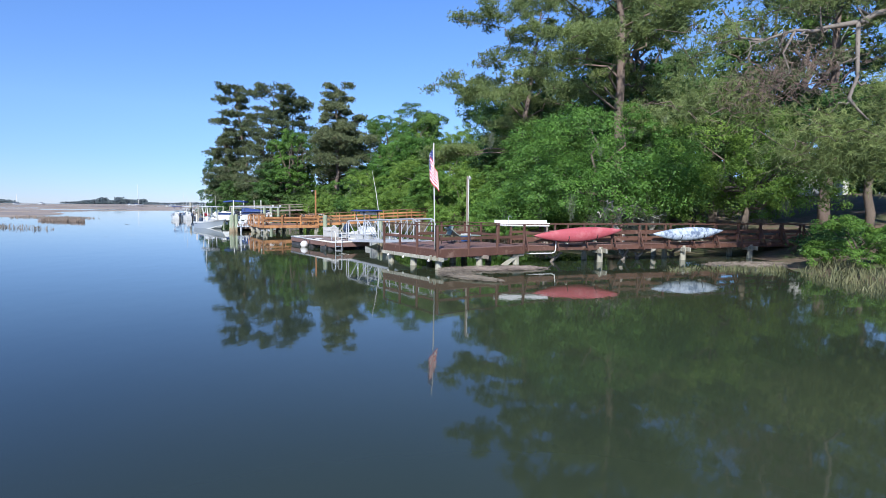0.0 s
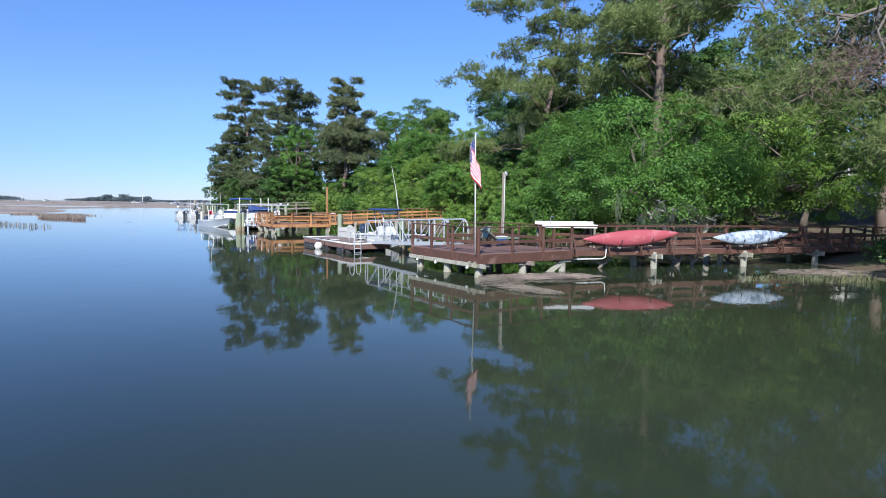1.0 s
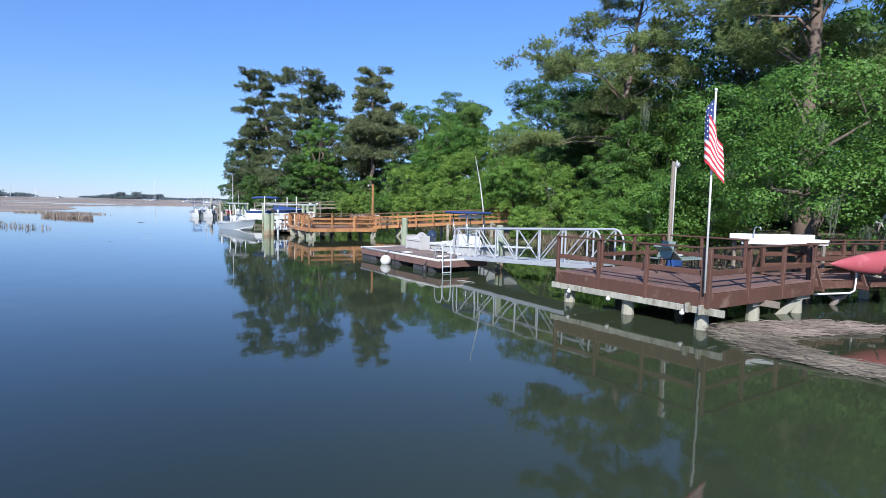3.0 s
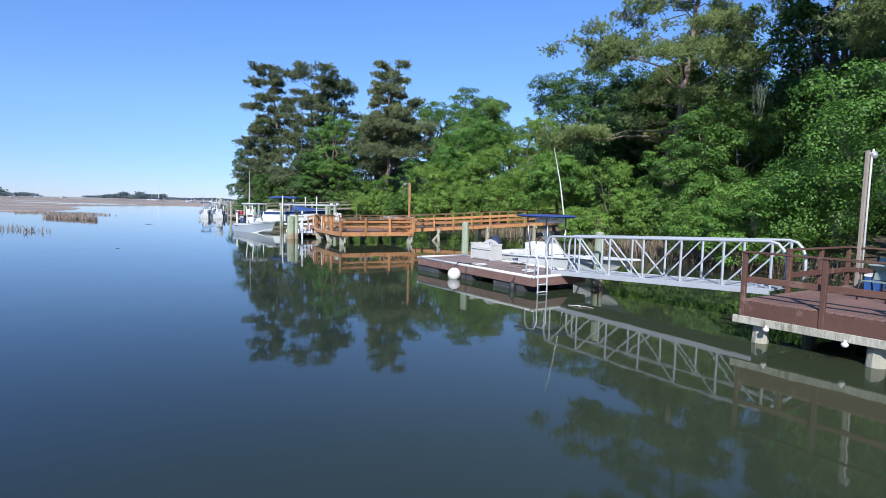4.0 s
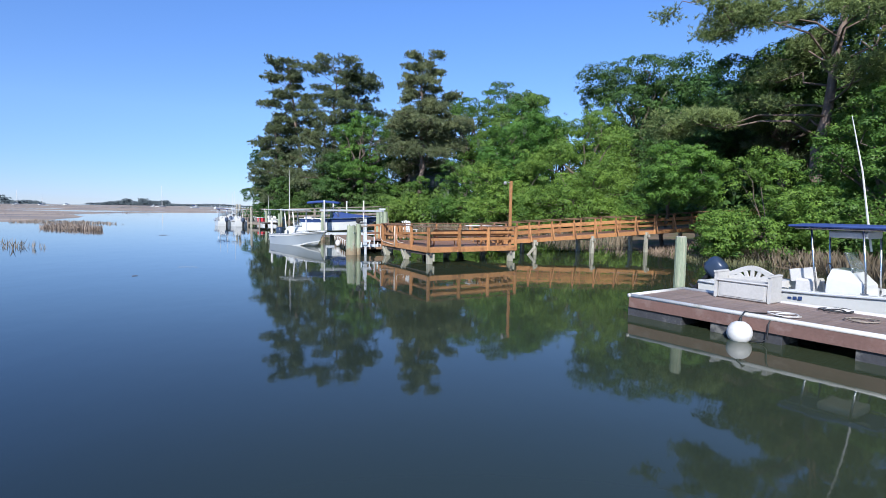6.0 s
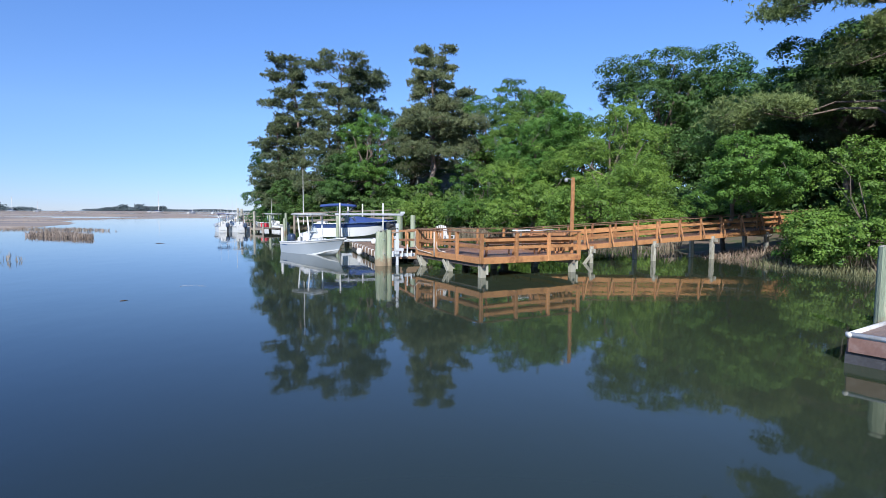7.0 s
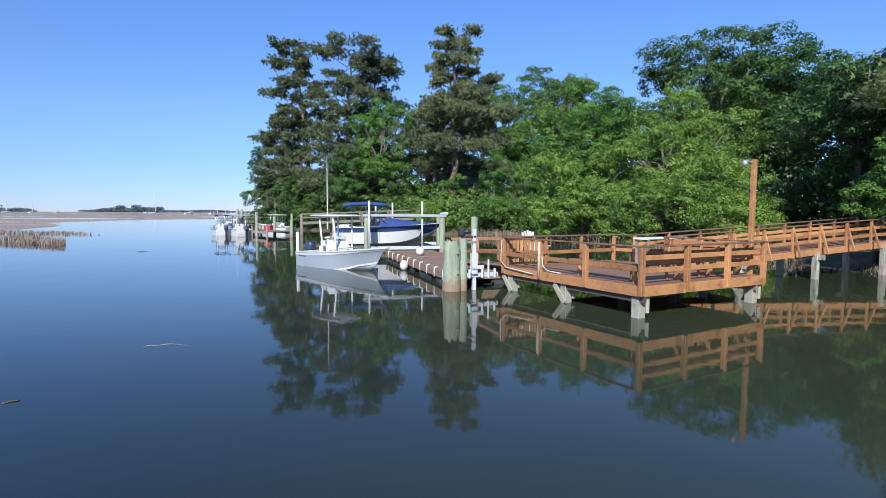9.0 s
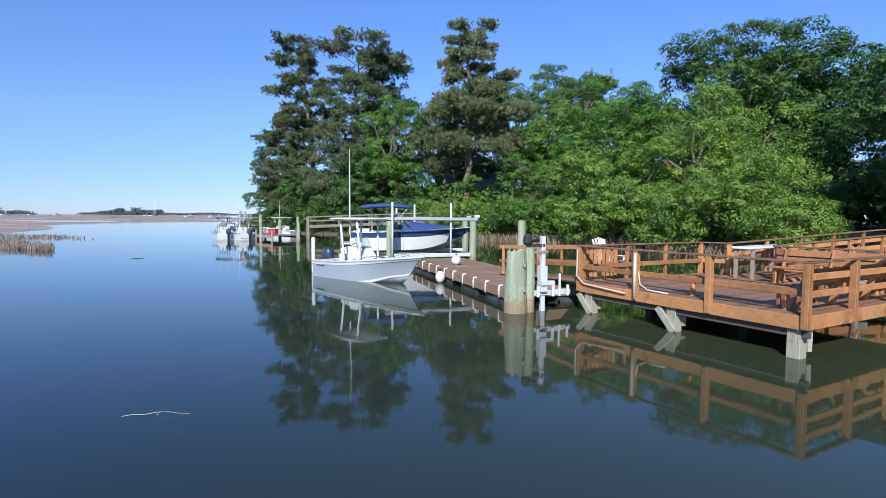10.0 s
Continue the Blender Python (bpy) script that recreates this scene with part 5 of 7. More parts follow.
for z in (0.62, 0.82):
    a = C2 + (D2 - C2) * 0.09 - u2 * (0.45 - 0.27 * (z / 0.9))
    part("back_board", beam(a + Vector((0, 0, Z2 + z)), a + (D2 - C2) * 0.47 + Vector((0, 0, Z2 + z)), 0.035, 0.17), ORANGE, bench4)
# short bench beside the left rail
bench3 = thing("deck_bench", (-8, 46.8, Z2), "low orange wooden bench along the rail", "bench")
for k in (0.10, 0.45):
    c = A2.lerp(B2, k) + u2 * 0.42
    part("leg", beam(c + Vector((0, 0, Z2)), c + Vector((0, 0, Z2 + 0.42)), 0.09, 0.09), ORANGE, bench3)
for w in (0.32, 0.47, 0.62):
    a = A2.lerp(B2, 0.06) + u2 * w
    part("seat_board", beam(a + Vector((0, 0, Z2 + 0.44)), A2.lerp(B2, 0.5) + u2 * w + Vector((0, 0, Z2 + 0.44)), 0.13, 0.035), ORANGE, bench3)
# picket gate at the head of the ramp
gate = thing("picket_gate", (-9.6, 51, Z2), "orange wooden picket gate standing open on the dock", "gate")
g0 = B2 + u2 * 0.15 + v2 * 0.05
for i in range(9):
    c = g0 + u2 * (0.16 * i)
    part("picket", beam(c + Vector((0, 0, Z2 + 0.10)), c + Vector((0, 0, Z2 + 0.98 + 0.02 * (i % 2))), 0.10, 0.025), ORANGE, gate)
for z in (0.3, 0.8):
    part("crosspiece", beam(g0 - u2 * 0.05 + v2 * 0.035 + Vector((0, 0, Z2 + z)), g0 + u2 * 1.35 + v2 * 0.035 + Vector((0, 0, Z2 + z)), 0.035, 0.09), ORANGE, gate)

# boardwalk of the orange dock
walk2 = thing("orange_boardwalk", (4, 53, 0), "orange wooden boardwalk rising from dock to shore on pale piles", "boardwalk")
V0, V1 = Vector((-4.5, 50.65, 0)), Vector((18.3, 57.5, 0))
RISE2 = 1.25
vd = (V1 - V0).normalized()
vn = Vector((-vd.y, vd.x, 0))
plank_field(walk2, V0, vn * 1.5, V1 - V0, Z2, ORANGE_DECK, rise=RISE2)
up = Vector((0, 0, 1))
for off in (0.0, 1.5):
    a, b = V0 + vn * off, V1 + vn * off
    part("fascia", beam(a + up * (Z2 - 0.15), b + up * (Z2 - 0.15 + RISE2), 0.05, 0.24), ORANGE, walk2)
    rail_run(walk2, a, b, Z2, TOP2, 16, (0.30, 0.62), ORANGE, foot=0.28, lift=RISE2, cap_mat=ORANGE_CAP)
    s = -1 if off == 0 else 1
    for i in range(16):
        k = i / 15
        c = a.lerp(b, k) + vn * 0.05 * s
        part("post_brace", beam(c + vn * s * 0.30 + up * (Z2 - 0.22 + RISE2 * k), c + up * (Z2 + 0.75 + RISE2 * k), 0.04, 0.09), ORANGE, walk2)
for k in (0.15, 0.325, 0.505, 0.69, 0.86):
    for off in (0.0, 1.5):
        c = V0.lerp(V1, k) + vn * off
        part("pile", post(c.x, c.y, -1.2, Z2 - 0.12 + RISE2 * k, 0.20, 0.3), PILE, walk2)
    c = V0.lerp(V1, k)
    part("pile_cap", beam(c - vn * 0.35 + up * (Z2 - 0.34 + RISE2 * k), c + vn * 1.85 + up * (Z2 - 0.34 + RISE2 * k), 0.08, 0.2), PILE, walk2)
    if k in (0.15, 0.69):
        part("brace", beam(c - vd * 0.55 - vn * 0.1 + up * -0.1, c - vn * 0.1 + up * (Z2 - 0.3 + RISE2 * k) * 0.7, 0.07, 0.16), PILE, walk2)


def fish_table(at, turn, length, label, z, apron=True):
    """White cleaning table with a tap on wooden legs."""
    t = thing("fish_cleaning_table", (*at, z), label, "table", "cleaning tables")
    m = pose(at[0], at[1], 0, 0, 0, turn)
    part("tabletop", moved(beam((0, 0, z + 0.93), (length, 0, z + 0.93), 0.62, 0.06, 0.015), m), TABLE_WHITE, t)
    if apron:
        part("apron", moved(beam((0.02, -0.29, z + 0.86), (length - 0.02, -0.29, z + 0.86), 0.03, 0.12, 0.006), m), TABLE_WHITE, t)
        part("backsplash", moved(beam((0, 0.32, z + 1.0), (length, 0.32, z + 1.0), 0.03, 0.18, 0.008), m), TABLE_WHITE, t)
    for x in (0.12, length - 0.12):
        for y in (-0.24, 0.24):
            part("leg", moved(beam((x, y, z - 0.1), (x, y, z + 0.9), 0.09, 0.09), m), GREY_WOOD, t)
    if apron:
        part("tap", moved(tube([(0.7, 0.22, z + 0.96), (0.7, 0.22, z + 1.24), (0.74, 0.17, z + 1.31), (0.8, 0.08, z + 1.30), (0.82, 0.05, z + 1.22)], 0.018, 8), m), STEEL, t, "steel swan-neck tap", smooth=True)


fish_table((8.85, 21.55), -2.5, 2.72, "long white fish cleaning table with a steel tap", Z1 + 0.06)
fish_table((-5.2, 51.1), math.degrees(turn2) + 3, 2.3, "plain white fish cleaning table on the orange dock", Z2 - 0.04, False)


def light_pole(x, y, z0, top, r, mat, label, arm=(0.35, 0)):
    t = thing("light_pole", (x, y, z0), label, "lamp post", "dock lamp posts")
    part("pole", post(x, y, z0, top, r * 2, 0.4), mat, t)
    part("lamp_arm", tube([(x, y, top - 0.12), (x + arm[0] * 0.6, y + arm[1] * 0.6, top - 0.05), (x + arm[0], y + arm[1], top - 0.06)], 0.02, 6), LAMP_GREY, t)
    part("lamp_head", tube([(x + arm[0], y + arm[1], top - 0.02), (x + arm[0], y + arm[1], top - 0.1), (x + arm[0], y + arm[1], top - 0.2)], [0.05, 0.09, 0.07], 10), LAMP_GREY, t, smooth=True)
    return t


lp = light_pole(7.65, 23.28, 0.3, 4.33, 0.042, GREY_WOOD, "weathered wooden lamp post with a white conduit", (0.12, -0.05))
part("conduit", tube([(7.71, 23.22, 0.5), (7.71, 23.22, 4.14), (7.74, 23.21, 4.36)], 0.024, 8), PVC, lp, "white conduit", smooth=True)
light_pole(-3.40, 47.75, Z2 - 0.3, 4.18, 0.062, ORANGE, "orange wooden lamp post at the dock rail", (-0.32, -0.05))

# flag
flag = thing("flag_pole", (5.37, 17.24, Z1), "white flag pole with a hanging striped flag at the dock corner", "flag")
fx, fy = 5.27, 17.12
part("pole", tube([(5.37, 17.24, Z1), (5.32, 17.18, 3.0), (fx, fy, 5.26)], [0.026, 0.024, 0.020], 8), PVC, flag, smooth=True)
part("finial", ball((fx, fy, 5.29), 0.035, 0.035, 0.04, 8, 6), PVC, flag, smooth=True)
RED_CLOTH = material("red_cloth", (0.50, 0.035, 0.05), 0.85, scale=6, vary=0.12, bump=0.05)
WHITE_CLOTH = material("white_cloth", (0.76, 0.74, 0.72), 0.85, scale=6, vary=0.08, bump=0.05)
BLUE_CLOTH = material("blue_cloth", (0.03, 0.045, 0.16), 0.85, scale=6, vary=0.12, bump=0.05)


def cloth_point(a, b):
    """a: 0 at the pole to 1 at the fly; b: 0 at the hoist's top to 1 at its foot. The cloth hangs in folds."""
    drop = 1.20 * b + 1.05 * a * (1.0 - 0.35 * b)
    back = math.sin(math.pi * min(1, a / 0.4))
    k = max(0, (a - 0.3) / 0.7)
    out = -0.20 * math.sin(min(1, a / 0.4) * math.pi / 2) + 0.44 * k * (0.75 + 0.25 * b) + 0.02 * math.sin(a * 14 + b * 3)
    fold = 0.06 * back - 0.07 * min(1, k * 5) + 0.05 * math.sin(a * 16.0 + b * 1.5) * k
    return (fx + 0.02 + out, fy + fold, 5.18 - drop)


def cloth(a0, a1, b0, b1, na=14, nb=3):
    v = [cloth_point(a0 + (a1 - a0) * i / na, b0 + (b1 - b0) * j / nb) for j in range(nb + 1) for i in range(na + 1)]
    f = [[j * (na + 1) + i, j * (na + 1) + i + 1, (j + 1) * (na + 1) + i + 1, (j + 1) * (na + 1) + i] for j in range(nb) for i in range(na)]
    return v, f


for k in range(13):
    a0 = 0.4 if k < 7 else 0.0
    part("stripe", cloth(a0, 1.0, k / 13, (k + 1) / 13), RED_CLOTH if k % 2 == 0 else WHITE_CLOTH, flag, "red cloth stripe" if k % 2 == 0 else "white cloth stripe", smooth=True)
part("canton", cloth(0.0, 0.4, 0.0, 7 / 13, 10, 8), BLUE_CLOTH, flag, "dark blue cloth field with white stars", smooth=True)
stars = []
for j in range(5):
    for i in range(5):
        p = Vector(cloth_point(0.04 + 0.08 * i, 0.05 + 0.105 * j)) + Vector((0.0, -0.012, 0))
        stars.append(([p + Vector((0.022 * math.cos(q * 0.6283) * (1 if q % 2 else 0.45), -0.004, 0.022 * math.sin(q * 0.6283) * (1 if q % 2 else 0.45))) for q in range(10)], [list(range(10))]))
part("star", stars, WHITE_CLOTH, flag, "small white stars", kind="stuff")


def kayak(p, q, width, mat, label):
    """A closed hull lying on its side in two straps, from tip p to tip q."""
    p, q = Vector(p), Vector(q)
    t = thing("kayak", p.lerp(q, 0.5), label, "kayak", "hung kayaks")
    d = (q - p).normalized()
    side = Vector((d.y, -d.x, 0)).normalized()
    secs = []
    for i in range(21):
        k = i / 20
        w = max(0.012, math.sin(math.pi * k) ** 0.8)
        c = p.lerp(q, k) + Vector((0, 0, 0.10 * (2 * k - 1) ** 2))
        ring = []
        for a in range(14):
            th = 2 * math.pi * a / 14
            cx, cy = math.cos(th), math.sin(th)
            bulge = 0.20 if cx > 0 else 0.15
            ring.append(c + side * (cx * bulge * w) + Vector((0, 0, cy * width / 2 * w * (1 - 0.10 * cx))))
        secs.append(ring)
    part("hull", loft(secs), mat, t, smooth=True)
    for k in (0.36, 0.68):
        c = p.lerp(q, k)
        part("strap", tube([c - side * 0.3 + Vector((0, 0, -width * 0.45)), c + side * 0.05 + Vector((0, 0, -width * 0.52)), c + side * 0.24 + Vector((0, 0, -width * 0.2)), c + side * 0.25 + Vector((0, 0, -0.02))], 0.018, 6), BLACK, t, "black strap", smooth=True)
        part("rack_arm", beam(c - side * 0.55 + Vector((0, 0, -width * 0.5)), c + side * 0.12 + Vector((0, 0, -width * 0.52)), 0.05, 0.06), PILE, t, "pale wooden rack arm")


kayak(tuple(W0 + wd * 0.30 - wn1 * 0.35 + Vector((0, 0, 1.27))), tuple(W0 + wd * 5.28 - wn1 * 0.35 + Vector((0, 0, 1.53))), 0.72, RED_KAYAK, "faded red kayak strapped to the outside of the railing")
kayak(tuple(W0 + wd * 7.15 - wn1 * 0.35 + Vector((0, 0, 1.32))), tuple(W0 + wd * 11.75 - wn1 * 0.35 + Vector((0, 0, 1.48))), 0.70, BLUE_KAYAK, "pale blue kayak with dappled shade in its colour, strapped to the outside of the railing")


def patio_chair(at, turn, label, sling):
    t = thing("patio_chair", (*at, Z1), label, "chair", "patio chairs")
    m = pose(at[0], at[1], Z1, 0, 0, turn)
    for s in (-0.27, 0.27):
        part("side_frame", moved(tube([(0.3, s, 0.0), (0.25, s, 0.42), (-0.22, s, 0.38), (-0.42, s, 0.92)], 0.018, 6), m), BLACK, t, smooth=True)
        part("leg", moved(tube([(-0.3, s, 0.0), (-0.2, s, 0.38)], 0.018, 6), m), BLACK, t)
    part("seat", moved(beam((0.24, 0, 0.42), (-0.2, 0, 0.39), 0.5, 0.025), m), sling, t)
    part("backrest", moved(beam((-0.22, 0, 0.42), (-0.41, 0, 0.9), 0.5, 0.025), m), sling, t)


SLING = material("pale_green_sling", (0.20, 0.25, 0.22), 0.7, scale=6, vary=0.15, bump=0.05)
BLUE_PLASTIC = material("blue_plastic", (0.03, 0.08, 0.25), 0.4, scale=4, vary=0.1, bump=0.02)
patio_chair((6.2, 21.1), 200, "black framed patio chair with a pale sling", SLING)
lou = thing("sun_lounger", (7.4, 21.6, Z1), "pale green sun lounger with dark frame on the dock", "sun lounger")
lm = pose(7.1, 21.5, Z1, 0, 0, 24)
part("seat", moved(beam((-0.3, 0, 0.36), (1.0, 0, 0.36), 0.6, 0.04), lm), SLING, lou)
part("backrest", moved(beam((-0.3, 0, 0.38), (-0.85, 0, 0.75), 0.6, 0.04), lm), SLING, lou)
for x in (-0.25, 0.9):
    for y in (-0.27, 0.27):
        part("leg", moved(beam((x, y, 0), (x, y, 0.35), 0.03, 0.03, 0.004), lm), BLACK, lou)
cool = thing("cooler", (7.5, 22.6, Z1), "blue and white plastic cooler on the dock", "cooler")
cm = pose(7.5, 22.6, Z1, 0, 0, 30)
part("body", moved(beam((-0.2, 0, 0.17), (0.2, 0, 0.17), 0.3, 0.34, 0.03), cm), BLUE_PLASTIC, cool)
part("lid", moved(beam((-0.22, 0, 0.37), (0.22, 0, 0.37), 0.32, 0.06, 0.02), cm), WHITE_PLASTIC, cool, "white lid")

# ---- second float, lift and boats ----
E0, E1 = Vector((-12.0, 51.7, 0)), Vector((-14.35, 62.0, 0))
ed = (E1 - E0).normalized()
es = Vector((ed.y, -ed.x, 0))
EW, ZE = 2.5, 0.52
float2 = thing("floating_dock", (-12, 57, 0), "brown boarded floating dock with short white rub strips", "floating dock")
plank_field(float2, E0, es * EW, E1 - E0, ZE, FLOAT_TAN)
for a, b in ((E0, E1), (E1, E1 + es * EW), (E1 + es * EW, E0 + es * EW), (E0 + es * EW, E0)):
    part("fascia", beam(a + Vector((0, 0, ZE - 0.17)), b + Vector((0, 0, ZE - 0.17)), 0.06, 0.30), FLOAT_TAN, float2)
for i in range(10):
    c = E0.lerp(E1, 0.03 + 0.1 * i) - es * 0.05
    part("rub_strip", tube([c + es * 0.12 + Vector((0, 0, ZE + 0.02)), c + Vector((0, 0, ZE + 0.01)), c - es * 0.015 + Vector((0, 0, ZE - 0.08)), c - es * 0.015 + Vector((0, 0, ZE - 0.34))], 0.032, 7), PVC, float2, "white rub strip", smooth=True)
for k in (0.08, 0.3, 0.55, 0.8, 0.95):
    for w in (0.4, EW - 0.4):
        c = E0.lerp(E1, k) + es * w
        part("float_tank", beam(c - ed * 0.8 + Vector((0, 0, -0.03)), c + ed * 0.8 + Vector((0, 0, -0.03)), 0.7, 0.5, 0.07), FLOAT_TANK, float2)
c = E0.lerp(E1, 0.52) - es * 0.26
buoy(c.x, c.y, 0.22, 0.19, "white oblong fender against the float", 1.25)
c = E0.lerp(E1, 0.66) + es * 0.9
buoy(c.x, c.y, ZE + 0.21, 0.21, "round white fender lying on the float")

# double pile with bracket and small lift motor
gp = thing("mooring_pile", (-11.85, 50.65, 0), "thick green treated pile at the float's end", "pile", "mooring piles")
jag = tube([(-11.95, 50.55, -1.4), (-11.95, 50.55, 0.1), (-11.96, 50.56, 0.7), (-11.94, 50.54, 1.3), (-11.95, 50.55, 1.62)], [0.33, 0.32, 0.29, 0.275, 0.255], 18)
for i in range(18):
    jag[0][4 * 18 + i].z += 0.09 * math.sin(i * 2.1) + 0.05 * math.sin(i * 5.3)
part("shaft", jag, GREEN_PILE, gp)
part("side_pile", tube([(-11.57, 50.60, -1.4), (-11.57, 50.60, 0.2), (-11.56, 50.60, 1.2), (-11.57, 50.60, 1.74)], [0.15, 0.145, 0.135, 0.13], 12), GREEN_PILE, gp, "slimmer dark green pile bolted alongside")
for z in (0.62, 1.28):
    part("bolt", tube([(-11.80, 50.27, z), (-11.80, 50.21, z)], [0.03, 0.03], 8), LAMP_GREY, gp)
pt = thing("mooring_pile", (-10.45, 57.6, 0), "green treated timber pile with a flat cap", "pile", "mooring piles")
part("shaft", tube([(-10.25, 57.2, -1.4), (-10.25, 57.2, 2.0)], [0.17, 0.155], 12), GREEN_PILE, pt)
part("pile_top", tube([(-10.25, 57.2, 1.99), (-10.25, 57.2, 2.42)], [0.16, 0.15], 12), GREEN_PILE, pt)
lift_small = thing("jet_ski_lift", (-11.0, 51.0, 0), "white painted metal jet ski lift with motor on a pile", "boat lift")
bx, by = -11.18, 50.72
part("mast", post(bx, by, -0.6, 2.05, 0.12, 0.3), ALU_PAINT, lift_small)
part("carriage", [post(bx - 0.02, by - 0.09, 0.55, 1.25, 0.2, 0.3), beam((bx - 0.35, by - 0.15, 0.5), (bx + 0.85, by + 0.3, 0.5), 0.12, 0.14), beam((bx + 0.5, by + 0.05, 0.40), (bx + 0.5, by + 0.05, 1.02), 0.06, 0.06), beam((bx - 0.1, by - 0.2, 0.78), (bx + 0.3, by - 0.06, 0.78), 0.14, 0.12)], ALU_PAINT, lift_small)
for k in (0.0, 0.45, 0.9):
    part("bunk_arm", beam((bx - 0.2 + k, by - 0.35 + k * 0.35, 0.43), (bx - 0.2 + k, by - 0.35 + k * 0.35, 0.72), 0.07, 0.07), ALU_PAINT, lift_small)
part("motor", [tube([(bx - 0.42, by - 0.02, 1.80), (bx - 0.42, by - 0.02, 1.86), (bx - 0.42, by - 0.02, 2.02), (bx - 0.42, by - 0.02, 2.10)], [0.09, 0.13, 0.13, 0.07], 10), tube([(bx - 0.40, by - 0.05, 1.95), (bx - 0.22, by - 0.05, 1.97), (bx - 0.12, by - 0.04, 1.94)], [0.07, 0.08, 0.05], 8), beam((bx - 0.45, by, 1.78), (bx + 0.05, by, 1.80), 0.14, 0.07)], BLACK, lift_small, "dark geared motor")
part("bracket", beam((bx - 0.40, by - 0.03, 1.60), (bx + 0.12, by - 0.02, 1.62), 0.1, 0.08), GREY_WOOD, lift_small)
# ramp from deck to float
ramp = thing("ramp", (-11, 52, 0.6), "short orange wooden ramp with a handrail from dock to float", "ramp")
r0, r1 = B2 + u2 * 0.75 + Vector((0, 0, Z2 - 0.01)), Vector((-11.1, 55.2, ZE + 0.05))
part("ramp_deck", beam(r0, r1, 0.95, 0.06), ORANGE_DECK, ramp)
rs = Vector(((r1 - r0).y, -(r1 - r0).x, 0)).normalized() * 0.45
for s in (-1, 1):
    for k in (0.05, 0.5, 0.95):
        a = r0.lerp(r1, k) + rs * s
        part("post", beam(a, a + Vector((0, 0, 0.95)), 0.09, 0.09), ORANGE, ramp)
    for z in (0.45, 0.93):
        part("rail", beam(r0 + rs * s + Vector((0, 0, z)), r1 + rs * s + Vector((0, 0, z)), 0.05, 0.12), ORANGE, ramp)
sign = thing("white_chair", (-8.0, 52.6, Z2), "white plastic slatted deck chair on the orange dock", "chair")
m0 = pose(-8.6, 52.3, Z2, 0, 0, -60)
part("seat", moved(beam((-0.3, 0, 0.36), (0.25, 0, 0.42), 0.52, 0.04), m0), WHITE_PLASTIC, sign)
for i in range(5):
    part("back_slat", moved(beam((-0.28, -0.22 + 0.11 * i, 0.36), (-0.52, -0.26 + 0.13 * i, 1.12 - 0.03 * abs(i - 2)), 0.095, 0.025), m0), WHITE_PLASTIC, sign)
for x in (-0.25, 0.25):
    for y in (-0.28, 0.28):
        part("leg", moved(beam((x, y, 0), (x, y, 0.55), 0.08, 0.035), m0), WHITE_PLASTIC, sign)
for y in (-0.3, 0.3):
    part("armrest", moved(beam((-0.35, y, 0.57), (0.35, y, 0.57), 0.12, 0.03), m0), WHITE_PLASTIC, sign)


def hull_sections(L, B, free, rise, draft, rake, n=18, bow=0.30):
    """Half-sections from stern to bow: keel, chine, flare and gunwale as (x, y, z)."""
    out = []
    for i in range(n + 1):
        s = i / n
        fore = max(0, (s - 0.5) / 0.5)
        full = 1 - max(0, (s - 0.40) / 0.60) ** 2.3
        g = max(0.02, B / 2 * (0.94 + 0.06 * math.sin(math.pi * min(1, s * 1.6))) * full)
        ch = max(0.012, g * (0.92 - 0.12 * s) * (1 - 0.45 * fore ** 1.4))
        keel = -draft + (draft + bow) * max(0, (s - 0.6) / 0.4) ** 2.2
        gz = free + rise * s ** 2.0
        chz = min(keel + 0.22 * (0.7 + 0.4 * s) * min(1, ch / 0.3) + 0.30 * fore ** 1.5, gz - 0.2)
        xg = s * L + rake * s ** 3
        xk = s * L * 0.97
        mid = (ch + (g - ch) * 0.62, chz + (gz - chz) * 0.72)
        out.append(((xk, 0, keel), (xk + (xg - xk) * 0.30, ch, chz), (xk + (xg - xk) * 0.68, mid[0], mid[1]), (xg, g, gz)))
    return out


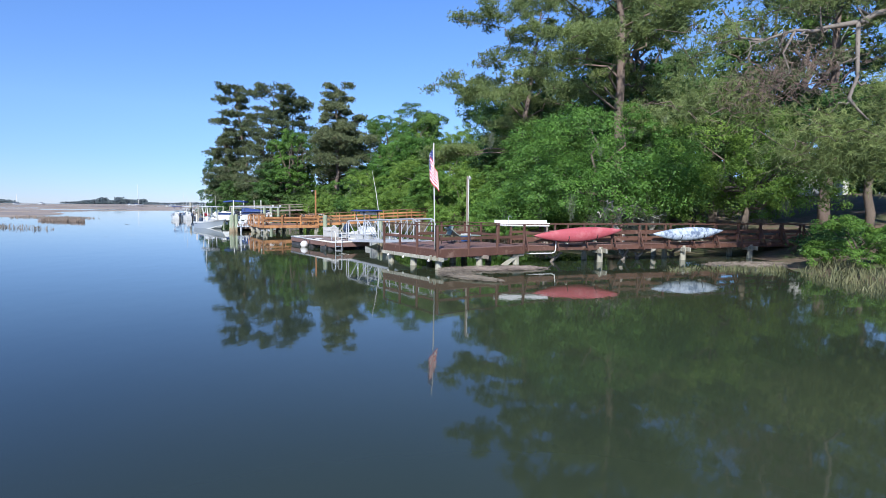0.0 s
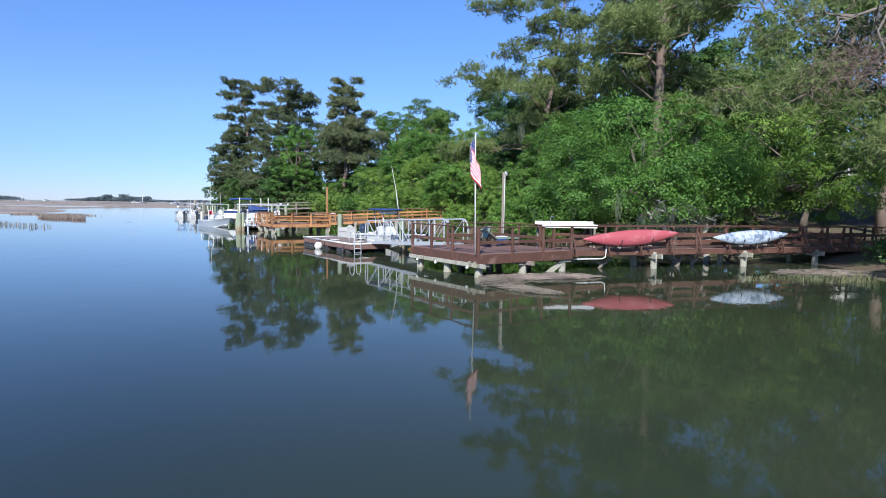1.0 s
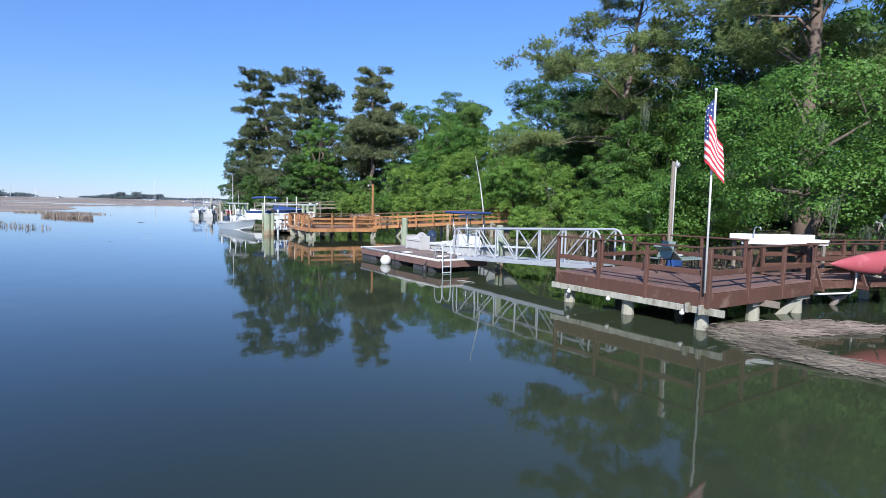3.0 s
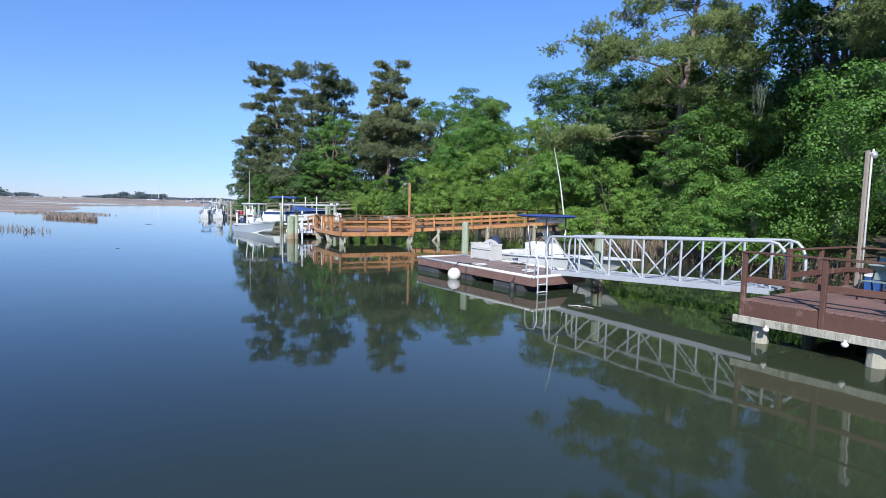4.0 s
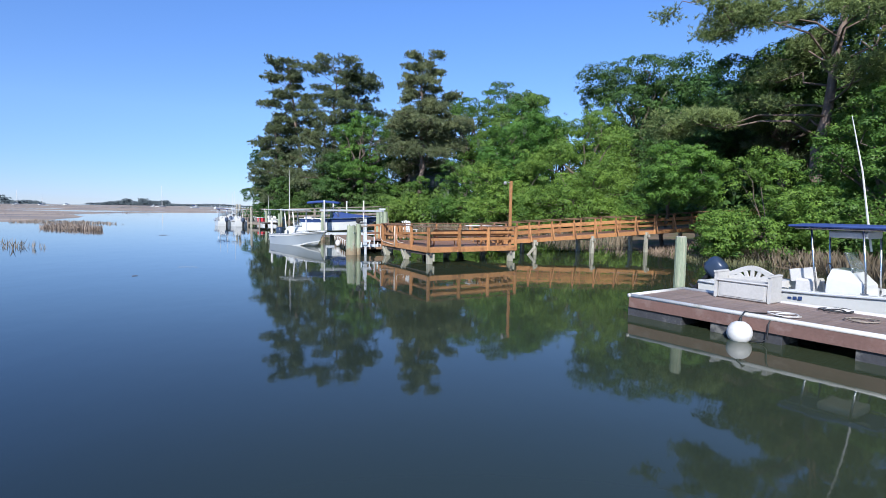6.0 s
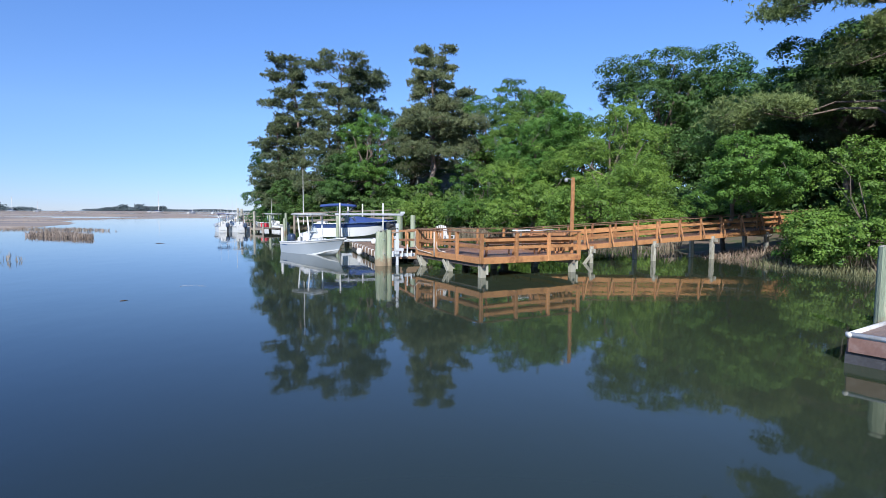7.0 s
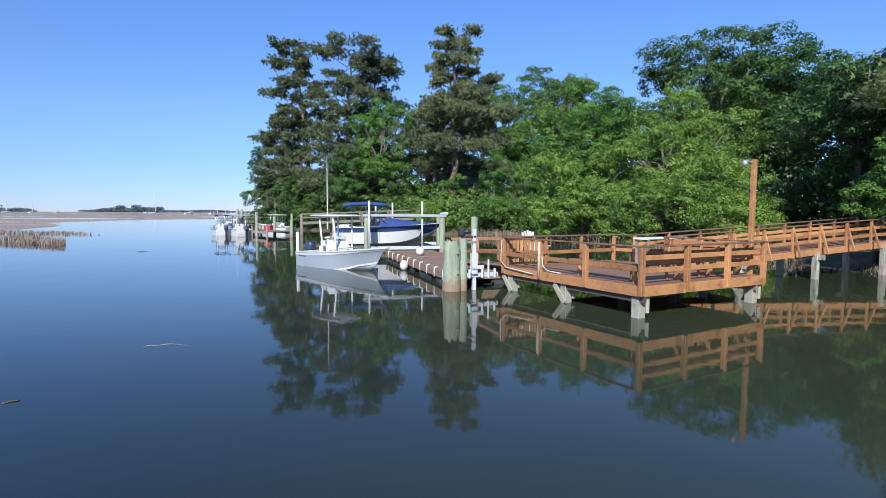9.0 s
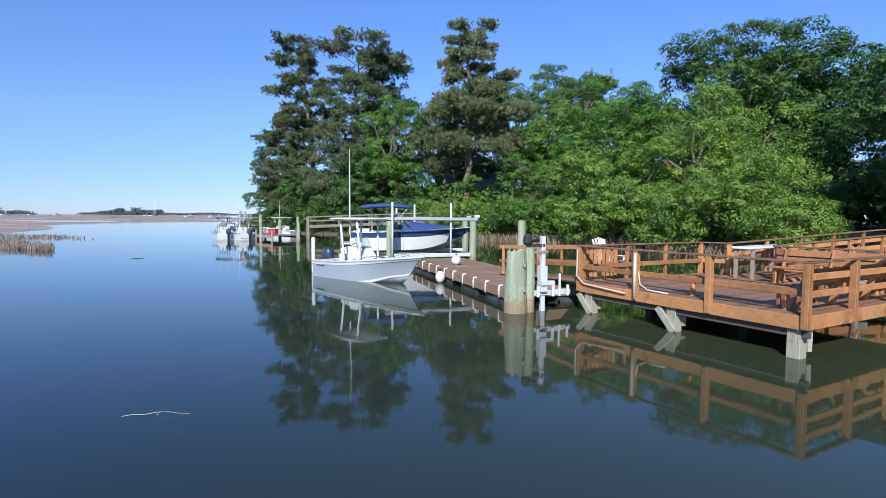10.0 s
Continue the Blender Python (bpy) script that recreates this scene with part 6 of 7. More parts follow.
def boat_shell(t, m, secs, side_mat, bottom_mat, deck_drop, boot=None):
    """Bottom, topsides, rub rail and inner liner as parts."""
    n = len(secs)
    both = lambda p: ((p[0], p[1], p[2]), (p[0], -p[1], p[2]))
    bot = []
    for s in secs:
        a, b = both(s[1])
        bot.append([a, s[0], b])
    v = [Vector(p) for r in bot for p in r]
    f = []
    for i in range(n - 1):
        for k in (0, 1):
            f.append([i * 3 + k, i * 3 + k + 1, (i + 1) * 3 + k + 1, (i + 1) * 3 + k])
    f.append([0, 1, 2])
    part("hull_bottom", moved((v, f), m), bottom_mat, t, smooth=True)
    geos = []
    for sgn in (1, -1):
        v = [Vector((p[0], p[1] * sgn, p[2])) for s in secs for p in s[1:]]
        f = []
        for i in range(n - 1):
            for k in (0, 1):
                f.append([i * 3 + k, (i + 1) * 3 + k, (i + 1) * 3 + k + 1, i * 3 + k + 1][:: sgn])
        geos.append(moved((v, f), m))
    s = secs[0]
    geos.append(moved(([Vector((p[0], p[1] * q, p[2])) for q in (1, -1) for p in s[1:]], [[0, 1, 2, 5, 4, 3]]), m))
    part("side_hull", geos, side_mat, t, smooth=True)
    def inner(q, z):
        """Half-breadth just inside the side of section q at height z."""
        (_, y1, z1), (_, y2, z2), (_, y3, z3) = q[1], q[2], q[3]
        if z >= z2:
            y = y2 + (y3 - y2) * (z - z2) / max(z3 - z2, 1e-6)
        else:
            y = y1 + (y2 - y1) * max(0, z - z1) / max(z2 - z1, 1e-6)
        return max(0.0, min(y - 0.06, y3 - 0.16))

    def inner_x(q, z):
        """Length just inside the raked side of section q at height z."""
        (x1, _, z1), (x2, _, z2), (x3, _, z3) = q[1], q[2], q[3]
        if z >= z2:
            return x2 + (x3 - x2) * (z - z2) / max(z3 - z2, 1e-6) - 0.06
        return x1 + (x2 - x1) * max(0, z - z1) / max(z2 - z1, 1e-6) - 0.06

    # gunwale band, inner wall and sole
    geos = []
    for sgn in (1, -1):
        v, f = [], []
        for s in secs:
            x, y, z = s[3]
            inn = max(0.0, y - 0.16)
            v += [Vector((x, y * sgn, z)), Vector((x, y * sgn, z + 0.04)), Vector((x - 0.05 * (y < 0.3), inn * sgn, z + 0.05)), Vector((inner_x(s, max(z - deck_drop, 0.12)) - 0.35 * (y < 0.5), inner(s, max(z - deck_drop, 0.12)) * sgn, max(z - deck_drop, 0.12)))]
        for i in range(n - 1):
            for k in range(3):
                f.append([i * 4 + k, (i + 1) * 4 + k, (i + 1) * 4 + k + 1, i * 4 + k + 1])
        geos.append(moved((v, f), m))
    v, f = [], []
    for s in secs:
        x, y, z = s[3]
        zz = max(z - deck_drop, 0.12)
        inn = inner(s, zz)
        ix = inner_x(s, zz) - 0.35 * (y < 0.5)
        v += [Vector((ix, inn, zz)), Vector((ix, -inn, zz))]
    f = [[i * 2, i * 2 + 1, i * 2 + 3, i * 2 + 2] for i in range(n - 1)]
    geos.append(moved((v, f), m))
    geos.append(moved(beam((0.05, -secs[0][3][1] + 0.1, secs[0][3][2] - 0.12), (0.05, secs[0][3][1] - 0.1, secs[0][3][2] - 0.12), 0.12, 0.3), m))
    part("inner_liner", geos, WHITE, t)
    for sgn in (1, -1):
        part("rub_rail", moved(tube([(s[3][0], s[3][1] * sgn * 1.01, s[3][2]) for s in secs], 0.025, 6), m), BLACK if boot is None else boot, t, smooth=True)


def outboard(t, m, x, z, y=0.0, mat=None, tilt=0.0):
    m = m @ Matrix.Translation((x, 0, z)) @ Matrix.Rotation(math.radians(tilt), 4, 'Y') @ Matrix.Translation((-x, 0, -z))
    e = mat or ENGINE
    o = part("outboard_motor", [moved(loft([[(x - 0.30 + dx * 0.30 * k, y + dy * 0.22 * k, z + h) for dx, dy in ((1, 0.6), (1, -0.6), (0.5, -1), (-0.5, -1), (-1, -0.5), (-1, 0.5), (-0.5, 1), (0.5, 1))] for h, k in ((0.0, 0.75), (0.05, 0.95), (0.12, 1.0), (0.34, 0.96), (0.47, 0.86), (0.53, 0.62))]), m)], e, t, "dark outboard motor", smooth=True)
    part("motor_leg", [moved(beam((x - 0.28, y, z - 0.75), (x - 0.28, y, z + 0.02), 0.13, 0.22, 0.03), m), moved(beam((x - 0.5, y, z - 0.72), (x - 0.1, y, z - 0.72), 0.16, 0.03), m)], BLACK, t)


def console_boat(name, m, L, B, side, label, ttop_mat, frame_mat, antenna, hull=(0.62, 0.42, 0.34, 0.35), lean=(0.0, 0.0), bow=0.30, boot=None, motors=1, console=0.44, top=1.92, leg=0.026, tilt=0.0):
    """Open fishing boat: console, windscreen, seat, hard top on legs, aerial and outboard."""
    loc = m.translation
    t = thing(name, loc, label, "boat", "moored boats")
    secs = hull_sections(L, B, *hull, bow=bow)
    boat_shell(t, m, secs, side, WHITE, 0.42, boot)
    cx = L * console
    z = hull[0] - 0.36
    part("console", [moved(loft([[(cx - 0.45, -0.42, z), (cx + 0.45, -0.42, z), (cx + 0.45, 0.42, z), (cx - 0.45, 0.42, z)], [(cx - 0.42, -0.40, z + 0.75), (cx + 0.38, -0.40, z + 0.65), (cx + 0.38, 0.40, z + 0.65), (cx - 0.42, 0.40, z + 0.75)], [(cx - 0.34, -0.36, z + 1.0), (cx + 0.05, -0.36, z + 0.98), (cx + 0.05, 0.36, z + 0.98), (cx - 0.34, 0.36, z + 1.0)]]), m)], WHITE, t)
    part("windscreen", moved(loft([[(cx + 0.10, -0.36, z + 0.95), (cx + 0.13, -0.36, z + 0.95), (cx + 0.13, 0.36, z + 0.95), (cx + 0.10, 0.36, z + 0.95)], [(cx - 0.12, -0.32, z + 1.42), (cx - 0.09, -0.32, z + 1.42), (cx - 0.09, 0.32, z + 1.42), (cx - 0.12, 0.32, z + 1.42)]]), m), GLASS, t, "tinted windscreen")
    part("console_seat", moved(beam((cx + 0.5, 0, z + 0.2), (cx + 0.9, 0, z + 0.2), 0.62, 0.4, 0.05), m), WHITE_PLASTIC, t)
    part("helm_seat", [moved(beam((cx - 1.15, 0, z + 0.42), (cx - 0.75, 0, z + 0.42), 0.66, 0.5, 0.05), m), moved(beam((cx - 1.10, 0, z + 0.60), (cx - 1.16, 0, z + 0.92), 0.62, 0.12, 0.03), m)], WHITE_PLASTIC, t)
    part("steering_wheel", moved(tube([(cx - 0.52 - 0.03 * math.sin(a), 0.18 * math.cos(a), z + 0.92 + 0.18 * math.sin(a)) for a in [k * math.pi / 6 for k in range(13)]], 0.018, 6), m), BLACK, t)
    zt = z + top
    for sx in (cx - 0.75, cx + 0.35):
        for sy in (-0.46, 0.46):
            part("top_leg", moved(tube([(sx + (0.1 if sx > cx else 0.2), sy, z + 0.02), (sx + 0.05, sy * 1.02, z + 1.0), (sx - 0.03, sy * 1.18, zt)], leg, 7), m), frame_mat, t, smooth=True)
    for sy in (-0.55, 0.55):
        part("top_rail", moved(tube([(cx - 1.15, sy, zt - 0.03), (cx + 0.75, sy, zt - 0.03)], 0.022, 6), m), frame_mat, t)
    part("hard_top", moved(loft([[(cx + dx * k1, dy * k2, zt + h) for dx, dy in ((-1.25, -0.75), (-0.2, -0.88), (0.9, -0.6), (0.98, 0), (0.9, 0.6), (-0.2, 0.88), (-1.25, 0.75), (-1.3, 0))] for h, k1, k2 in ((0.0, 0.97, 0.97), (0.03, 1.0, 1.0), (0.06, 0.98, 0.98), (0.09, 0.8, 0.8))]), m), ttop_mat, t)
    part("aerial", moved(tube([(cx + antenna[0], antenna[1], zt - 0.6), (cx + antenna[0] + lean[0] * 0.5, antenna[1] + lean[1] * 0.5, zt + antenna[2] * 0.5), (cx + antenna[0] + lean[0], antenna[1] + lean[1], zt + antenna[2])], [0.03, 0.022, 0.010], 6), m), PVC, t, "tall white whip aerial")
    for k in range(motors):
        outboard(t, m, -0.05, hull[0] - 0.05, (k - (motors - 1) / 2) * 0.6, tilt=tilt)
    part("bow_cushion", moved(beam((L * 0.64, 0, hull[0] - 0.16), (L * 0.78, 0, hull[0] - 0.10), 0.62, 0.12, 0.04), m), WHITE_PLASTIC, t)
    for sy in (-1, 1):
        part("bow_rail", moved(tube([(s[3][0] - 0.1, (s[3][1] - 0.08) * sy, s[3][2] + (0.06 if i in (0, 4) else 0.14)) for i, s in enumerate(secs[11:16])], 0.014, 5), m), STEEL, t, smooth=True)
    for k in (2, 6, 10, 13):
        for sy in (-1, 1):
            s = secs[k]
            part("cleat", moved(beam((s[3][0] - 0.08, (s[3][1] - 0.08) * sy, s[3][2] + 0.07), (s[3][0] + 0.08, (s[3][1] - 0.08) * sy, s[3][2] + 0.07), 0.03, 0.03), m), STEEL, t)
    return t


# grey fishing boat at the float
b1m = pose(-17.95, 60.2, 0, 0, 0, -48)
boat1 = console_boat("fishing_boat", b1m, 4.75, 2.25, GREY_HULL, "pale grey centre console fishing boat moored at the float", WHITE, WHITE, (-0.25, -0.45, 2.85), hull=(0.66, 0.40, 0.32, 0.95), bow=0.04, boot=ALU, top=2.10, leg=0.045)
part("boat_marking", moved(beam((0.35, -1.065, 0.50), (0.95, -1.085, 0.50), 0.008, 0.045, 0.001), b1m), NAVY_HULL, boat1, "dark lettering bar")
bands = {"gunwale_cap": (2, 3, 0.50, 1.0), "boot_band": (1, 2, 0.0, 0.16)}
for nm, (i0, i1, f0, f1) in bands.items():
    geos = []
    for sgn in (1, -1):
        v, f = [], []
        for r in hull_sections(4.75, 2.25, 0.66, 0.40, 0.32, 0.95, bow=0.04):
            p, q = (Vector((c[0] + 0.012, (c[1] + 0.014) * sgn, c[2])) for c in (r[i0], r[i1]))
            v += [p.lerp(q, f0), p.lerp(q, f1)]
        f = [[i * 2, i * 2 + 2, i * 2 + 3, i * 2 + 1] for i in range(18)]
        geos.append(moved((v, f), b1m))
    part(nm, geos, WHITE, boat1, "white band along the grey hull", smooth=True)
place("mooring_line", tube([(-14.35, 56.35, 1.02), (-13.9, 56.9, 0.80), (-13.3, 57.4, 0.62), (-12.7, 57.7, 0.56), (-12.3, 57.6, 0.545)], 0.014, 5), GREY_WOOD, "slack mooring line from the grey boat's bow to the float", "rope", smooth=True)
mp = thing("mooring_pole", (-19.4, 60.0, 0), "slim white plastic mooring pole in the water", "pole")
part("pole", tube([(-18.95, 61.3, -1.2), (-18.95, 61.3, 1.52)], 0.085, 10), PVC, mp, smooth=True)
part("cap", ball((-18.95, 61.3, 1.52), 0.085, 0.085, 0.06, 10, 6), PVC, mp, smooth=True)

# skiff behind the first float
skm = pose(0.48, 35.15, 0, 0, 0, -61)
skiff = console_boat("skiff", skm, 6.9, 2.3, WHITE, "white centre console skiff with a navy top moored behind the float", NAVY_CANVAS, STEEL, (0.05, 0.85, 2.85), hull=(0.68, 0.30, 0.26, 0.9), lean=(-0.5, -0.35), console=0.495, top=2.02, bow=0.42, boot=ALU, tilt=42.0)
part("top_box", moved(beam((3.0, 0, 2.18), (3.8, 0, 2.18), 0.9, 0.16, 0.03), skm), WHITE_PLASTIC, skiff, "white box under the navy top")
part("cooler", moved(beam((1.45, 0, 0.62), (1.95, 0, 0.62), 0.8, 0.5, 0.06), skm), WHITE_PLASTIC, skiff, "white cooler seat")
# dark maker's mark on the side, as plain bars
for i in range(7):
    if i != 3:
        part("boat_marking", moved(beam((1.95 + 0.12 * i, -1.102 - 0.002 * i, 0.58), (2.04 + 0.12 * i, -1.102 - 0.002 * i, 0.58), 0.012, 0.10, 0.002), skm), NAVY_HULL, skiff, "small dark bar")

# bow rider on the lift
bl = thing("boat_lift", (-13.4, 66.3, 0), "aluminium boat lift on green timber piles", "boat lift")
LP = [Vector((-15.5, 63.9, 0)), Vector((-11.1, 64.9, 0)), Vector((-15.3, 68.0, 0)), Vector((-11.0, 69.0, 0))]
for p in LP:
    part("pile", tube([(p.x, p.y, -1.4), (p.x, p.y, 2.3)], [0.20, 0.18], 12), GREEN_PILE, bl, "green treated timber pile")
for a, b in ((LP[0], LP[1]), (LP[2], LP[3])):
    d = (b - a).normalized()
    part("top_beam", beam(a - d * 0.25 + Vector((0, 0, 2.42)), b + d * 0.25 + Vector((0, 0, 2.40)), 0.14, 0.15, 0.02), ALU, bl)
    part("motor_box", beam(b + d * 0.1 + Vector((0, 0, 2.55)), b + d * 0.36 + Vector((0, 0, 2.55)), 0.16, 0.16, 0.03), ALU_PAINT, bl)
    part("cradle_beam", beam(a + d * 0.15 + Vector((0, 0, 0.52)), b - d * 0.15 + Vector((0, 0, 0.52)), 0.12, 0.2, 0.02), ALU_PAINT, bl)
    for c in (a + d * 0.35, b - d * 0.35):
        part("cable", tube([c + Vector((0, 0, 0.55)), c + Vector((0, 0, 2.4))], 0.012, 5), STEEL, bl)
for a, b in ((LP[0], LP[2]), (LP[1], LP[3])):
    part("drive_shaft", tube([a + Vector((0, 0, 2.6)), b + Vector((0, 0, 2.6))], 0.03, 6), STEEL, bl)
for i, p in enumerate(LP):
    o = Vector(((0.12, -1.2, 0.12, -3.1)[i], -0.12, 0))
    part("guide_pole", tube([p + o + Vector((0, 0, 0.3)), p + o + Vector((0, 0, 3.25))], 0.055, 8), PVC, bl, "white plastic guide pole", smooth=True)
b2m = pose(-17.6, 66.1, 0.95, 0, 0, 1)
boat2 = thing("bow_rider", (-14, 66.4, 0.95), "navy and white bow rider boat with blue canopy on a lift", "boat", "moored boats")
secs = hull_sections(6.2, 2.4, 0.72, 0.26, 0.40, 0.55)
boat_shell(boat2, b2m, secs, NAVY_HULL, WHITE, 0.5, STEEL)
geos = []
for sgn in (1, -1):
    v, f = [], []
    for s in secs[:16]:
        k = 1 - s[1][0] / 6.4
        lo = Vector((s[1][0], (s[1][1] + 0.012) * sgn, s[1][2]))
        hi = Vector((s[2][0], (s[2][1] + 0.012) * sgn, s[2][2]))
        v += [lo, lo.lerp(hi, 0.94 + 0.04 * k)]
    f = [[i * 2, i * 2 + 2, i * 2 + 3, i * 2 + 1] for i in range(15)]
    geos.append(moved((v, f), b2m))
part("hull_flash", geos, WHITE, boat2, "white lower band", smooth=True)
part("boat_cover", moved(loft([[(x, y * w, z + h * (1 - abs(y)) ** 0.6) for y in (-1, -0.6, -0.2, 0.2, 0.6, 1)] for x, w, z, h in ((2.7, 1.08, 0.76, 0.55), (3.3, 1.08, 0.78, 0.62), (3.9, 1.02, 0.80, 0.48), (5.0, 0.72, 0.86, 0.28), (6.1, 0.25, 0.93, 0.08), (6.6, 0.04, 0.97, 0.01))], False), b2m), NAVY_CANVAS, boat2, "taut blue bow cover")
part("windscreen", moved(loft([[(3.35, -1.0, 0.78), (3.6, -0.6, 0.80), (3.65, 0.6, 0.80), (3.35, 1.0, 0.78)], [(2.85, -0.92, 1.28), (3.05, -0.5, 1.32), (3.05, 0.5, 1.32), (2.85, 0.92, 1.28)]], False), b2m), GLASS, boat2, "raked windscreen")
part("canopy", moved(loft([[(x, y * 1.05, 2.12 + 0.10 * math.sin(math.pi * (x - 0.6) / 2.6) + 0.08 * (1 - y * y)) for y in (-1, -0.7, -0.3, 0.3, 0.7, 1)] + [(x, y * 1.05, 1.98 + 0.10 * math.sin(math.pi * (x - 0.6) / 2.6) + 0.08 * (1 - y * y)) for y in (1, 0.7, 0.3, -0.3, -0.7, -1)] for x in (0.6, 1.1, 1.9, 2.7, 3.2)]), b2m), NAVY_CANVAS, boat2, "blue canvas canopy", smooth=True)
for sy in (-1.0, 1.0):
    for x0, x1 in ((1.9, 0.75), (1.9, 1.9), (1.9, 3.1)):
        part("canopy_pole", moved(tube([(x0, sy, 0.85), (x1, sy * 1.03, 2.1)], 0.016, 6), b2m), STEEL, boat2)
part("stern_seat", moved(beam((0.35, 0, 0.75), (0.95, 0, 0.75), 1.9, 0.3, 0.06), b2m), WHITE_PLASTIC, boat2)
part("swim_platform", moved(beam((-0.5, 0, 0.12), (0.05, 0, 0.12), 1.9, 0.08, 0.02), b2m), WHITE, boat2)

# ---- docks and boats further along the creek ----
def small_dock(name, p, q, w, z, label, rails=True):
    """A plain grey dock of boards, stringers and piles."""
    t = thing(name, p, label, "dock", "far docks")
    p, q = Vector(p), Vector(q)
    d = (q - p).normalized()
    s = Vector((-d.y, d.x, 0)).normalized()
    upz = Vector((0, 0, z))
    part("deck", [beam(p.lerp(q, (i + 0.05) / 24) + upz, p.lerp(q, (i + 0.95) / 24) + upz, w, 0.06) for i in range(24)], GREY_WOOD, t)
    n = max(2, int((q - p).length / 3))
    for i in range(n + 1):
        for k in (-1, 1):
            c = p.lerp(q, i / n) + s * (w / 2 * k)
            part("pile", tube([(c.x, c.y, -1.3), (c.x, c.y, c.z + z + (0.95 if rails else 0.55))], 0.11, 8), GREY_WOOD, t)
    for k in (-1, 1):
        o = s * (w / 2 * k)
        part("fascia", beam(p + o + upz - Vector((0, 0, 0.14)), q + o + upz - Vector((0, 0, 0.14)), 0.06, 0.24), GREY_WOOD, t)
        if rails:
            for h in (0.5, 0.95):
                part("rail", beam(p + o + upz + Vector((0, 0, h)), q + o + upz + Vector((0, 0, h)), 0.06, 0.12), GREY_WOOD, t)
    return t


small_dock("far_dock", (-26.2, 90.5, 0), (-33.0, 99.5, 0), 2.6, 0.55, "grey weathered floating dock further along the creek", False)
small_dock("far_boardwalk", (-25.0, 97.0, 0.5), (-8.0, 101.5, 1.2), 1.5, 0.9, "grey weathered boardwalk to the far dock")
small_dock("far_dock", (-36.5, 118.0, 0), (-46.0, 138.0, 0), 2.4, 0.6, "grey weathered dock at the wooded point", False)
small_dock("far_boardwalk", (-38.0, 121.0, 0.2), (-24.0, 118.0, 0.8), 1.4, 0.9, "grey weathered boardwalk at the wooded point")
console_boat("fishing_boat", pose(-32.6, 93.6, 0, 0, 0, 118), 5.6, 2.2, WHITE, "white fishing boat at the far dock seen from astern", NAVY_CANVAS, STEEL, (-0.3, 0.4, 1.6), motors=1)
console_boat("fishing_boat", pose(-30.2, 92.6, 0, 0, 0, 122), 5.2, 2.1, WHITE, "white open boat at the far dock", WHITE, WHITE, (-0.3, 0.4, 2.6))
console_boat("fishing_boat", pose(-36.5, 108.0, 0, 0, 0, 110), 6.0, 2.3, WHITE, "white fishing boat with a white hard top", WHITE, STEEL, (-0.3, 0.4, 2.9))
console_boat("fishing_boat", pose(-27.5, 103.0, 0, 0, 0, 150), 5.4, 2.2, WHITE, "white open boat with a pale hard top", WHITE, STEEL, (-0.3, 0.4, 2.2))
console_boat("fishing_boat", pose(-44.0, 134.0, 0, 0, 0, 100), 6.0, 2.3, WHITE, "white boat moored off the wooded point", WHITE, STEEL, (-0.3, 0.4, 3.4))
for x, y, h in ((-28.8, 91.8, 2.6), (-31.5, 96.0, 2.9), (-27.2, 93.0, 2.1), (-34.0, 103.0, 3.0), (-24.5, 88.5, 1.8), (-26.0, 96.5, 2.4)):
    t = thing("mooring_pile", (x, y, 0), "weathered timber pile beside the far dock", "pile", "far piles")
    part("shaft", tube([(x, y, -1.2), (x, y, h)], [0.17, 0.15], 10), PILE if h > 2.5 else GREEN_PILE, t)
red = thing("red_cooler", (-28.0, 94.0, 0.6), "red deck box on the far dock", "box")
part("body", beam((-28.5, 94.2, 0.85), (-27.7, 93.8, 0.85), 0.5, 0.5, 0.04), RED_CLOTH, red)
part("lid", beam((-28.52, 94.2, 1.13), (-27.68, 93.8, 1.13), 0.54, 0.06, 0.02), WHITE_PLASTIC, red)


def sailboat(x, y, mast, L, label, turn=80):
    t = thing("sailing_boat", (x, y, 0), label, "sailing boat", "far sailing boats")
    m = pose(x, y, 0, 0, 0, turn)
    s = hull_sections(L, L * 0.28, 0.9, 0.4, 0.5, 0.9)
    boat_shell(t, m, s, WHITE, WHITE, 0.1)
    part("cabin", moved(beam((L * 0.35, 0, 1.2), (L * 0.7, 0, 1.25), L * 0.16, 0.7, 0.15), m), WHITE, t)
    part("mast", moved(tube([(L * 0.55, 0, 0.9), (L * 0.55, 0, mast)], [0.42, 0.26], 6), m), PVC, t)
    part("boom", moved(tube([(L * 0.1, 0, 2.4), (L * 0.55, 0, 2.4)], 0.28, 6), m), NAVY_CANVAS, t)


sailboat(-358, 815, 30, 22, "white sailing boat moored far off in the sound")
sailboat(-372, 830, 3.0, 14, "low white boat beside the moored sailing boat", 95)
sailboat(-610, 900, 22, 14, "white sailing boat far off by the wooded island")
sailboat(-575, 905, 16, 12, "white sailing boat far off by the wooded island")
sailboat(-552, 930, 3.0, 13, "low white boat far off in the sound", 85)
sailboat(-214, 560, 3.5, 9, "low white boat far off past the marsh", 60)
sailboat(-195, 570, 3.0, 8, "low white boat far off past the marsh", 95)

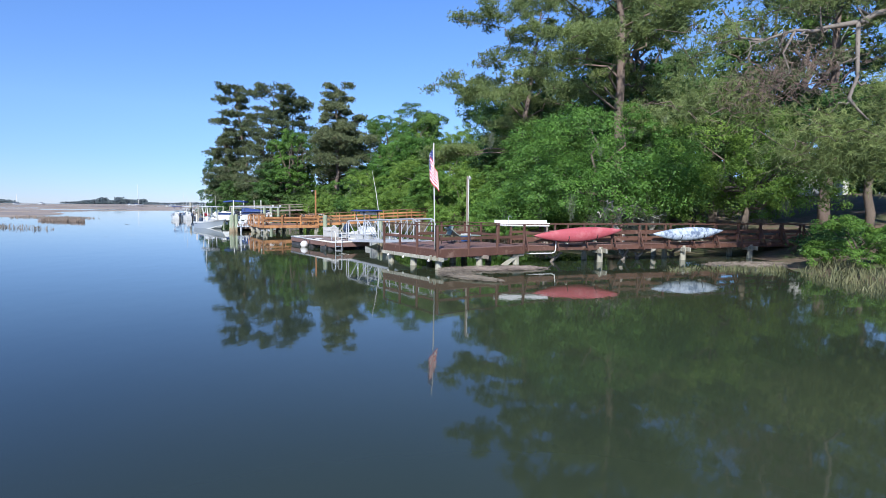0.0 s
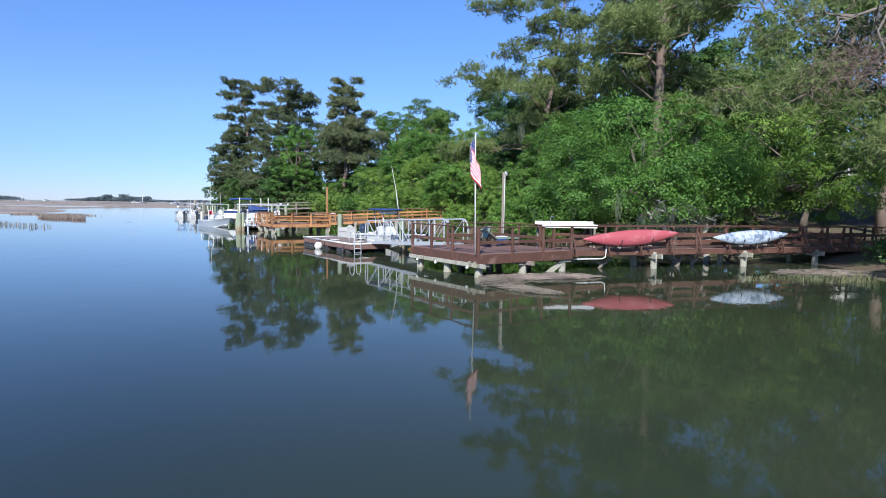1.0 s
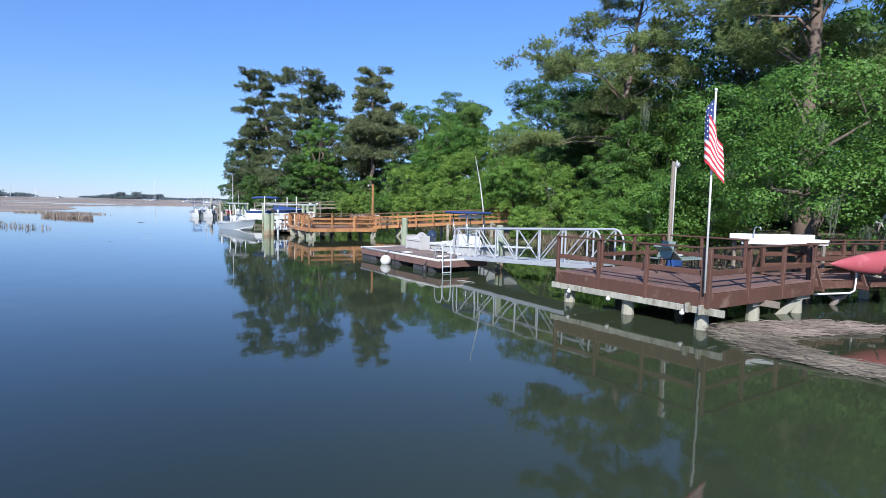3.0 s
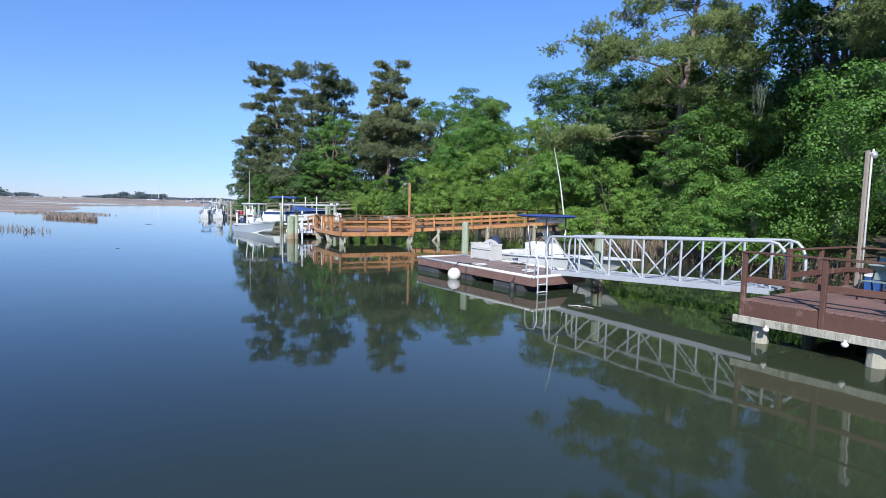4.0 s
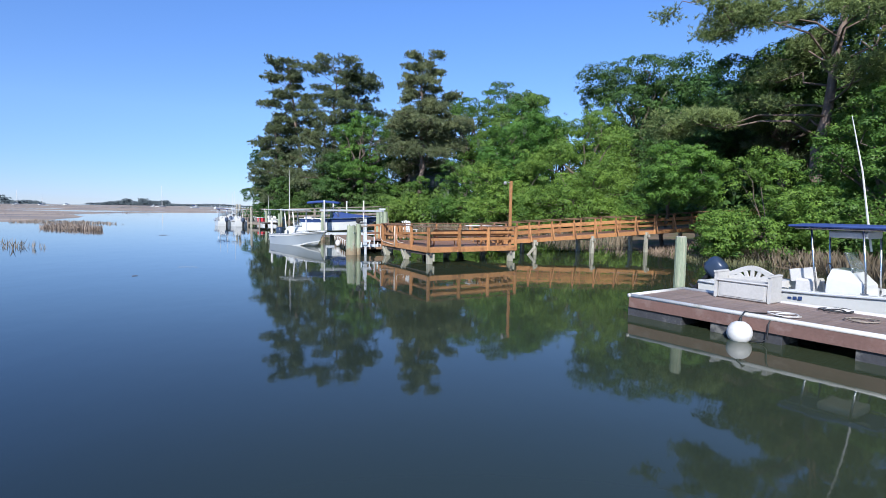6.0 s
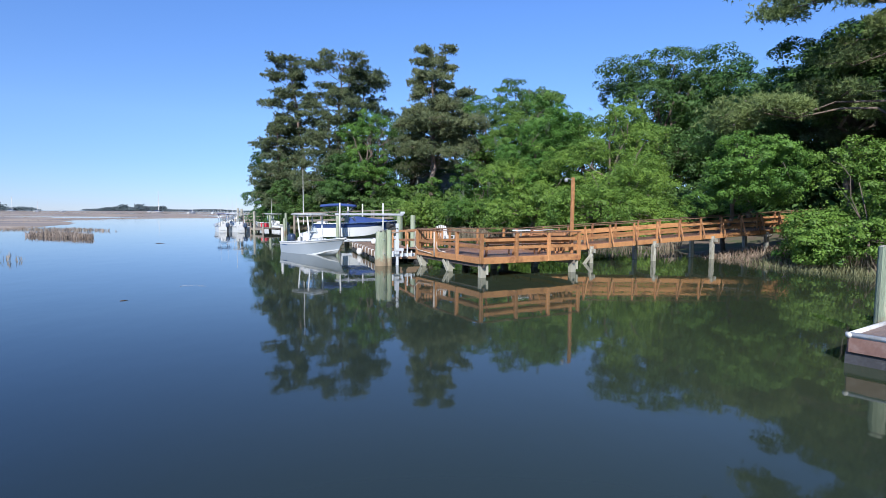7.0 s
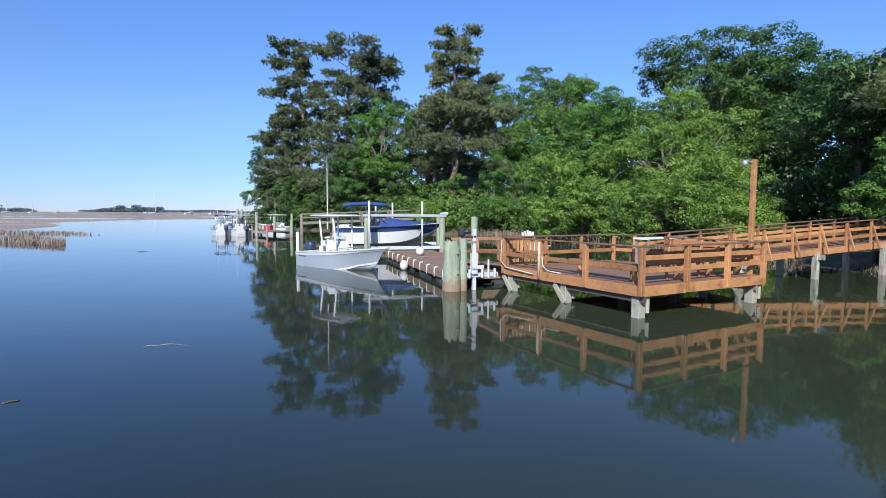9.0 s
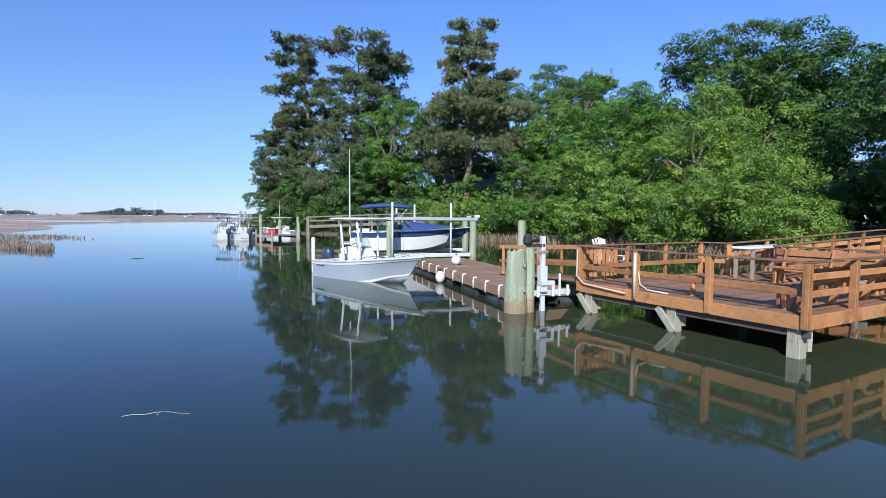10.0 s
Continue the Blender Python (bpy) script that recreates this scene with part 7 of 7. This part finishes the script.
# ---- far woods, marsh, reeds, debris ----
def far_ridge(name, x0, y0, x1, y1, h, n, seed, label, taper=True):
    rng = np.random.default_rng(seed)
    k = rng.uniform(0, 1, n)
    env = np.sin(np.pi * np.clip(k, 0.0, 1.0)) ** 0.35 if taper else np.ones(n)
    lump = 0.55 + 0.25 * np.sin(k * 23 + seed) + 0.2 * np.sin(k * 57 + 2 * seed)
    z = rng.uniform(0, 1, n) ** 0.7 * h * env * lump
    c = np.stack([x0 + (x1 - x0) * k + rng.normal(size=n) * 6, y0 + (y1 - y0) * k + rng.normal(size=n) * 10, z], 1)
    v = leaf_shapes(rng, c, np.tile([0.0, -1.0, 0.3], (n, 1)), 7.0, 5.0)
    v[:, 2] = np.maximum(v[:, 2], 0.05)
    tagged(new(name, cloud_mesh(name, v, 3, HAZED_WOODS)), label, "woodland", kind="stuff")


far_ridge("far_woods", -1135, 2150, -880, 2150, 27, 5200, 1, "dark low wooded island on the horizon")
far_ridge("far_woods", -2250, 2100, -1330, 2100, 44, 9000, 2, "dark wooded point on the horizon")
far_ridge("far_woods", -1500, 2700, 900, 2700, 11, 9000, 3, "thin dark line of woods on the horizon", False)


def reeds(name, polygon, n, h, mat, label, seed, lean=0.25, width=0.014, base=None):
    """Upright grass blades over a patch of bank or shallow water."""
    rng = np.random.default_rng(seed)
    xs, ys = [p[0] for p in polygon], [p[1] for p in polygon]
    px, py = rng.uniform(min(xs), max(xs), n * 3), rng.uniform(min(ys), max(ys), n * 3)
    ok = inside(px, py, polygon) & (ripple(px, py, (max(xs) - min(xs)) / 14 + 0.4, seed) + rng.normal(size=n * 3) * 0.5 > -0.35)
    px, py = px[ok][:n], py[ok][:n]
    m = len(px)
    z = np.maximum(ground_height(px, py), -0.25) if base is None else np.full(m, base)
    p = np.stack([px, py, z - 0.05], 1)
    a = rng.uniform(0, 2 * np.pi, m)
    s = np.stack([np.cos(a), np.sin(a), np.zeros(m)], 1) * width
    hh = h * rng.uniform(0.55, 1.2, (m, 1))
    d = rng.normal(size=(m, 3)) * lean
    d[:, 2] = 1
    mid = p + d * hh * 0.55
    tip = p + d * hh + rng.normal(size=(m, 3)) * np.array([0.25, 0.25, 0]) * hh * lean * 1.6
    v = np.stack([p - s, p + s, mid + s * 0.8, tip], 1)
    w = np.stack([p - s, mid + s * 0.8, tip, mid - s * 0.8], 1)
    tagged(new(name, cloud_mesh(name, v.reshape(-1, 3), 4, mat)), label, "grass", kind="stuff")


reeds("marsh_reeds", [(19.0, 6), (21.0, 5.5), (23.5, 14), (23.0, 17.5), (20.5, 15.5), (19.2, 11)], 2400, 0.42, REED_GREEN, "pale green cord grass along the muddy bank", 1, width=0.010)
reeds("marsh_reeds", [(15.4, 16.7), (17.8, 16.4), (20.6, 16.0), (21.3, 18.0), (18.6, 18.2), (16.0, 17.5)], 1500, 0.42, REED_GREEN, "pale green cord grass standing in shallow water", 2, width=0.010)
reeds("marsh_reeds", [(6.5, 50), (10, 47.5), (12, 44), (13, 50), (15, 54), (9, 57), (3.5, 58), (1, 57), (4, 54.8), (7, 55.8)], 3800, 0.42, REED_DRY, "straw-coloured cord grass under the boardwalk", 3, width=0.018)
reeds("marsh_reeds", [(7, 46), (10.5, 44.5), (12, 47), (9.5, 51), (7.5, 52)], 2600, 0.45, REED_GREEN, "green cord grass at the bank", 4, width=0.018)
reeds("marsh_reeds", [(9, 50), (12, 42), (13.5, 36), (15.5, 31), (14.5, 30), (11, 36.5), (9.6, 42)], 4200, 0.8, REED_DRY, "straw-coloured cord grass along the bank behind the skiff", 5, width=0.018)
reeds("marsh_reeds", [(8, 60), (9.6, 62), (4.5, 76), (0, 84), (-6, 93), (-8, 92), (-1.5, 82), (3, 73)], 4200, 0.9, REED_DRY, "straw-coloured cord grass along the shaded bank", 6, width=0.03)
reeds("marsh_reeds", [(-48.5, 81), (-38.7, 74.8), (-40, 78), (-48, 85)], 3800, 0.62, MARSH, "brown reed clump standing in the creek", 7, width=0.014, base=-0.1)
reeds("marsh_reeds", [(-46, 59), (-31.5, 51.8), (-30, 53.2), (-40, 60), (-50, 66)], 2600, 0.55, MARSH, "brown reed clump standing in shallow water", 8, width=0.010, base=-0.1)
reeds("marsh_reeds", [(-62, 96), (-45, 93), (-52, 100), (-66, 108)], 1500, 0.4, MARSH, "brown reed fringe of the marsh", 9, width=0.035, base=-0.05)
reeds("marsh_grass", [(-66, 104), (-78, 140), (-92, 165), (-93, 205), (-77, 236), (-30, 310), (40, 420), (-300, 420), (-400, 100), (-120, 96)], 16000, 0.22, MARSH, "wide tan marsh grass flats", 10, width=0.12, lean=0.6)
reeds("marsh_grass", [(-30, 320), (60, 430), (250, 640), (-700, 900), (-900, 420), (-300, 420)], 9000, 0.25, MARSH, "wide tan marsh grass flats far off", 11, width=0.5, lean=0.6)


def straw_mat(polygon, n, seed, length=0.55, z=0.02, turn=-0.6):
    rng = np.random.default_rng(seed)
    xs, ys = [p[0] for p in polygon], [p[1] for p in polygon]
    px, py = rng.uniform(min(xs), max(xs), n * 4), rng.uniform(min(ys), max(ys), n * 4)
    ok = inside(px, py, polygon)
    px, py = px[ok][:n], py[ok][:n]
    m = len(px)
    a = rng.normal(size=m) * 0.6 + turn
    d = np.stack([np.cos(a), np.sin(a), rng.normal(size=m) * 0.05], 1)
    L = length * rng.uniform(0.35, 1.3, (m, 1))
    c = np.stack([px, py, z + rng.uniform(0, 0.10, m) * rng.uniform(0, 1, m)], 1)
    s = np.stack([-np.sin(a), np.cos(a), np.zeros(m)], 1) * 0.0035
    hgt = np.array([0, 0, 0.008])
    v = np.stack([c - d * L / 2 - s, c + d * L / 2 - s * 0.6, c + d * L / 2 + s * 0.6 + hgt, c - d * L / 2 + s + hgt], 1)
    tagged(new("reed_debris", cloud_mesh("reed_debris", v.reshape(-1, 3), 4, STRAW)), "floating mat of dead straw-coloured reeds below the dock", "reed debris", kind="stuff")


straw_mat([(5.7, 17.7), (5.45, 15.6), (6.05, 14.5), (6.75, 13.8), (7.5, 13.6), (7.25, 14.4), (6.7, 15.2), (6.6, 16.2), (6.9, 16.9)], 3000, 1, 0.45, turn=-1.1)
straw_mat([(5.8, 17.8), (6.7, 16.8), (7.6, 16.9), (9.1, 17.1), (10.5, 17.8), (9.3, 18.3), (7.6, 18.2)], 1500, 3, 0.45, turn=0.05)
straw_mat([(18.5, 19.0), (21.5, 18.0), (23.5, 18.8), (23, 20.2), (20, 20.3)], 260, 2)

# dead snags at the bank
for i, (x, y, h) in enumerate(((15.6, 21.9, 0.7), (16.7, 22.4, 0.55), (11.6, 21.0, 0.45), (19.2, 23.5, 0.5))):
    rng = np.random.default_rng(90 + i)
    g = [limb(rng, (x, y, -0.2), (x + 0.5, y - 0.3, h), 0.11, 0.05, 0.06, 7), limb(rng, (x + 0.2, y - 0.1, 0.1), (x - 0.4, y - 0.2, h * 0.8), 0.07, 0.03, 0.06, 6)]
    place("dead_snag", g, DEAD_WOOD, "bleached dead branch sticking out of the shallow water", "driftwood", "dead snags", smooth=True)


# gnarled dead trees hung with moss behind the boardwalk
BLEACHED = material("bleached_gnarled_wood", (0.36, 0.34, 0.30), 0.85, scale=4, vary=0.35, bump=0.6, stain=0.3, stain_color=(0.17, 0.15, 0.12))
for x, y, seed, k in ((16.6, 23.5, 301, 1.0), (18.8, 24.3, 302, 0.85)):
    rng = np.random.default_rng(seed)
    dead = thing("dead_tree", (x, y, 0.0), "gnarled bleached dead tree hung with grey moss", "dead tree", "dead trees")
    top = (x - 0.35 * k, y - 0.1, 2.35 * k)
    part("trunk", limb(rng, (x, y, -0.3), top, 0.17, 0.12, 0.05, 8, 7), BLEACHED, dead, smooth=True)
    pads = []
    for dx, dy, dz in ((-1.5, -0.5, 0.1), (-1.0, -0.6, 0.75), (0.2, -0.4, 0.9), (0.95, -0.3, 0.5), (-0.5, -0.9, 0.35)):
        tip = (top[0] + dx * k, top[1] + dy * k, top[2] + dz * k)
        part("limb", limb(rng, top, tip, 0.085, 0.03, 0.10, 7, 7), BLEACHED, dead, "twisted bare limb", smooth=True)
        for f in (0.5, 1.0):
            p = np.array(top) * (1 - f) + np.array(tip) * f
            end = p + rng.normal(size=3) * np.array([0.35, 0.25, 0.25]) - np.array([0, 0, 0.15])
            part("twig", limb(rng, p, end, 0.03, 0.008, 0.12, 5, 5), BLEACHED, dead, smooth=True)
            pads += [p, end]
    hang_moss(rng, dead, np.array(pads) + rng.normal(size=(len(pads), 3)) * 0.1, 40, 0.007, 0.6)


def house(x, y, turn, w, dp, h, roof_h, label):
    """A gabled house among the trees."""
    z = float(ground_height([x], [y])[0])
    t = thing("house", (x, y, z), label, "house")
    m = pose(x, y, z - 0.2, 0, 0, turn)
    v = [(-w / 2, -dp / 2, 0), (w / 2, -dp / 2, 0), (w / 2, dp / 2, 0), (-w / 2, dp / 2, 0), (-w / 2, -dp / 2, h), (w / 2, -dp / 2, h), (w / 2, dp / 2, h), (-w / 2, dp / 2, h), (-w / 2, 0, h + roof_h), (w / 2, 0, h + roof_h)]
    part("wall", moved((v, [[0, 1, 5, 4], [1, 2, 6, 9, 5], [2, 3, 7, 6], [3, 0, 4, 8, 7]]), m), SIDING, t)
    for s in (-1, 1):
        part("roof", moved(beam((-w / 2 - 0.4, s * dp / 4 * 1.05, h + roof_h / 2), (w / 2 + 0.4, s * dp / 4 * 1.05, h + roof_h / 2), math.hypot(dp / 2 + 0.5, roof_h * 1.1), 0.14, 0.01, (0, s * roof_h, dp / 2)), m), ROOFING, t)
    n = max(2, int(w / 2.6))
    for fl in range(max(1, int(h / 2.9))):
        for i in range(n):
            cx = -w / 2 + (i + 0.5) * w / n
            zz = 1.7 + fl * 2.8
            win = part("window", moved(beam((cx - 0.5, -dp / 2 - 0.01, zz), (cx + 0.5, -dp / 2 - 0.01, zz), 0.06, 1.4, 0.005), m), DARK_PANE, t)
            for a, b in (((cx - 0.55, zz - 0.75), (cx + 0.55, zz - 0.75)), ((cx - 0.55, zz + 0.75), (cx + 0.55, zz + 0.75)), ((cx - 0.55, zz - 0.78), (cx - 0.55, zz + 0.78)), ((cx + 0.55, zz - 0.78), (cx + 0.55, zz + 0.78))):
                part("window_frame", moved(beam((a[0], -dp / 2 - 0.03, a[1]), (b[0], -dp / 2 - 0.03, b[1]), 0.05, 0.1, 0.006), m), WHITE_PLASTIC, win)


house(-4.0, 119.5, 10, 8, 8, 5.6, 2.4, "white two-storey house half hidden behind the shore trees")
house(56, 57, 42, 9, 7, 2.6, 1.8, "pale low house half hidden among the dark oaks")
house(33, 55, 40, 9, 7, 3.2, 2.0, "pale house deep among the trees")


# small things afloat
def twig_afloat(a, b, r, mat, label, seed):
    rng = np.random.default_rng(seed)
    g = [limb(rng, (*a, 0.015), (*b, 0.015), r, r * 0.4, 0.02, 5, 6)]
    mid = ((a[0] + b[0]) / 2, (a[1] + b[1]) / 2)
    g.append(limb(rng, (*mid, 0.015), (mid[0] + (b[1] - a[1]) * 0.2, mid[1] + (b[0] - a[0]) * 0.12, 0.02), r * 0.6, r * 0.3, 0.03, 4, 3))
    v = [[(p[0], p[1], 0.004 + (p[2] - 0.015) * 0.35) for p in q[0]] for q in g]
    place("floating_twig", [(v[i], g[i][1]) for i in range(len(g))], mat, label, "driftwood", "floating twigs", smooth=True)


PALE_STICK = material("pale_stick", (0.45, 0.41, 0.36), 0.8, scale=5, vary=0.3, bump=0.2)
for a, b, r, seed, lab in (
        ((-18.62, 43.42), (-17.78, 43.46), 0.010, 401, "pale bare stick floating on the calm creek"),
        ((-0.02, 42.48), (0.9, 41.4), 0.011, 402, "long dull reed stem floating on the creek"),
        ((0.75, 25.1), (1.3, 24.65), 0.045, 406, "pale broken board floating beside the gangway")):
    twig_afloat(a, b, r, DEAD_WOOD if "reed" in lab else PALE_STICK, lab, seed)
for a, b, r, seed in (((-19.08, 40.36), (-18.92, 40.46), 0.04, 408), ((-30.4, 68.7), (-29.75, 68.75), 0.06, 409)):
    twig_afloat(a, b, r, DARK_WOOD, "dark lump of driftwood floating on the creek", seed)
